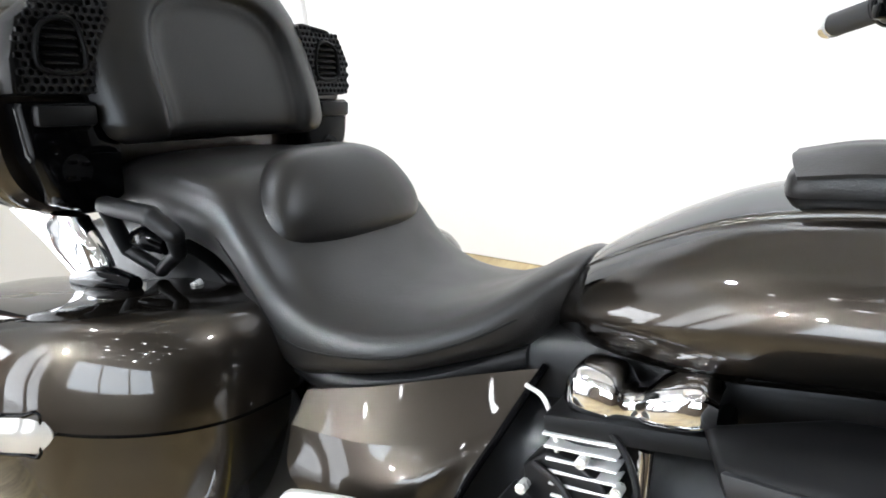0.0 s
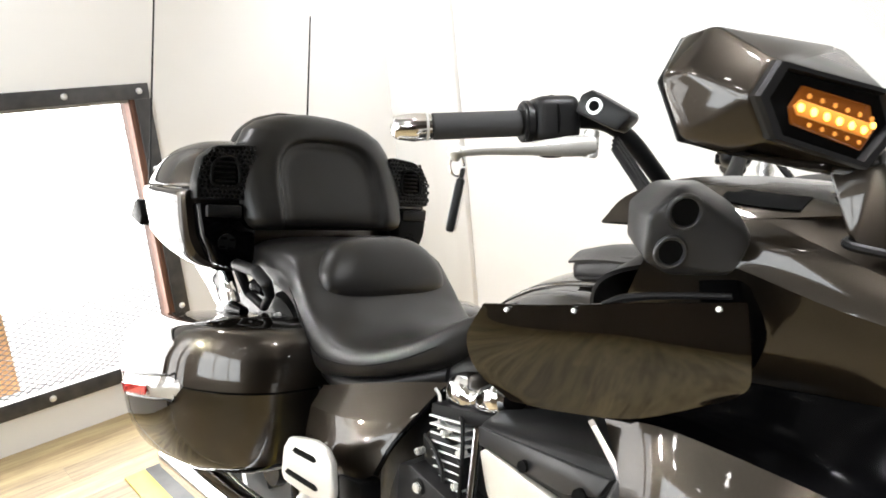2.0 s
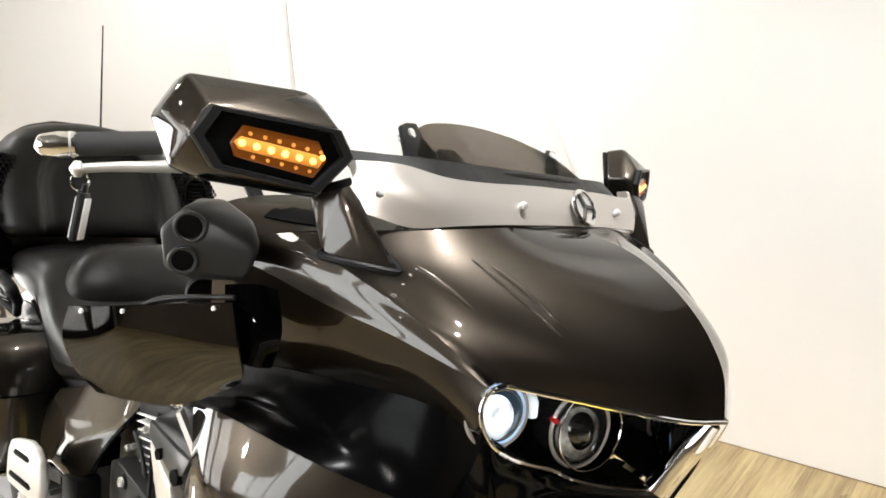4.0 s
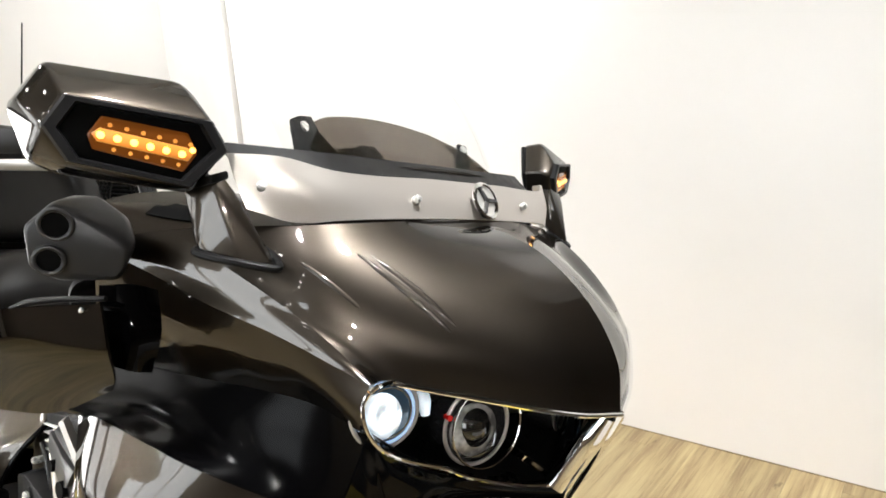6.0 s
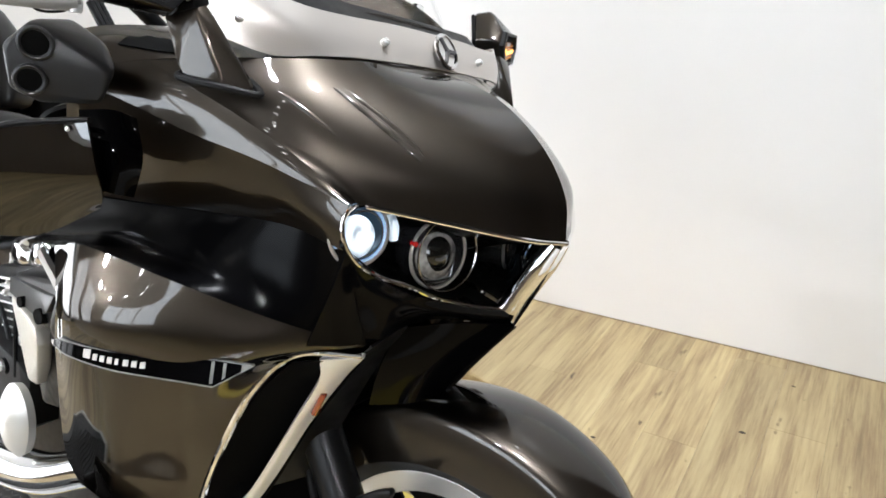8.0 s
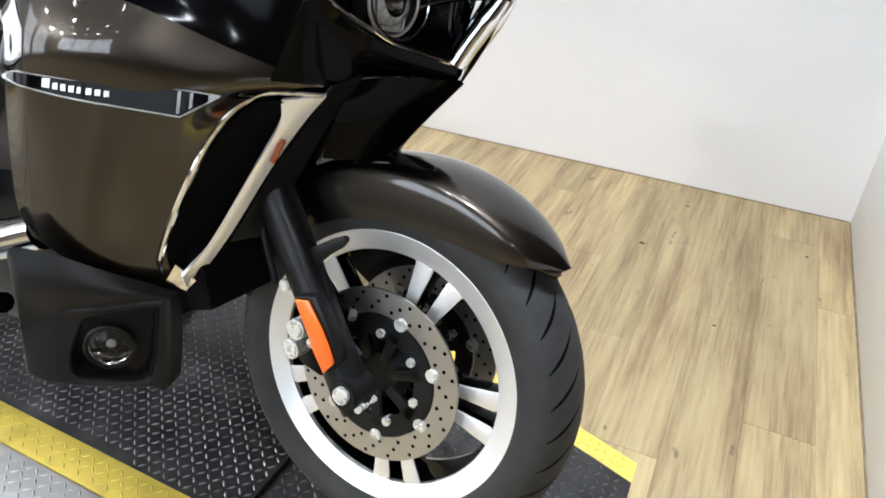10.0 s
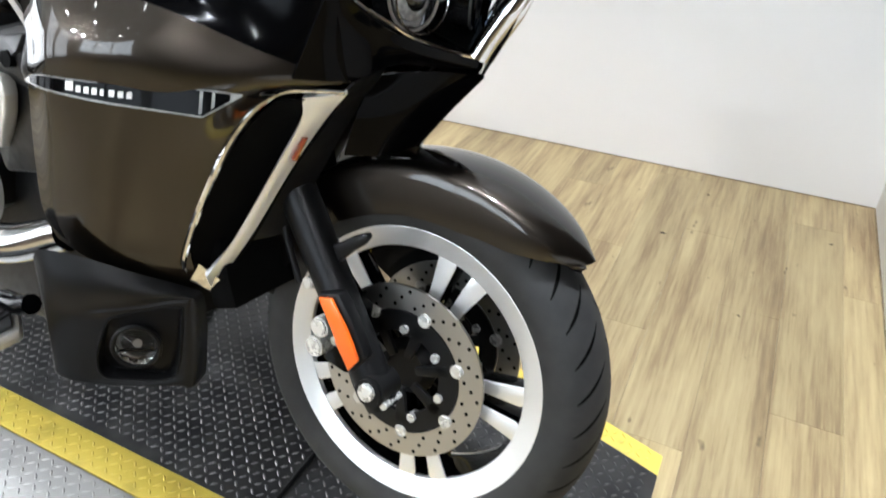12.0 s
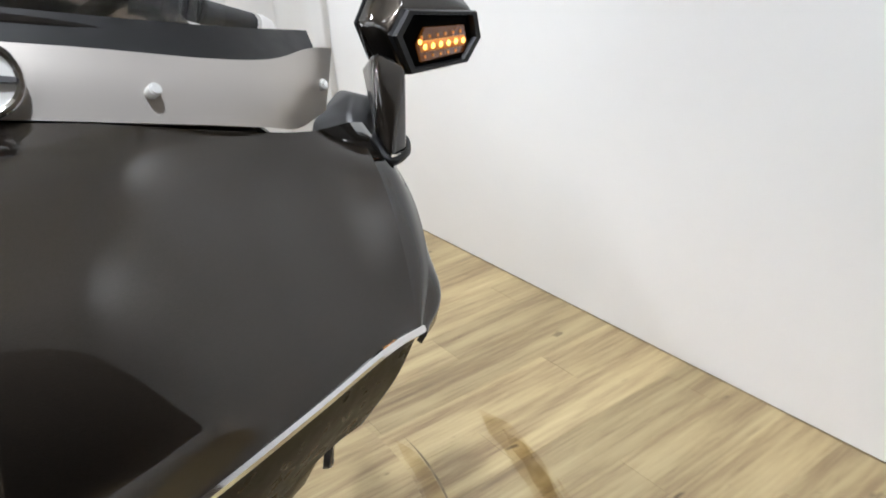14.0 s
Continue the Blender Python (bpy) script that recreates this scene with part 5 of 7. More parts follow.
def mirror(s):
    """Faceted housing, a recessed hexagonal indicator facing ahead, glass behind, on a tapered stalk."""
    shift = Vector((0, 0, 0)) if s > 0 else Vector((-.040, .042, .017))
    foot = Vector((0, 0, 0)) if s > 0 else Vector((.010, .018, -.005))
    at = lambda pts: [Vector((x, s * y, z)) + shift for x, y, z in pts]
    face, body, rear = at(FACE), at(BODY), at(BACK)
    mid = sum(face, Vector()) / 6
    along = (face[3] - face[0]).normalized()
    n = along.cross(face[1] - face[5]).normalized()
    if n.x < 0:
        n = -n
    flat = [p - n * (p - mid).dot(n) for p in face]
    ob = part("mirror", chunk([p - n * .003 for p in flat] + body + rear, 0.005, 3), PAINT, BIKE, "bronze-grey mirror housing with a lit amber indicator")
    ring = lambda k, d: [mid + (p - mid) * k + n * d for p in flat]
    rim = from_grid(np.array([ring(.99, -.006), ring(1.0, .001), ring(.965, .0045), ring(.85, .0045), ring(.81, -.004), ring(.80, -.008)]), close_v=True)
    bmesh.ops.recalc_face_normals(rim, faces=rim.faces)
    part("indicator_frame", rim, GREYPLASTIC, ob, "black hexagonal indicator frame", sharp=25)
    part("indicator_floor", chunk(ring(.84, -.0022) + ring(.84, -.006), 0.001), DARK, ob)
    # a point of the lens plane from its y and z
    place = lambda y, z, d: (lambda p: p - n * ((p - mid).dot(n) - d))(Vector((mid.x, s * y, z)) + shift)
    lens = [place(y, z, 0) for y, z in LENS]
    part("indicator_lens", chunk([p - n * .002 for p in lens] + [sum(lens, Vector()) / 6 + (p - sum(lens, Vector()) / 6) * .96 + n * .0005 for p in lens], 0.002), AMBER, ob, "lit amber lens")
    a, b = Vector((0, -.436, 1.1935)), Vector((0, -.362, 1.1835))
    strip_of = [place(y, z, .0012) for y, z in ((-.444, 1.194), (-.437, 1.2), (-.357, 1.19), (-.350, 1.1855), (-.356, 1.177), (-.439, 1.1875))]
    part("glow_strip", chunk(strip_of + [p - n * .003 for p in strip_of], 0.001), AMBERGLOW, ob, "glowing amber band")
    for k in range(6):
        q = a.lerp(b, k / 5)
        part("led", rod(place(q.y, q.z, 0), place(q.y, q.z, .0022), .0034, 12, bevel=.0008), LED, ob, "glowing amber diode")
        part("dim_diode", rod(place(q.y + .008, q.z + .0095, 0), place(q.y + .008, q.z + .0095, .0012), .0021, 10), AMBERGLOW, ob)
        if k < 5:
            part("dim_diode", rod(place(q.y + .012, q.z - .012, 0), place(q.y + .012, q.z - .012, .0012), .0019, 10), AMBERGLOW, ob)
    part("dim_diode", rod(place(-.352, 1.188, 0), place(-.352, 1.188, .0016), .0028, 10), LED, ob)
    # rubber edge and glass behind
    c = sum(rear, Vector()) / 6
    gn = (rear[1] - rear[0]).cross(rear[4] - rear[0]).normalized()
    if gn.x > 0:
        gn = -gn
    flat = [p - gn * (p - c).dot(gn) for p in rear]
    part("glass_edge", chunk([c + (p - c) * .985 for p in flat] + [c + (p - c) * .96 + gn * .006 for p in flat], 0.0015), PLASTIC, ob)
    part("mirror_glass", chunk([c + (p - c) * .92 + gn * .004 for p in flat] + [c + (p - c) * .92 + gn * .0075 for p in flat], 0.001), CHROME, ob, "mirror glass")
    low = [p + foot for p in at([(-.130, -.289, 1.079), (-.150, -.320, 1.083), (-.192, -.343, 1.090), (-.188, -.318, 1.098), (-.160, -.288, 1.096)])]
    top = at([(-.214, -.347, 1.150), (-.212, -.330, 1.155), (-.180, -.319, 1.166), (-.177, -.336, 1.160)])
    if s < 0:
        c = sum(top, Vector()) / 4
        top = [c + (p - c) * 2.0 for p in top]
    part("stalk", chunk(low + top, 0.004), PAINT, ob, "bronze-grey tapered mirror stalk")
    part("stalk_rim", tube([p - Vector((0, 0, .001)) for p in low], .0042, 50, 8, True), PLASTIC, ob, "black rubber rim round the stalk")
    part("pivot", chunk(at([(-.215, -.349, 1.146), (-.213, -.328, 1.152), (-.178, -.317, 1.163), (-.175, -.338, 1.157), (-.215, -.349, 1.156), (-.213, -.328, 1.162), (-.180, -.317, 1.172), (-.177, -.338, 1.166)]), .002), PLASTIC, ob)
    return ob


for s in (1, -1):
    mirror(s)


def pod(s):
    """A faceted pod: a slanting face with two round openings shaded by black discs, a top facet and a receding back."""
    f = lambda p: Vector((p[0], s * p[1], p[2]))
    n = f((.80, -.564, -.205)).normalized()
    face = [f(p) for p in ((-.298, -.434, 1.131), (-.315, -.455, 1.104), (-.320, -.446, 1.061), (-.311, -.42, 1.049), (-.270, -.378, 1.052), (-.258, -.376, 1.088))]
    top = [f(p) for p in ((-.312, -.382, 1.138), (-.283, -.364, 1.117), (-.268, -.362, 1.090))]
    mid = sum(face, Vector()) / 6
    rear = [mid + (p - mid) * 0.8 - n * 0.075 for p in face]
    ob = part("air_pod", chunk(face + top + rear, 0.005, 3), PODPLASTIC, BIKE, "matt black pod with two round openings")
    for p, r in (((-.301, -.427, 1.110), .0148), ((-.311, -.428, 1.074), .0135)):
        c = f(p)
        c -= n * ((c - mid).dot(n) - .0035)
        u = n.orthogonal().normalized()
        v = n.cross(u)
        part("pod_ring", tube([c + n * 0.0008 + (u * math.cos(a) + v * math.sin(a)) * r for a in np.linspace(0, math.tau, 14, endpoint=False)], 0.0024, 30, 8, True), PODPLASTIC, ob)
        part("pod_opening_shade", rod(c - n * 0.02, c + n * 0.0012, r, 24), DARK, ob)


for s in (1, -1):
    pod(s)
part("cockpit", shell([[(-.16, 0, 1.16), (-.19, -.16, 1.15), (-.25, -.26, 1.1), (-.3, -.325, 1.06)], [(-.3, 0, 1.16), (-.33, -.16, 1.15), (-.36, -.27, 1.1), (-.38, -.345, 1.05)], [(-.4, 0, 1.1), (-.42, -.16, 1.08), (-.43, -.28, 1.04), (-.44, -.355, 1.02)],
                        [(-.45, 0, .95), (-.46, -.15, .93), (-.46, -.26, .93), (-.46, -.325, .94)]], 24, 22, 0.005, True, (-.2, 0, .9)), PLASTIC, BIKE, "black cockpit panel")


def controls(s):
    """Grip, switches, brake or clutch lever with its cylinder."""
    f = lambda *p: Vector((p[0], s * p[1], p[2]))
    gi, go = f(-.629, -.292, 1.207), f(-.690, -.398, 1.193)
    d = (go - gi).normalized()
    bar = part("handlebar", tube([f(-.56, 0, 1.1), f(-.535, -.1, 1.15), f(-.56, -.19, 1.215), gi - d * 0.02], 0.0125, 30, 14), BLACK_SATIN, BIKE)
    grip = part("grip", rod(gi, go, 0.0175, 22, bevel=0.003), GRIP, BIKE, "black rubber hand grip")
    part("grip_end", tube([go, go + d * 0.022, go + d * 0.045, go + d * 0.052], [0.0175, 0.019, 0.015, 0.006], 20, 18), CHROME, grip, "chrome bar end weight")
    part("grip_end_band", rod(go + d * 0.004, go + d * 0.007, 0.0190, 20), SILVER, grip)
    part("grip_flange", rod(gi - d * 0.006, gi, 0.026, 20, bevel=0.002), PLASTIC, grip)
    m = frame_at(gi - d * 0.038 + Vector((0.004, 0, 0.001)), d, (0, 0, 1))
    sw = part("switch_box", join(block((0.066, 0.062, 0.056), m @ pose(-.004, .002, 0), 0.015, 3), rod(m @ Vector((.028, 0, 0)), m @ Vector((.040, 0, 0)), .029, 24, bevel=.003)), GREYPLASTIC, BIKE, "black switch box")
    part("switch_seam", rod(m @ Vector((-.003, .002, 0)), m @ Vector((-.001, .002, 0)), .0335, 24), DARK, sw)
    part("switch_key", block((0.022, 0.02, 0.03), m @ pose(0.008, -0.014, 0.020 * s), 0.004), BLACK_GLOSS, sw)
    part("switch_key", block((0.016, 0.014, 0.012), m @ pose(-0.022, -0.004, 0.026 * s), 0.003), PLASTIC, sw)
    part("switch_key", block((0.014, 0.018, 0.012), m @ pose(0.026, 0.016, 0.020 * s), 0.003), PLASTIC, sw)
    part("switch_clamp", block((0.03, 0.012, 0.03), m @ pose(-.004, -.034, .004), 0.004), PLASTIC, sw)
    part("switch_wire", tube([m @ Vector((0.02, -0.03, 0.01)), m @ Vector((0.01, -0.045, 0.012)), m @ Vector((-0.02, -0.046, 0.012)), m @ Vector((-0.04, -0.035, 0.01))], 0.0022, 16, 6), PLASTIC, sw)
    mc = frame_at(f(-.533, -.232, 1.222), (0.76, s * 0.22, -0.38), (0, 0, 1)) @ Matrix.Scale(0.78, 4)
    cyl = part("master_cylinder", prism([(-.045, -.02), (.036, -.016), (.046, .012), (.042, .022), (-.036, .026), (-.05, .01)], 0.05, mc @ pose(0, 0, -0.025), 0.006), GREYPLASTIC, BIKE, "black hydraulic reservoir")
    part("sight_glass", rod(mc @ Vector((-.016, .004, .03 * s)), mc @ Vector((-.016, .004, .02 * s)), 0.0105, 20), ALLOY, cyl)
    part("sight_lens", rod(mc @ Vector((-.016, .004, .0315 * s)), mc @ Vector((-.016, .004, .028 * s)), 0.007, 16), DARK, cyl)
    lev = [f(-.545, -.246, 1.181), f(-.556, -.28, 1.177), f(-.575, -.33, 1.17), f(-.594, -.39, 1.164), f(-.603, -.428, 1.158)]
    lever = part("lever", tube(lev, [0.0145, 0.0135, 0.0085, 0.0070, 0.0065], 30, 12), SILVER, BIKE, "silver control lever")
    part("lever_ball", tube([lev[-1] + Vector((0, 0, -0.011)), lev[-1], lev[-1] + Vector((0, 0, 0.011))], [0.004, 0.0105, 0.004], 10, 14), SILVER, lever)
    part("lever_pivot", rod(lev[0] - Vector((0, 0, .016)), lev[0] + Vector((0, 0, .02)), 0.010, 14, bevel=0.002), BOLT, lever)
    for k in range(3):
        o = Vector((0.004 * k, s * -0.006 * k, -0.006 * k))
        part("control_cable", tube([f(-.515, -.235, 1.19) + o, f(-.47, -.235, 1.14) + o, f(-.43, -.245, 1.10) + o, f(-.40, -.25, 1.03) + o], 0.0055, 20, 8), PLASTIC, BIKE)
    part("cable_tie", tube([f(-.45, -.238, 1.125), f(-.445, -.25, 1.12)], 0.012, 6, 8), PLASTIC, BIKE)
    return lever


controls(1)
controls(-1)
# key fob hanging from the brake lever
fob = thing("key_fob", "black and white key fob hanging on a steel ring", "key")
fob.matrix_world = BIKE.matrix_world
part("split_ring", tube([(-.603, -.424 + .0115 * math.cos(a), 1.142 + .0125 * math.sin(a)) for a in np.linspace(0, math.tau, 14, endpoint=False)], 0.0013, 30, 6, True), CHROME, fob)
hang = frame_at((-.6025, -.4235, 1.095), (0.72, -0.69, 0.0), (0, 0.21, 1))
part("body", block((0.024, 0.066, 0.010), hang, 0.003), BLACK_SATIN, fob)
part("tag", block((0.018, 0.056, 0.002), hang @ pose(-0.002, -0.002, 0.0062), 0.0006), CEILING, fob, "white tag")
part("tag", block((0.018, 0.056, 0.002), hang @ pose(-0.002, -0.002, -0.0062), 0.0006), CEILING, fob, "white tag")
part("loop", block((0.01, 0.014, 0.006), hang @ pose(0, 0.038, 0), 0.002), BLACK_SATIN, fob)


# ---- tank, deflectors, engine ----
def tank_ring(x, w, low, top):
    """Half of a section: a tucked-in foot, a full flank, a stepped shoulder and a raised spine."""
    h = top - low
    return (x, [(w * .45, low - .012), (w * .82, low), (w * .99, low + h * .26), (w, low + h * .44), (w * .9, low + h * .64), (w * .72, low + h * .79), (w * .6, low + h * .855), (w * .565, low + h * .90), (w * .3, low + h * .975), (w * .1, top)])


def hull(rows, n, m=48):
    """A body from half outlines (y, z) across the bike, at x."""
    return loft([[(x, -y, z) for y, z in half] + [(x, y, z) for y, z in half[::-1]] for x, half in rows], n, m)


tank = part("fuel_tank", hull([tank_ring(-.955, .05, .79, .832), tank_ring(-.92, .085, .79, .866), tank_ring(-.87, .132, .792, .906), tank_ring(-.80, .172, .797, .95), tank_ring(-.72, .2, .806, .986),
                               tank_ring(-.62, .222, .825, 1.006), tank_ring(-.5, .235, .845, 1.01), tank_ring(-.4, .2, .87, .975)], 60, 110), PAINT, BIKE, "bronze-grey painted fuel tank")
pouch = part("tank_pouch", loft([oval(-.695, .035, .982, .996, 4), oval(-.685, .085, .978, 1.016, 4), oval(-.64, .103, .98, 1.030, 4), oval(-.56, .112, .985, 1.036, 4), oval(-.47, .11, .985, 1.034, 4)], 30, 40), LEATHER, BIKE, "black vinyl tank pouch")
part("pouch_flap", shell([[(-.69, 0, 1.028), (-.69, -.06, 1.026), (-.68, -.106, 1.010)], [(-.62, 0, 1.042), (-.62, -.06, 1.041), (-.615, -.116, 1.020)], [(-.52, 0, 1.044), (-.52, -.06, 1.043), (-.515, -.12, 1.024)]], 16, 16, 0.004, True), LEATHER, pouch)

for s in (1, -1):
    f = lambda pts: [(x, s * y, z) for x, y, z in pts]
    D = [f([(-.492, -.474, .996), (-.41, -.461, 1.008), (-.33, -.441, 1.022), (-.240, -.412, 1.036)]),
         f([(-.518, -.470, .955), (-.42, -.454, .962), (-.33, -.432, .975), (-.235, -.406, .99)]),
         f([(-.510, -.459, .918), (-.42, -.440, .92), (-.335, -.418, .932), (-.238, -.397, .962)]),
         f([(-.470, -.446, .893), (-.41, -.426, .894), (-.34, -.405, .905), (-.255, -.389, .945)])]
    d = part("wind_deflector", shell(D, 20, 30, 0.003, inward=(-.3, 0, .9)), SMOKEGLASS, BIKE, "dark smoked see-through side wind deflector")
    part("deflector_arm", tube(f([(-.362, -.446, 1.016), (-.345, -.434, 1.024), (-.31, -.416, 1.031), (-.262, -.396, 1.037)]), [0.0025, 0.0045, 0.0035, 0.003], 20, 8), BLACK_SATIN, d)
    for x, y, z in ((-.46, -.469, 1.001), (-.385, -.455, 1.012), (-.26, -.418, 1.033)):
        part("deflector_bolt", rod((x, s * (y - .001), z - .006), (x, s * (y - .004), z - .005), 0.0026, 12, bevel=0.0006), BOLT, d)
    fin = [f([(-.300, -.385, 1.045), (-.290, -.389, 1.0), (-.288, -.386, .966)]), f([(-.276, -.362, 1.048), (-.262, -.368, 1.0), (-.268, -.366, .958)]), f([(-.276, -.333, 1.040), (-.252, -.341, .998), (-.266, -.342, .953)])]
    part("deflector_foot", shell(fin, 10, 12, 0.004), BLACK_GLOSS, BIKE)
    # side panel under the seat
    P = [f([(-1.215, -.215, .682), (-1.1, -.195, .712), (-1.0, -.15, .735), (-.928, -.105, .746)]),
         f([(-1.222, -.24, .64), (-1.10, -.238, .650), (-1.0, -.204, .667), (-.942, -.15, .705)]),
         f([(-1.215, -.252, .58), (-1.1, -.256, .60), (-1.02, -.238, .63), (-.958, -.19, .665)]),
         f([(-1.16, -.258, .55), (-1.09, -.26, .565), (-1.035, -.249, .59), (-.972, -.212, .628)]),
         f([(-1.10, -.25, .53), (-1.06, -.252, .54), (-1.03, -.247, .55), (-.992, -.233, .57)])]
    part("panel_box", block((0.075, 0.05, 0.05), pose(-1.035, s * -.235, .528, 0, -6, 0), 0.006), PLASTIC, BIKE)
    sp = part("side_panel", shell(P[1:], 30, 28, 0.005, inward=(-1.1, 0, .6)), PAINT, BIKE, "bronze-grey painted side panel")
    part("panel_top", shell([P[0], P[1]], 10, 28, 0.005, inward=(-1.1, 0, .6)), PAINT, sp, "slanting upper facet of the panel")
    part("panel_edge", tube(f([(-.926, -.102, .748), (-.933, -.14, .724), (-.95, -.18, .678), (-.97, -.213, .63), (-.99, -.233, .572)]), 0.005, 24, 8), BLACK_GLOSS, sp)
    # air intake cover: black lid over a champagne face
    cov = part("intake_cover", chunk(f([(-.696, -.262, .766), (-.725, -.19, .768), (-.61, -.17, .80), (-.36, -.24, .852), (-.378, -.36, .834), (-.686, -.27, .737), (-.47, -.345, .764), (-.40, -.366, .79), (-.70, -.15, .70), (-.38, -.2, .72), (-.40, -.345, .74)]), 0.007, 3), PLASTIC, BIKE, "black faceted air intake cover")
    band_pts = f([(-.694, -.268, .763), (-.684, -.274, .739), (-.465, -.349, .766), (-.402, -.369, .792), (-.39, -.366, .815), (-.462, -.346, .803)])
    part("cover_band", chunk(band_pts + [(x + .004, y + s * .012, z) for x, y, z in band_pts], 0.002), GREYPLASTIC, cov, "grey facet along the cover edge")
    face_pts = f([(-.683, -.272, .728), (-.664, -.281, .741), (-.467, -.350, .752), (-.463, -.349, .727), (-.487, -.337, .695), (-.56, -.30, .63), (-.609, -.287, .62), (-.666, -.270, .674)])
    part("intake_face", chunk(face_pts + [(x, y + s * .02, z) for x, y, z in face_pts], 0.006, 3), CHAMPAGNE, cov, "champagne-coloured cover face")
    part("cover_back", chunk(f([(-.69, -.25, .73), (-.46, -.33, .75), (-.40, -.33, .74), (-.42, -.30, .62), (-.6, -.27, .58), (-.68, -.24, .66), (-.66, -.14, .7), (-.42, -.16, .7), (-.6, -.14, .58)]), 0.004), BLACK_SATIN, cov)
    # black plugs on the cover, coloured as the shade inside its holes
    for x, y, z, r in ((-.552, -.321, .763, .008), (-.430, -.360, .779, .0105)):
        part("cover_hole_shade", rod((x, s * (y - .0045), z), (x, s * (y + .03), z), r, 18), DARK, cov)
    end_pts = f([(-.379, -.366, .831), (-.350, -.366, .822), (-.336, -.36, .80), (-.35, -.352, .76), (-.385, -.352, .735), (-.414, -.355, .755), (-.40, -.368, .775)])
    part("intake_end", chunk(end_pts + [(x, y + s * .03, z) for x, y, z in end_pts], 0.005), GREYPLASTIC, cov, "grey cover end")
    # chrome rocker cover and finned cylinder
    head = part("rocker_cover", loft([oval(-.875, .03, .735, .775, 3, s * -.14), oval(-.86, .04, .73, .79, 3, s * -.145), oval(-.82, .042, .735, .79, 3, s * -.15), oval(-.80, .03, .74, .775, 3, s * -.155), oval(-.77, .04, .745, .795, 3, s * -.16), oval(-.73, .045, .755, .812, 3, s * -.165), oval(-.71, .03, .765, .80, 3, s * -.17)], 30, 32), CHROME, BIKE, "chrome rocker cover")
    part("rocker_base", block((0.19, 0.10, 0.026), pose(-.795, s * -.145, .733, 0, -8, 0), 0.006), PLASTIC, head)
    for k in range(9):
        part("cooling_fin", block((0.085 - k * .002, 0.12, 0.0032), pose(-.845 + k * .002, s * -.14, .716 - k * .0145, 0, -6, 0), 0.0012), ALLOY, BIKE, "bright-edged cooling fin")
    part("cylinder_barrel", rod((-.845, s * -.13, .72), (-.83, s * -.13, .56), 0.055, 28), BLACK_SATIN, BIKE)
    part("pushrod_tube", rod((-.775, s * -.185, .72), (-.77, s * -.2, .55), 0.009, 14), CHROME, BIKE)
    part("plug_lead", tube(f([(-.93, -.15, .74), (-.90, -.165, .735), (-.875, -.185, .70), (-.87, -.19, .64)]), 0.003, 20, 8), SILVER, BIKE)
    # crankcase covers with bolt bosses
    low_case = f([(-.988, -.20, .53), (-.935, -.222, .61), (-.90, -.226, .62), (-.838, -.228, .609), (-.76, -.226, .588), (-.735, -.22, .56), (-.75, -.22, .47), (-.85, -.222, .42), (-.95, -.21, .44)])
    case = part("crankcase_cover", chunk(low_case + [(x * .98 - .017, y + s * .08, .52 + (z - .52) * 1.08) for x, y, z in low_case], 0.008, 3), GREYPLASTIC, BIKE, "dark grey crankcase cover with bolt bosses")
    for x, z in ((-.87, .592), (-.808, .571), (-.93, .52), (-.78, .50)):
        part("case_bolt", rod((x, s * -.215, z), (x, s * -.236, z), 0.009, 12, bevel=0.002), BOLT, case)
        part("bolt_boss", rod((x, s * -.215, z), (x, s * -.230, z), 0.016, 16, bevel=0.002), BLACK_SATIN, case)
    up_case = f([(-.912, -.19, .66), (-.885, -.196, .687), (-.85, -.198, .69), (-.815, -.2, .672), (-.79, -.2, .64), (-.795, -.2, .605), (-.84, -.198, .60), (-.905, -.19, .615)])
    top_case = part("timing_cover", chunk(up_case + [(x, y + s * .06, z) for x, y, z in up_case], 0.006, 3), BLACK_SATIN, BIKE, "black timing cover")
    part("cover_rib", tube(f([(-.895, -.198, .672), (-.862, -.204, .66), (-.838, -.206, .63), (-.832, -.204, .606)]), 0.0045, 20, 8), GREYPLASTIC, top_case)
    for x, z in ((-.838, .694), (-.797, .672), (-.803, .612), (-.905, .64)):
        part("case_bolt", rod((x, s * -.19, z), (x, s * -.210, z), 0.0065, 12, bevel=0.0015), BOLT, top_case)
    part("hose", tube(f([(-.845, -.17, .735), (-.80, -.2, .725), (-.772, -.222, .69), (-.768, -.226, .62), (-.775, -.224, .56)]), 0.004, 24, 8), PLASTIC, BIKE)
    # oval chrome cap and exhaust
    part("oval_cap", lathe([(0, 0.05), (0.012, 0.052), (0.022, 0.04), (0.026, 0.001)], 36), SILVER, BIKE, "polished oval engine cap", pose(-.62, s * -.29, .555, 0, 0, 0 if s < 0 else 180) @ Matrix.Diagonal((0.75, 1, 1.15, 1)))
    part("exhaust_pipe", tube(f([(-.50, -.25, .50), (-.62, -.27, .455), (-.8, -.285, .44), (-1.05, -.29, .40), (-1.35, -.3, .36), (-1.8, -.3, .35)]), [0.03, 0.034, 0.036, 0.038, 0.045, 0.05], 40, 18), CHROME, BIKE, "chrome exhaust pipe")
    # lower cowl with fog lamp
    rim = [(-.442, -.322, .398), (-.447, -.33, .325), (-.436, -.328, .303), (-.386, -.292, .288), (-.305, -.228, .284), (-.291, -.213, .289), (-.291, -.209, .418), (-.296, -.214, .435), (-.348, -.258, .425), (-.400, -.302, .42)]
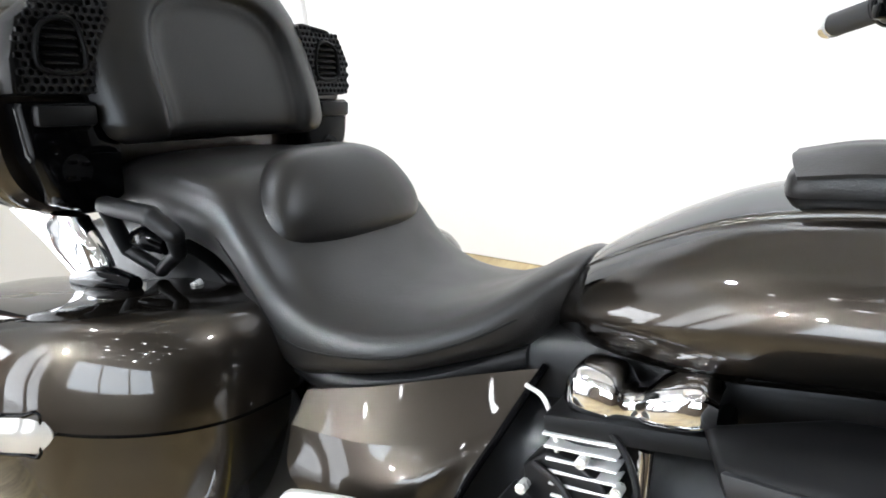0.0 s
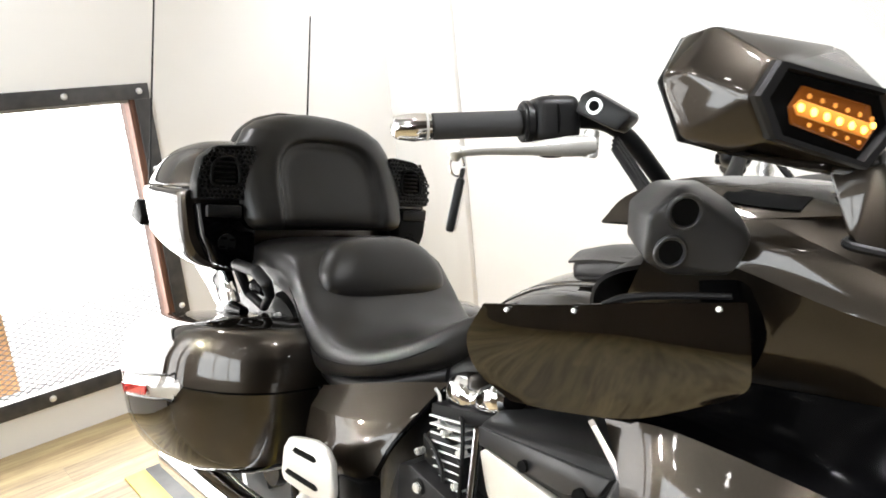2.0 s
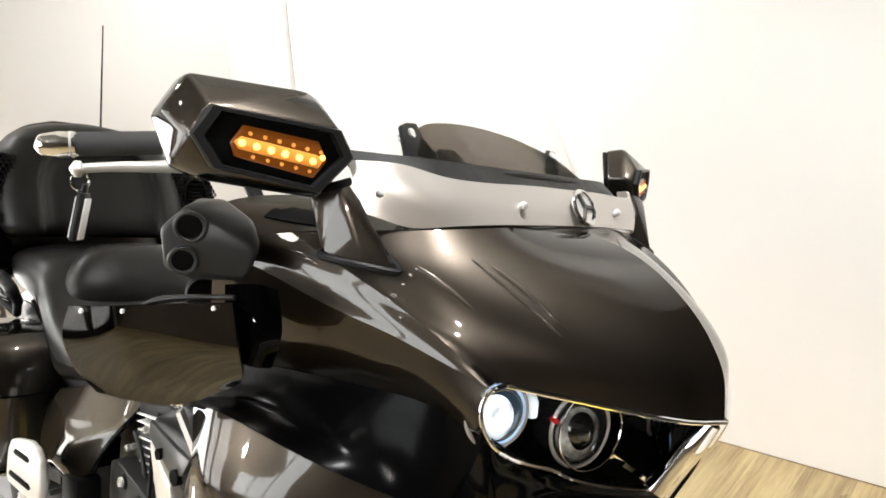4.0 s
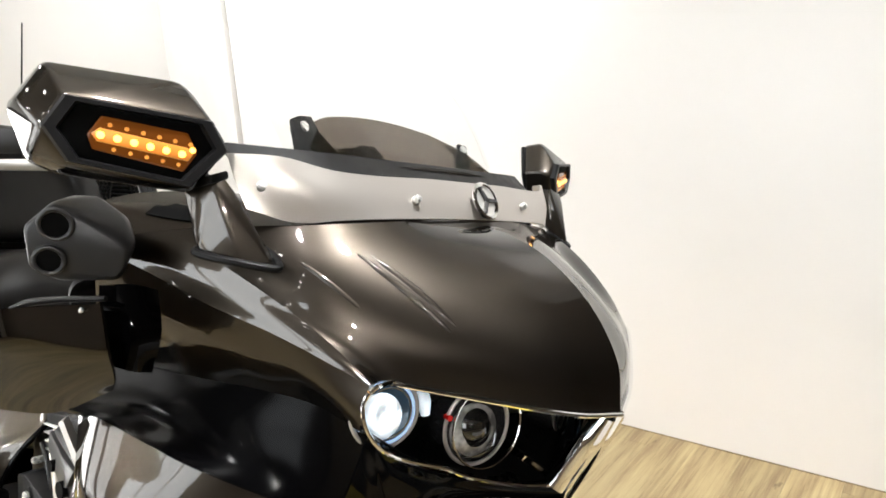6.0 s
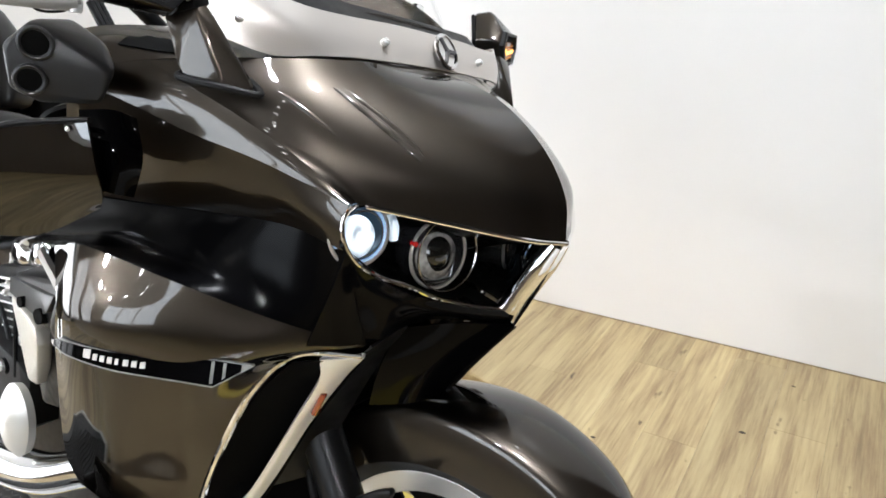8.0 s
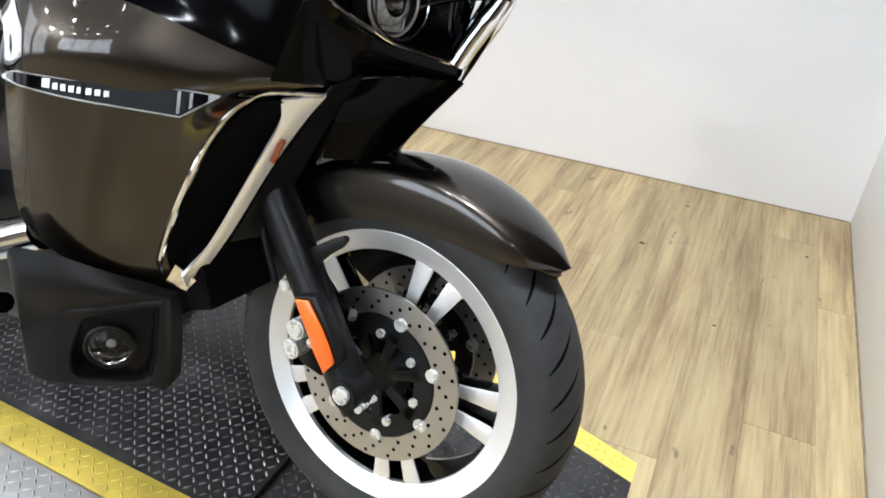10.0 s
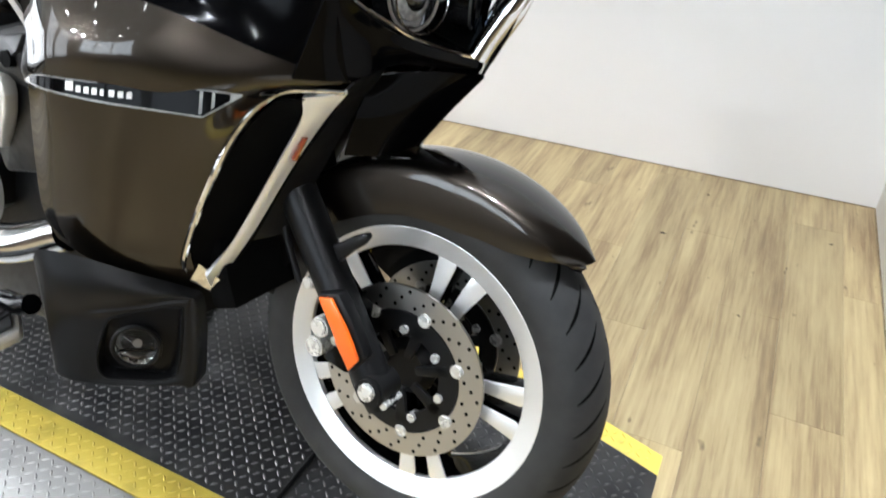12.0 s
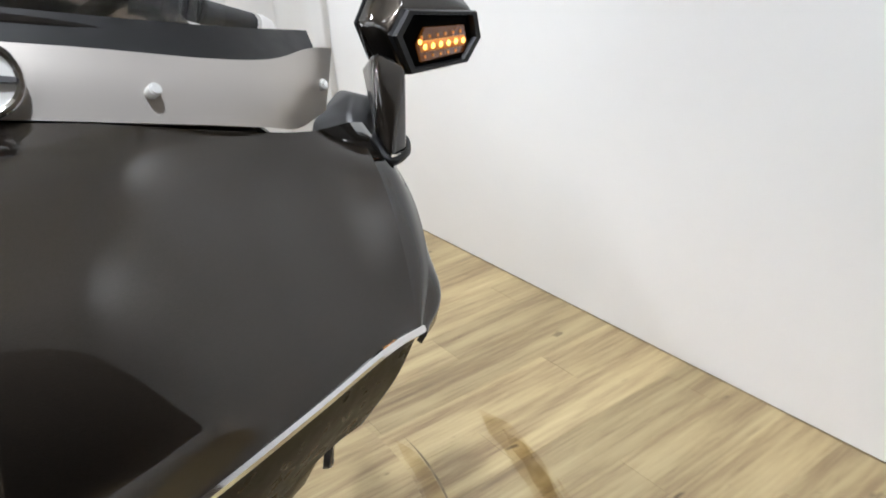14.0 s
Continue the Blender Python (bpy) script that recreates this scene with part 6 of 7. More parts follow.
    root = [(-.458, -.338, .498), (-.50, -.27, .34), (-.48, -.21, .30), (-.40, -.18, .286), (-.315, -.17, .283), (-.298, -.17, .29), (-.288, -.18, .42), (-.302, -.2, .447), (-.35, -.262, .48), (-.41, -.318, .51)]
    lip = [(-.383, -.284, .395), (-.394, -.296, .342), (-.389, -.294, .306), (-.362, -.271, .297), (-.314, -.232, .296), (-.303, -.222, .326), (-.299, -.217, .404), (-.303, -.22, .421), (-.339, -.25, .415), (-.367, -.273, .407)]
    ax = Vector((.62, -.78, 0.02)).normalized()
    mid = [tuple(np.array(p) * .55 + np.array(q) * .45 + np.array(ax) * .012) for p, q in zip(rim, root)]
    half = [tuple(np.array(p) * .5 + np.array(q) * .5 + np.array(ax) * .002) for p, q in zip(rim, lip)]
    deep = [tuple(np.array(p) * .8 + np.array((-.352, -.26, .356)) * .2 - np.array(ax) * .03) for p in lip]

    def ringed(rows, n, m=44):
        g = spline(np.swapaxes(spline(np.swapaxes(np.asarray(rows, float), 0, 1), m, True), 0, 1), n)
        bm = from_grid(g, close_v=True)
        bmesh.ops.recalc_face_normals(bm, faces=bm.faces)
        return bm
    lc = part("lower_cowl", ringed([f(r) for r in (root, mid, rim, half, lip)], 28), GREYPLASTIC, BIKE, "matt grey-black lower cowl")
    part("cowl_floor", chunk(f([p for k, p in enumerate(root) if k < 8] + [(-.44, -.30, .31), (-.33, -.23, .3)]), 0.003), BLACK_SATIN, lc)
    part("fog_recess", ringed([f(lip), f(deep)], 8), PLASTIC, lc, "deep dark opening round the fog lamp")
    # back plate coloured near-black for the shade deep in the recess
    part("recess_shade", chunk(f(deep) + f([tuple(np.array(p) - np.array(ax) * .006) for p in deep]), 0.001), DARK, lc)
    part("recess_lip", tube(f(lip), 0.0022, 60, 8, True), PLASTIC, lc)
    fax = Vector((ax.x, s * ax.y, ax.z))
    fm = frame_at(Vector((-.352, s * -.26, .354)) + fax * 0.002, fax.cross((0, 0, 1)) * -s, (0, 0, 1))
    turn = fm @ pose(0, 0, 0, 90 * (1 if (fm.to_3x3() @ Vector((0, 0, 1))).dot(fax) > 0 else -1))
    fog = part("fog_lamp", lathe([(-.03, .012), (-.022, .016), (-.012, .0245), (-.002, .029), (.0, .031), (-.03, .033)], 36), CHROME, lc, "small round fog lamp with a bright reflector", turn)
    part("fog_lens", lathe([(-.003, .029), (.003, .024), (.006, .012), (.007, .001)], 32), CLEAR, fog)
    part("fog_ring", tube([(.034 * math.cos(a), .0, .034 * math.sin(a)) for a in np.linspace(0, math.tau, 14, endpoint=False)], 0.004, 36, 8, True), BLACK_SATIN, fog)
    part("fog_bulb", rod((0, -.028, 0), (0, -.008, 0), 0.0075, 16, bevel=.002), CLEARLENS, fog)
    part("fog_bar", block((.052, .003, .006), pose(0, -.004, .008), 0.001), LAMPBLACK, fog)
    # rider's footboard
    fb = part("footboard", prism([(-.16, -.045), (-.1, -.07), (.06, -.07), (.115, -.045), (.125, .03), (.08, .06), (-.12, .06), (-.16, .03)], 0.022, pose(-.62, s * -.37, .345, s * 12.0, 0, 0), 0.006), SILVER, BIKE, "silver rider footboard with ribbed rubber")
    part("footboard_pad", prism([(-.15, -.038), (-.095, -.06), (.055, -.06), (.105, -.038), (.115, .025), (.075, .05), (-.115, .05), (-.15, .025)], 0.006, pose(-.62, s * -.37, .345, s * 12.0, 0, 0) @ pose(0, 0, 0.0225), 0.002), RUBBER, fb)
    for k in range(16):
        part("rib", block((0.004, 0.09, 0.003), pose(-.62, s * -.37, .345, s * 12.0, 0, 0) @ pose(-.115 + k * .0135, 0, 0.03), 0.001), RUBBER, fb)
    part("footboard_arm", tube(f([(-.55, -.33, .40), (-.5, -.34, .41), (-.47, -.34, .42)]), 0.016, 10, 10), BLACK_GLOSS, fb)
    part("cowl_strip", shell([f([(-.428, -.362, .868), (-.395, -.35, .81), (-.412, -.342, .76), (-.449, -.318, .65)]), f([(-.414, -.374, .868), (-.376, -.367, .812), (-.395, -.358, .76), (-.439, -.331, .65)])], 6, 20, 0.006), BRUSHED, BIKE, "bright strip at the rear of the cowl")

# dark engine and frame mass behind the covers
part("engine_block", loft([oval(-1.15, .10, .30, .66, 5), oval(-1.05, .15, .24, .70, 5), oval(-.8, .165, .2, .72, 5), oval(-.55, .15, .22, .72, 5), oval(-.42, .1, .3, .7, 5)], 20, 32), BLACK_SATIN, BIKE, "black engine block")
part("frame_spine", loft([oval(-1.9, .10, .52, .80, 4), oval(-1.5, .13, .52, .86, 4), oval(-1.2, .15, .55, .76, 4), oval(-.95, .10, .66, .80, 4), oval(-.6, .11, .68, .84, 4), oval(-.35, .12, .66, .98, 4), oval(-.24, .1, .68, 1.02, 4)], 30, 28), BLACK_SATIN, BIKE, "black frame")
part("radiator", block((0.05, 0.34, 0.4), pose(-.32, 0, .6, 0, -18, 0), 0.008), DARK, BIKE, "dark radiator")
part("side_stand", tube([(-.72, .16, .24), (-.74, .28, .10), (-.75, .36, .068)], 0.014, 12, 10), BLACK_SATIN, BIKE)
# rear wheel
rear = part("rear_wheel", lathe([(-0.08, 0.19), (-0.085, 0.208), (-0.075, 0.215), (0, 0.19), (0.075, 0.215), (0.085, 0.208), (0.08, 0.19), (0, 0.175), (-0.08, 0.19)], 72), ALLOY, BIKE, "machined alloy rear wheel", pose(-1.69, 0.01, 0.302))
part("tyre", tyre(0.31, 0.098, 0.208, 120, 30), RUBBER, rear, "wide black rubber tyre", sharp=50)
for k in range(5):
    part("spoke", prism([(0.03, -0.02), (0.185, -0.03), (0.185, 0.03), (0.03, 0.02)], 0.05, pose(0, 0.025, 0, 90) @ pose(0, 0, 0, 0, 0, 72 * k), 0.004), BLACK_GLOSS, rear)
part("hub", rod((0, -.09, 0), (0, .09, 0), 0.05, 28), BLACK_SATIN, rear)
part("rear_mudguard", shell([[(math.cos(a) * .36 - 1.69, 0, math.sin(a) * .36 + .302), (math.cos(a) * .355 - 1.69, -.08, math.sin(a) * .355 + .302), (math.cos(a) * .33 - 1.69, -.12, math.sin(a) * .33 + .302), (math.cos(a) * .25 - 1.69, -.125, math.sin(a) * .25 + .302)] for a in np.radians(np.linspace(20, 195, 9))], 40, 14, 0.004, True), BLACK_GLOSS, BIKE, "gloss-black rear mudguard")


# ---- seat, trunk, bags ----
SEATS = [oval(-1.67, .14, .89, .93, 3, flat=.5), oval(-1.64, .185, .865, .952, 3, flat=.5), oval(-1.56, .212, .845, .962, 3.2, flat=.55), oval(-1.45, .222, .83, .962, 3.4, flat=.55), oval(-1.37, .222, .80, .95, 3.2, flat=.5),
         oval(-1.31, .224, .735, .90, 3.0, flat=.5), oval(-1.25, .224, .672, .84, 3.0, flat=.5), oval(-1.18, .22, .690, .80, 3.0, flat=.5), oval(-1.09, .202, .713, .796, 3.0, flat=.5), oval(-1.01, .166, .738, .826, 2.9, flat=.5),
         oval(-.955, .132, .755, .862, 2.7, flat=.55), oval(-.922, .100, .785, .880, 2.6, flat=.6), oval(-.904, .075, .815, .882, 2.4, flat=.6), oval(-.898, .04, .845, .876, 2.2)]
seat = part("saddle", loft(SEATS, 96, 64), LEATHER, BIKE, "black vinyl two-level saddle")
for s in (1, -1):
    part("seat_seam", tube([(-1.37, s * -.221, .868), (-1.31, s * -.224, .812), (-1.25, s * -.2245, .752), (-1.18, s * -.2205, .742), (-1.09, s * -.2025, .752), (-1.01, s * -.1665, .78), (-.955, s * -.1325, .812)], 0.0016, 48, 6), PLASTIC, seat)
part("seat_base", loft([oval(-1.5, .19, .80, .84, 4), oval(-1.35, .2, .74, .80, 4), oval(-1.22, .2, .665, .72, 4), oval(-1.08, .18, .69, .73, 4), oval(-.95, .11, .735, .775, 4)], 30, 28), BLACK_SATIN, BIKE)

# rider's back pad
def cushion(rows, n=40, m=48):
    """Rings stacked upwards: z, forward x, half width, depth."""
    rings = []
    for z, x, hw, dep in rows:
        t = np.linspace(0, math.tau, 24, endpoint=False)
        c, s = np.cos(t), np.sin(t)
        rings.append(np.stack([x - dep / 2 + dep / 2 * np.sign(c) * np.abs(c) ** 0.75, hw * np.sign(s) * np.abs(s) ** 0.75, np.full(24, z)], 1))
    return loft(rings, n, m)


part("rider_pad", cushion([(.834, -1.30, .12, .05), (.842, -1.275, .16, .09), (.87, -1.262, .176, .11), (.905, -1.27, .172, .11), (.945, -1.292, .145, .10), (.97, -1.312, .11, .085), (.982, -1.33, .06, .05), (.984, -1.345, .02, .02)]), LEATHER, BIKE, "black vinyl rider back pad")


def backrest():
    """The passenger's cushion: a thick bolster round a sunk panel."""
    nu, nv = 61, 61
    front, back = [], []
    zs = np.linspace(0, 1, nv)
    half = lambda t: np.interp(t, [0, .03, .1, .3, .5, .7, .82, .9, .96, 1.0], [.205, .226, .236, .242, .240, .226, .203, .165, .113, .02])
    for t in zs:
        rowf, rowb = [], []
        z = 0.978 + 0.306 * t
        lean = -1.575 - 0.12 * t
        for u in np.linspace(-1, 1, nu):
            y = u * half(t)
            edge = max(0.0, 1 - abs(u) ** 5) * max(0.0, 1 - abs(2 * t - 1) ** 7)
            puff = 0.07 * edge ** 0.5
            iu, iv = abs(y) / 0.143, abs((t - 0.31) / (0.43 if t > .31 else .62))
            k = (iu ** 3 + iv ** 3) ** (1 / 3)
            sunk = 0.026 / (1 + math.exp((k - 1) * 22))
            crease = 0.009 * math.exp(-((k - 1.02) / 0.045) ** 2)
            rowf.append((lean + puff - sunk - crease, y, z))
            rowb.append((lean - 0.06 * edge ** 0.5, y, z))
        front.append(rowf)
        back.append(rowb)
    g = np.concatenate([np.array(front), np.array(back)[:, ::-1]], 1)
    bm = from_grid(g, close_v=True, caps=True)
    bmesh.ops.recalc_face_normals(bm, faces=bm.faces)
    ob = part("passenger_backrest", bm, LEATHER, BIKE, "black vinyl passenger backrest with a sunk panel", sharp=60)
    return ob


back = backrest()


def tub(x, hw, z0, z1, lo):
    return (x, [(lo * .35, z0), (lo * .8, z0), (lo + .02, z0 + .003), (hw - .05, z0 + .025), (hw - .014, z0 + (z1 - z0) * .38), (hw, z1 - .03), (hw - .004, z1), (hw - .03, z1 + .001), (hw * .7, z1 + .001), (hw * .25, z1 + .001)])


def lid(x, hw, z0, z1):
    return (x, [(hw * .25, z0), (hw * .7, z0), (hw - .03, z0), (hw - .006, z0 + .001), (hw - .002, z0 + .012), (hw - .03, z0 + (z1 - z0) * .55), (hw - .075, z1 - .02), (hw * .6, z1 - .004), (hw * .2, z1)])


trunk = part("trunk", hull([tub(-1.63, .362, .875, 1.066, .22), tub(-1.66, .372, .865, 1.066, .24), tub(-1.75, .378, .87, 1.066, .26), tub(-1.87, .375, .89, 1.066, .26), tub(-1.97, .34, .92, 1.066, .22), tub(-2.05, .24, .955, 1.066, .14), tub(-2.07, .2, .97, 1.075, .1)], 40, 110), PAINT, BIKE, "bronze-grey painted top trunk")
part("trunk_lid", hull([lid(-1.62, .335, 1.072, 1.175), lid(-1.66, .352, 1.072, 1.19), lid(-1.75, .374, 1.072, 1.2), lid(-1.87, .366, 1.072, 1.188), lid(-1.97, .32, 1.072, 1.155), lid(-2.05, .23, 1.072, 1.112), lid(-2.068, .17, 1.074, 1.09)], 40, 110), PAINT, trunk, "bronze-grey painted trunk lid")
part("back_shell", cushion([(.97, -1.64, .17, .06), (1.1, -1.65, .215, .12), (1.2, -1.68, .2, .13), (1.26, -1.71, .14, .10), (1.285, -1.73, .07, .05)]), BLACK_SATIN, trunk)


def hex_cells(inside, y0, y1, z0, z1, pitch, x, depth):
    """A honeycomb of open cells facing +x."""
    bm = bmesh.new()
    h = pitch * math.sqrt(3) / 2
    j = 0
    z = z0
    while z < z1:
        y = y0 + (pitch / 2 if j % 2 else 0)
        while y < y1:
            if inside(y, z):
                ring = lambda r, xx: [bm.verts.new((xx, y + r * math.cos(a), z + r * math.sin(a))) for a in np.radians(np.arange(30, 390, 60))]
                o, i, d = ring(pitch * .577, x), ring(pitch * .40, x), ring(pitch * .36, x - depth)
                for k in range(6):
                    q = (k + 1) % 6
                    bm.faces.new((o[k], o[q], i[q], i[k]))
                    bm.faces.new((i[k], i[q], d[q], d[k]))
            y += pitch
        z += h
        j += 1
    return bm


def speaker(s):
    m = pose(-1.598, 0, 1.115, 0, -4, 0)
    out = [(.196, -.066), (.198, .0), (.205, .05), (.222, .072), (.300, .064), (.336, .035), (.35, -.02), (.352, -.066)]
    yz = lambda pts: [(s * -y, z) for y, z in pts]
    # local x-y of the outline become y and z of the bike
    face = Matrix(((0, 0, 1, 0), (1, 0, 0, 0), (0, 1, 0, 0), (0, 0, 0, 1)))
    ob = part("speaker", prism(yz(out), -0.05, m @ face, 0.008), PLASTIC, BIKE, "black honeycomb speaker pod")
    part("speaker_backing", prism(yz([(.2, -.062), (.202, .0), (.21, .048), (.225, .066), (.298, .058), (.33, .033), (.344, -.02), (.346, -.062)]), 0.0012, m @ face), DARK, ob)
    inside = lambda y, z: .203 < abs(y) < .345 - max(0, z) * .45 and -.06 < z < .062 - max(0, abs(y) - .23) * .1 and not (.246 < abs(y) < .322 - max(0, z) * .2 and -.034 < z < .036)
    part("grille", hex_cells(inside, *((-.352, -.2) if s > 0 else (.2, .352)), -.058, .064, .0125, .007, .008), GREYPLASTIC, ob, m=m, sharp=20)
    part("vent_frame", tube([(0.007, s * -y, z) for y, z in ((.25, -.03), (.314, -.03), (.306, .026), (.258, .033))], 0.004, 36, 8, True), PLASTIC, ob, m=m)
    for k in range(5):
        part("vent_slat", block((0.010, 0.05, 0.003), m @ pose(0.004, s * -.282, -.022 + k * .0115, 0, 25, 0), 0.001), BLACK_SATIN, ob)
    # lower box with power socket
    out2 = [(.205, -.145), (.262, -.165), (.302, -.15), (.335, -.08), (.346, -.004), (.2, -.004)]
    box = part("pod_box", prism(yz([(y, z + .0) for y, z in out2]), -0.06, pose(-1.588, 0, 1.045, 0, -4, 0) @ face, 0.008), BLACK_GLOSS, BIKE, "gloss-black storage pod")
    part("pod_lid", block((0.02, 0.088, 0.03), pose(-1.583, s * -.288, 1.022), 0.006), BLACK_SATIN, box)
    part("socket_cap", rod((-1.598, s * -.278, .945), (-1.580, s * -.278, .945), 0.026, 24, bevel=0.003), PLASTIC, box, "round power socket cap")
    for k in range(4):
        a = k * math.pi / 2 + .6
        part("socket_rib", block((0.006, 0.012, 0.005), pose(-1.578, s * -.278 + .015 * math.cos(a), .945 + .015 * math.sin(a)), 0.001), BLACK_GLOSS, box)


def facets(pts):
    """Extra points near the corners of a closed outline, so that a curve through it stays angular."""
    p = np.asarray(pts, float)
    q = np.roll(p, -1, 0)
    return np.concatenate([np.stack([a + (b - a) * k for k in (0.0, 0.12, 0.5, 0.88)]) for a, b in zip(p, q)])


for s in (1, -1):
    speaker(s)
    f = lambda pts: [(x, s * y, z) for x, y, z in pts]
    pod = part("antenna_foot", prism([(-.05, -.012), (.035, -.03), (.045, .0), (.02, .04), (-.02, .04)], 0.04, frame_at((-1.985, s * -.345, .985), (1, 0, 0), (0, 0, 1)) @ pose(0, 0, -0.02), 0.006), PLASTIC, BIKE, "black antenna foot")
    part("antenna", rod((-1.985, s * -.33, .99) if s > 0 else (-2.0, .165, 1.15), (-2.0, -.326, 1.61) if s > 0 else (-2.0, .157, 1.622), 0.0036, 8, 0.0022), BLACK_SATIN, pod, "thin black whip antenna")
    # trunk support and grab handle
    part("trunk_stay", loft([f([(-1.75, -.285, .868), (-1.75, -.265, .868), (-1.62, -.245, .872), (-1.62, -.275, .872)]), f([(-1.66, -.29, .83), (-1.66, -.265, .83), (-1.57, -.25, .83), (-1.57, -.275, .83)]), f([(-1.6, -.285, .785), (-1.6, -.262, .785), (-1.54, -.25, .785), (-1.54, -.275, .785)])], 16, 16), CHROME, BIKE, "bright trunk stay")
    gr = part("grab_handle", tube(facets(f([(-1.535, -.272, .90), (-1.445, -.266, .895), (-1.408, -.258, .872), (-1.424, -.24, .842), (-1.486, -.222, .802), (-1.535, -.24, .83)])), [0.013, 0.015, 0.013, 0.010, 0.011, 0.013], 72, 12, True), BLACK_SATIN, BIKE, "satin black passenger grab handle")
    part("grab_insert", tube(f([(-1.51, -.24, .85), (-1.475, -.245, .856), (-1.44, -.244, .85)]), [0.015, 0.02, 0.014], 14, 12), BLACK_GLOSS, gr)
    part("grab_bolt", rod((-1.40, s * -.225, .80), (-1.40, s * -.238, .797), 0.006, 10), BOLT, gr)
    # saddlebag
    def ring(z, a, b, xc=-1.59):
        """A level ring of the case: drawn in towards the bike ahead, sloping down to the rear."""
        q = plan(z, xc, s * -.298, a * .907, b, 3.0, 36)
        u = np.clip((q[:, 0] - xc) / (a * .907), 0, 1)
        q[:, 1] += s * .06 * u ** 2.5
        x = q[:, 0] + 1.42
        q[:, 2] += np.where(x > 0, .05 * x, .15 * x)
        return q
    body = part("saddlebag", loft([ring(.45, .24, .085, -1.57), ring(.478, .30, .118, -1.58), ring(.535, .345, .145), ring(.60, .366, .158), ring(.655, .375, .163)], 30, 80), PAINT, BIKE, "bronze-grey painted side case")
    part("case_lid", loft([ring(.660, .376, .164), ring(.69, .374, .162), ring(.73, .366, .156), ring(.765, .348, .142), ring(.786, .316, .12), ring(.797, .23, .08), ring(.801, .10, .035)], 34, 80), PAINT, body, "bronze-grey painted case lid")
    part("lid_gap", loft([ring(.654, .372, .160), ring(.661, .372, .160)], 4, 80), DARK, body)
    part("case_latch", tube(f([(-1.62, -.27, .775), (-1.53, -.28, .795), (-1.46, -.285, .80)]), [0.012, 0.02, 0.012], 12, 10), BLACK_GLOSS, body)
    # wrap-round tail lamp along the outer flank
    def flank(drop, a0, a1, grow):
        """A line along the outer flank of the case, sinking towards the rear; drop: below its upper edge."""
        out = []
        for t in np.linspace(a0, a1, 11):
            k, w = math.cos(t), math.sin(t)
            x = -1.59 + .340 * math.copysign(abs(k) ** .769, k)
            z = .684 - drop + .07 * min(0.0, x + 1.42)
            a, b = (np.interp(z, (.45, .478, .535, .60, .655, .69, .73), v) for v in ((.218, .272, .313, .332, .340, .339, .329), (.085, .118, .145, .158, .163, .162, .154)))
            x = -1.59 + (a + grow) * math.copysign(abs(k) ** .769, k)
            y = s * (-.298 - (b + grow) * abs(w) ** .769 + .06 * max(0.0, (x + 1.59) / a) ** 2.5)
            out.append((x, y, z + (.05 if x > -1.42 else .15) * (x + 1.42)))
        return out
    lens = part("tail_lamp", shell([flank(.004, 1.2, 1.95, .003), flank(.028, 1.14, 2.0, .007), flank(.054, 1.22, 1.97, .004)], 12, 30, 0.006), CLEARLENS, body, "clear wrap-round tail lamp")
    part("lamp_edge", tube(flank(.002, 1.2, 1.96, .003) + flank(.056, 1.22, 1.98, .003)[::-1], 0.003, 70, 8, True), BLACK_GLOSS, lens)
    part("red_reflector", shell([flank(.026, 1.5, 1.9, .0135), flank(.046, 1.52, 1.9, .012)], 4, 16, 0.003), RED, lens, "red reflector")
    part("inner_fairing", shell([f([(-1.56, -.2, .83), (-1.40, -.205, .82), (-1.275, -.2, .70)]), f([(-1.5, -.2, .62), (-1.36, -.205, .62), (-1.225, -.2, .62)]), f([(-1.5, -.2, .45), (-1.35, -.205, .45), (-1.2, -.21, .47)])], 12, 14, 0.004), BLACK_SATIN, BIKE, "black inner fairing beside the case")
    # folded passenger footrest and chrome guard
    pm = Matrix(((1, 0, 0, 0), (0, 0, -s, s * -.312), (0, 1, 0, 0), (0, 0, 0, 1))) if s > 0 else Matrix(((1, 0, 0, 0), (0, 0, 1, .312), (0, 1, 0, 0), (0, 0, 0, 1)))
    o = [(-1.125, .619), (-1.06, .633), (-1.022, .63), (-.998, .61), (-.988, .56), (-.993, .536), (-1.012, .524), (-1.09, .519), (-1.165, .518), (-1.178, .53), (-1.174, .585), (-1.155, .61)]
    peg = part("passenger_footrest", prism(o, 0.016, pm, 0.006, seg=3), SILVER, BIKE, "silver folded passenger footrest with black slots")
    for z, x0, x1 in ((.596, -1.135, -1.045), (.545, -1.16, -1.035)):
        slot = [(x0, z - .006), (x0 + .01, z - .0085), (x1 - .01, z - .004), (x1, z + .003), (x1 - .01, z + .0085), (x0 + .01, z + .004)]
        part("slot", prism(slot, 0.0172, pm, 0.001), DARK, peg)
    part("footrest_bracket", tube([(-1.1, s * -.315, .525), (-1.1, s * -.31, .49), (-1.09, s * -.29, .46)], [.012, .016, .02], 12, 10), BOLT, peg)
    part("footrest_hinge", rod((-1.14, s * -.30, .485), (-1.06, s * -.295, .485), 0.012, 14), CHROME, peg)

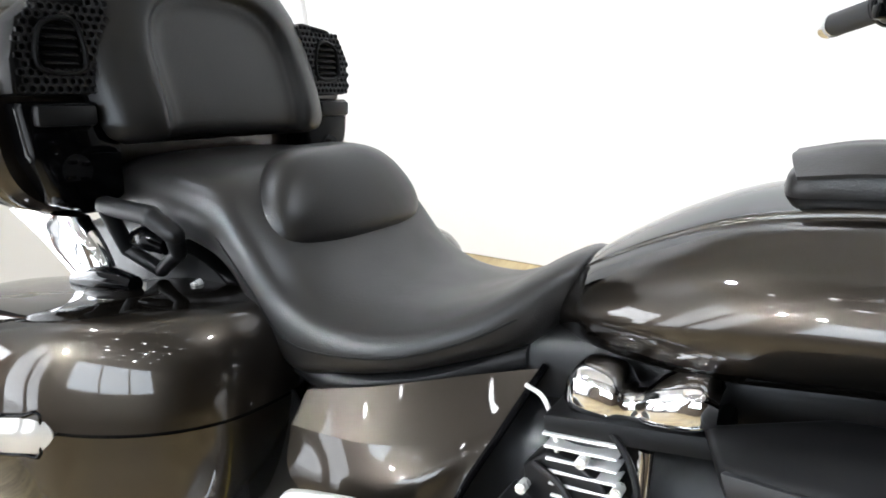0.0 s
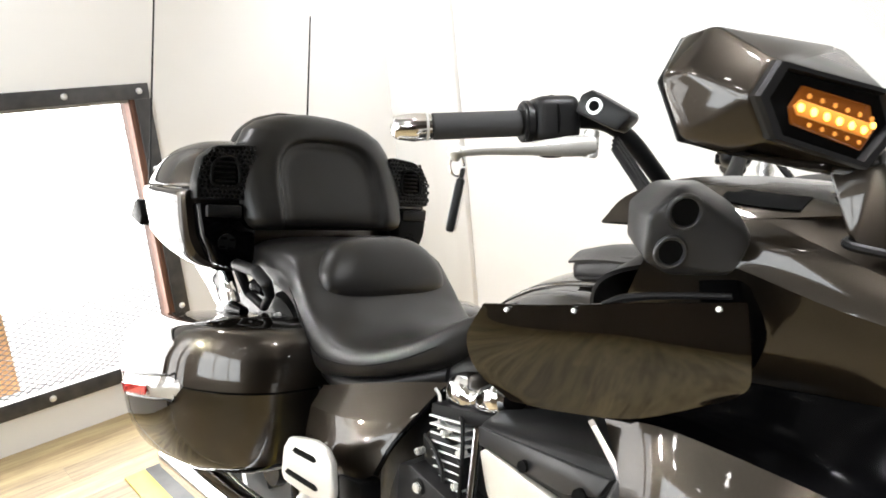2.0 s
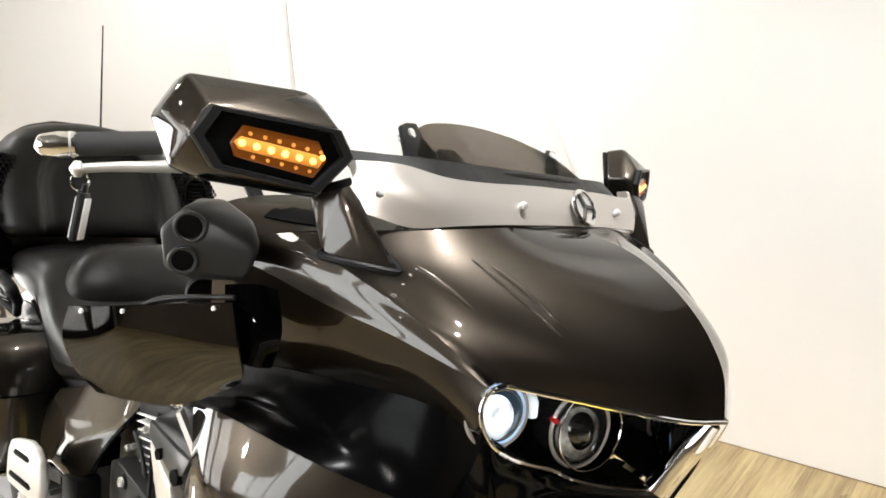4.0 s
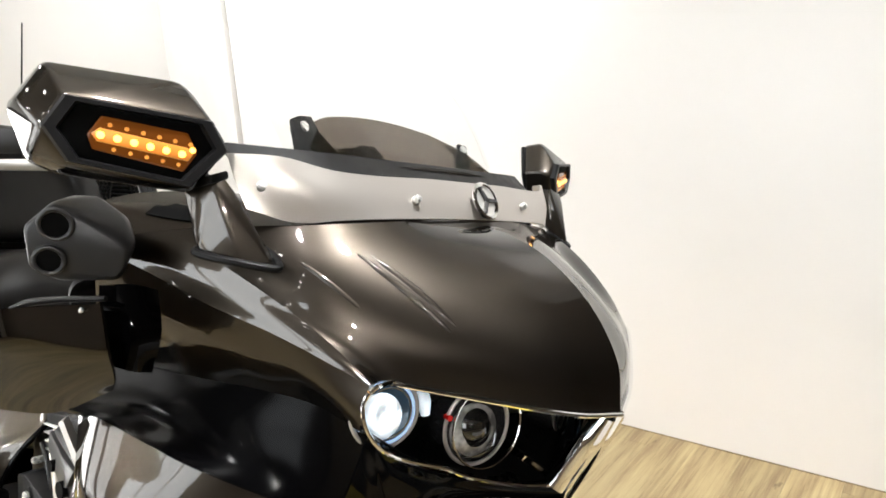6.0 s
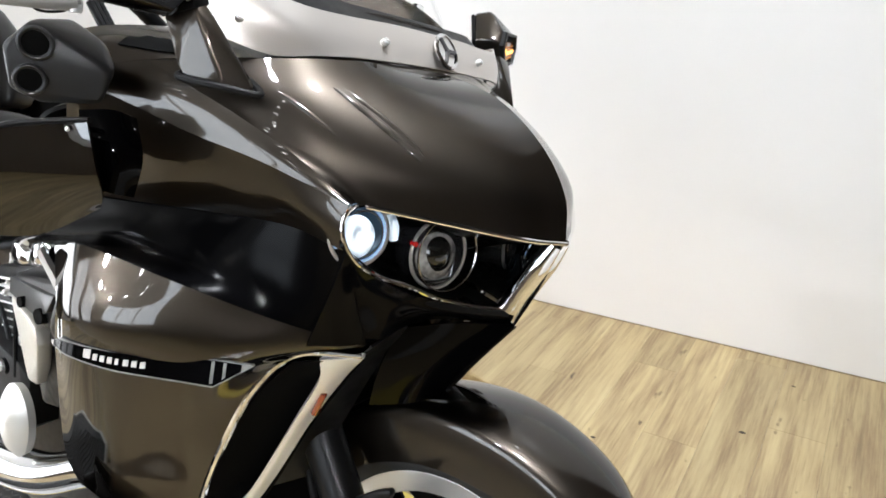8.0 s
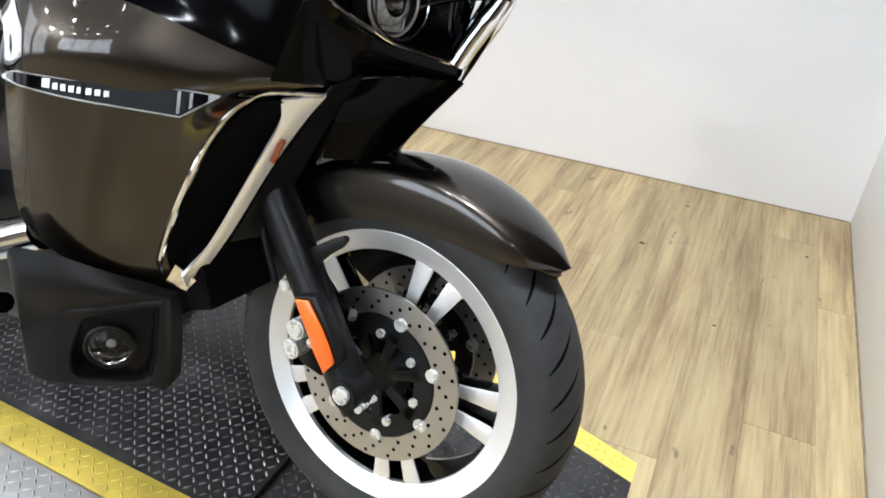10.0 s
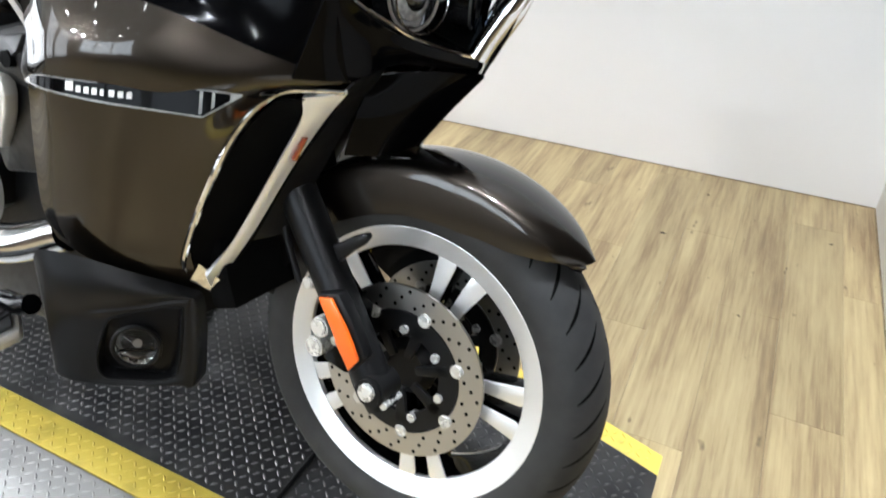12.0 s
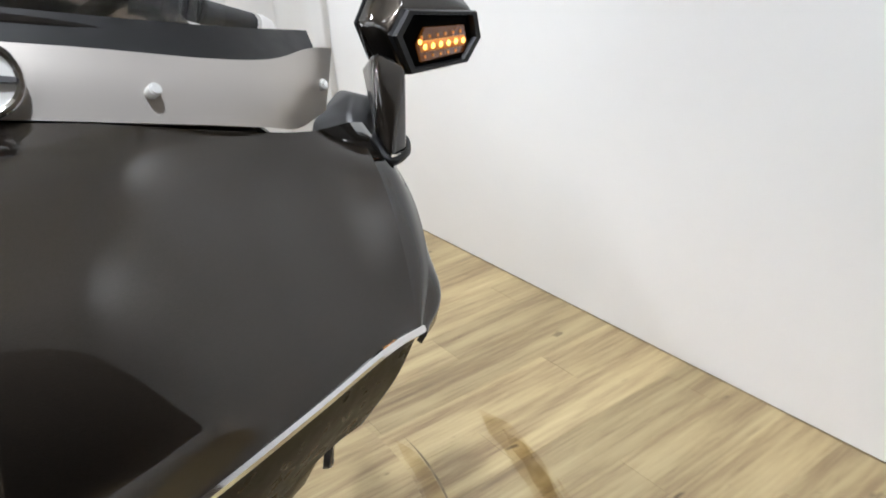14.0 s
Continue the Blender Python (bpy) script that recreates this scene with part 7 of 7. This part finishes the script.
# ---- floor planks ----
PW, PL = 0.152, 0.94
plank = mesh_of("plank", block((PW - 0.0005, PL - 0.0005, 0.004), None, 0.0003, 1), PLANK)
rest = []
for i in range(int((X_END - X_REAR) / PW) + 1):
    y = Y_NEAR - (i * 0.37) % PL
    while y < Y_BACK:
        y0, y1 = max(y, Y_NEAR), min(y + PL, Y_BACK)
        x0, x1 = X_REAR + i * PW, min(X_REAR + (i + 1) * PW, X_END)
        if y1 - y0 > 0.03 and x1 - x0 > 0.01:
            at = ((x0 + x1) / 2, (y0 + y1) / 2, -0.002)
            if x0 > 1.1 or y1 < -2.6:
                rest.append((at, x1 - x0 - 0.0005, y1 - y0 - 0.0005))
            else:
                whole = y1 - y0 > PL - 0.001 and x1 - x0 > PW - 0.001
                me = plank if whole else mesh_of("plank", block((x1 - x0 - 0.0005, y1 - y0 - 0.0005, 0.004), None, 0.0003, 1), PLANK)
                ob = new("plank", me)
                ob.parent = floor
                ob.location = at
        y += PL
bm = bmesh.new()
for (x, y, z), a, b in rest:
    bm.faces.new([bm.verts.new((x + u * a / 2, y + v * b / 2, 0.0)) for u, v in ((-1, -1), (1, -1), (1, 1), (-1, 1))])
tagged(part("showroom_planks", bm, PLANK, floor), kind="stuff")

# dark knots and scuffs on the planks
for x, y, r in ((0.237, 1.287, 0.009), (0.718, 1.46, 0.006), (-0.12, 1.05, 0.007), (0.5, 0.95, 0.005), (0.33, 1.62, 0.006)):
    mark = thing("floor_mark", "small dark scuff on the plank floor", "mark", pose(x, y, 0.0002), "floor scuffs")
    o = [(r * (1 + 0.35 * math.sin(3 * a + x * 9)) * math.cos(a), 0.7 * r * math.sin(a)) for a in np.linspace(0, 6.283, 12, endpoint=False)]
    part("stain", prism(o, 0.0006, pose(0, 0, 0)), SUBFLOOR, mark)

# curved drag marks that the turning stand has worn into the planks
for r, a0, a1, w, mat in ((1.012, 18, 88, 0.040, STAIN), (1.018, 24, 82, 0.022, STAIN), (1.055, 22, 70, 0.010, STAIN), (0.765, 20, 90, 0.024, STAIN), (0.789, 20, 90, 0.0035, SCUFF)):
    mark = thing("floor_mark", "curved dark drag mark worn into the planks", "mark", pose(CX, CY, 0.0003 + 0.0004 * (w < 0.03) + 0.0003 * (w < 0.02)), "floor scuffs")
    bm = bmesh.new()
    prev = None
    for k in range(49):
        t = k / 48
        a = radians(a0 + (a1 - a0) * t)
        h = w * min(1, 4 * math.sin(math.pi * t)) * (0.8 + 0.2 * noise.noise((k * 0.35, r * 50, 0)))
        q = [bm.verts.new(((r + o) * math.cos(a), (r + o) * math.sin(a), 0.0)) for o in (-h, h)]
        if prev:
            bm.faces.new((prev[0], q[0], q[1], prev[1]))
        prev = q
    part("drag_mark", bm, mat, mark)
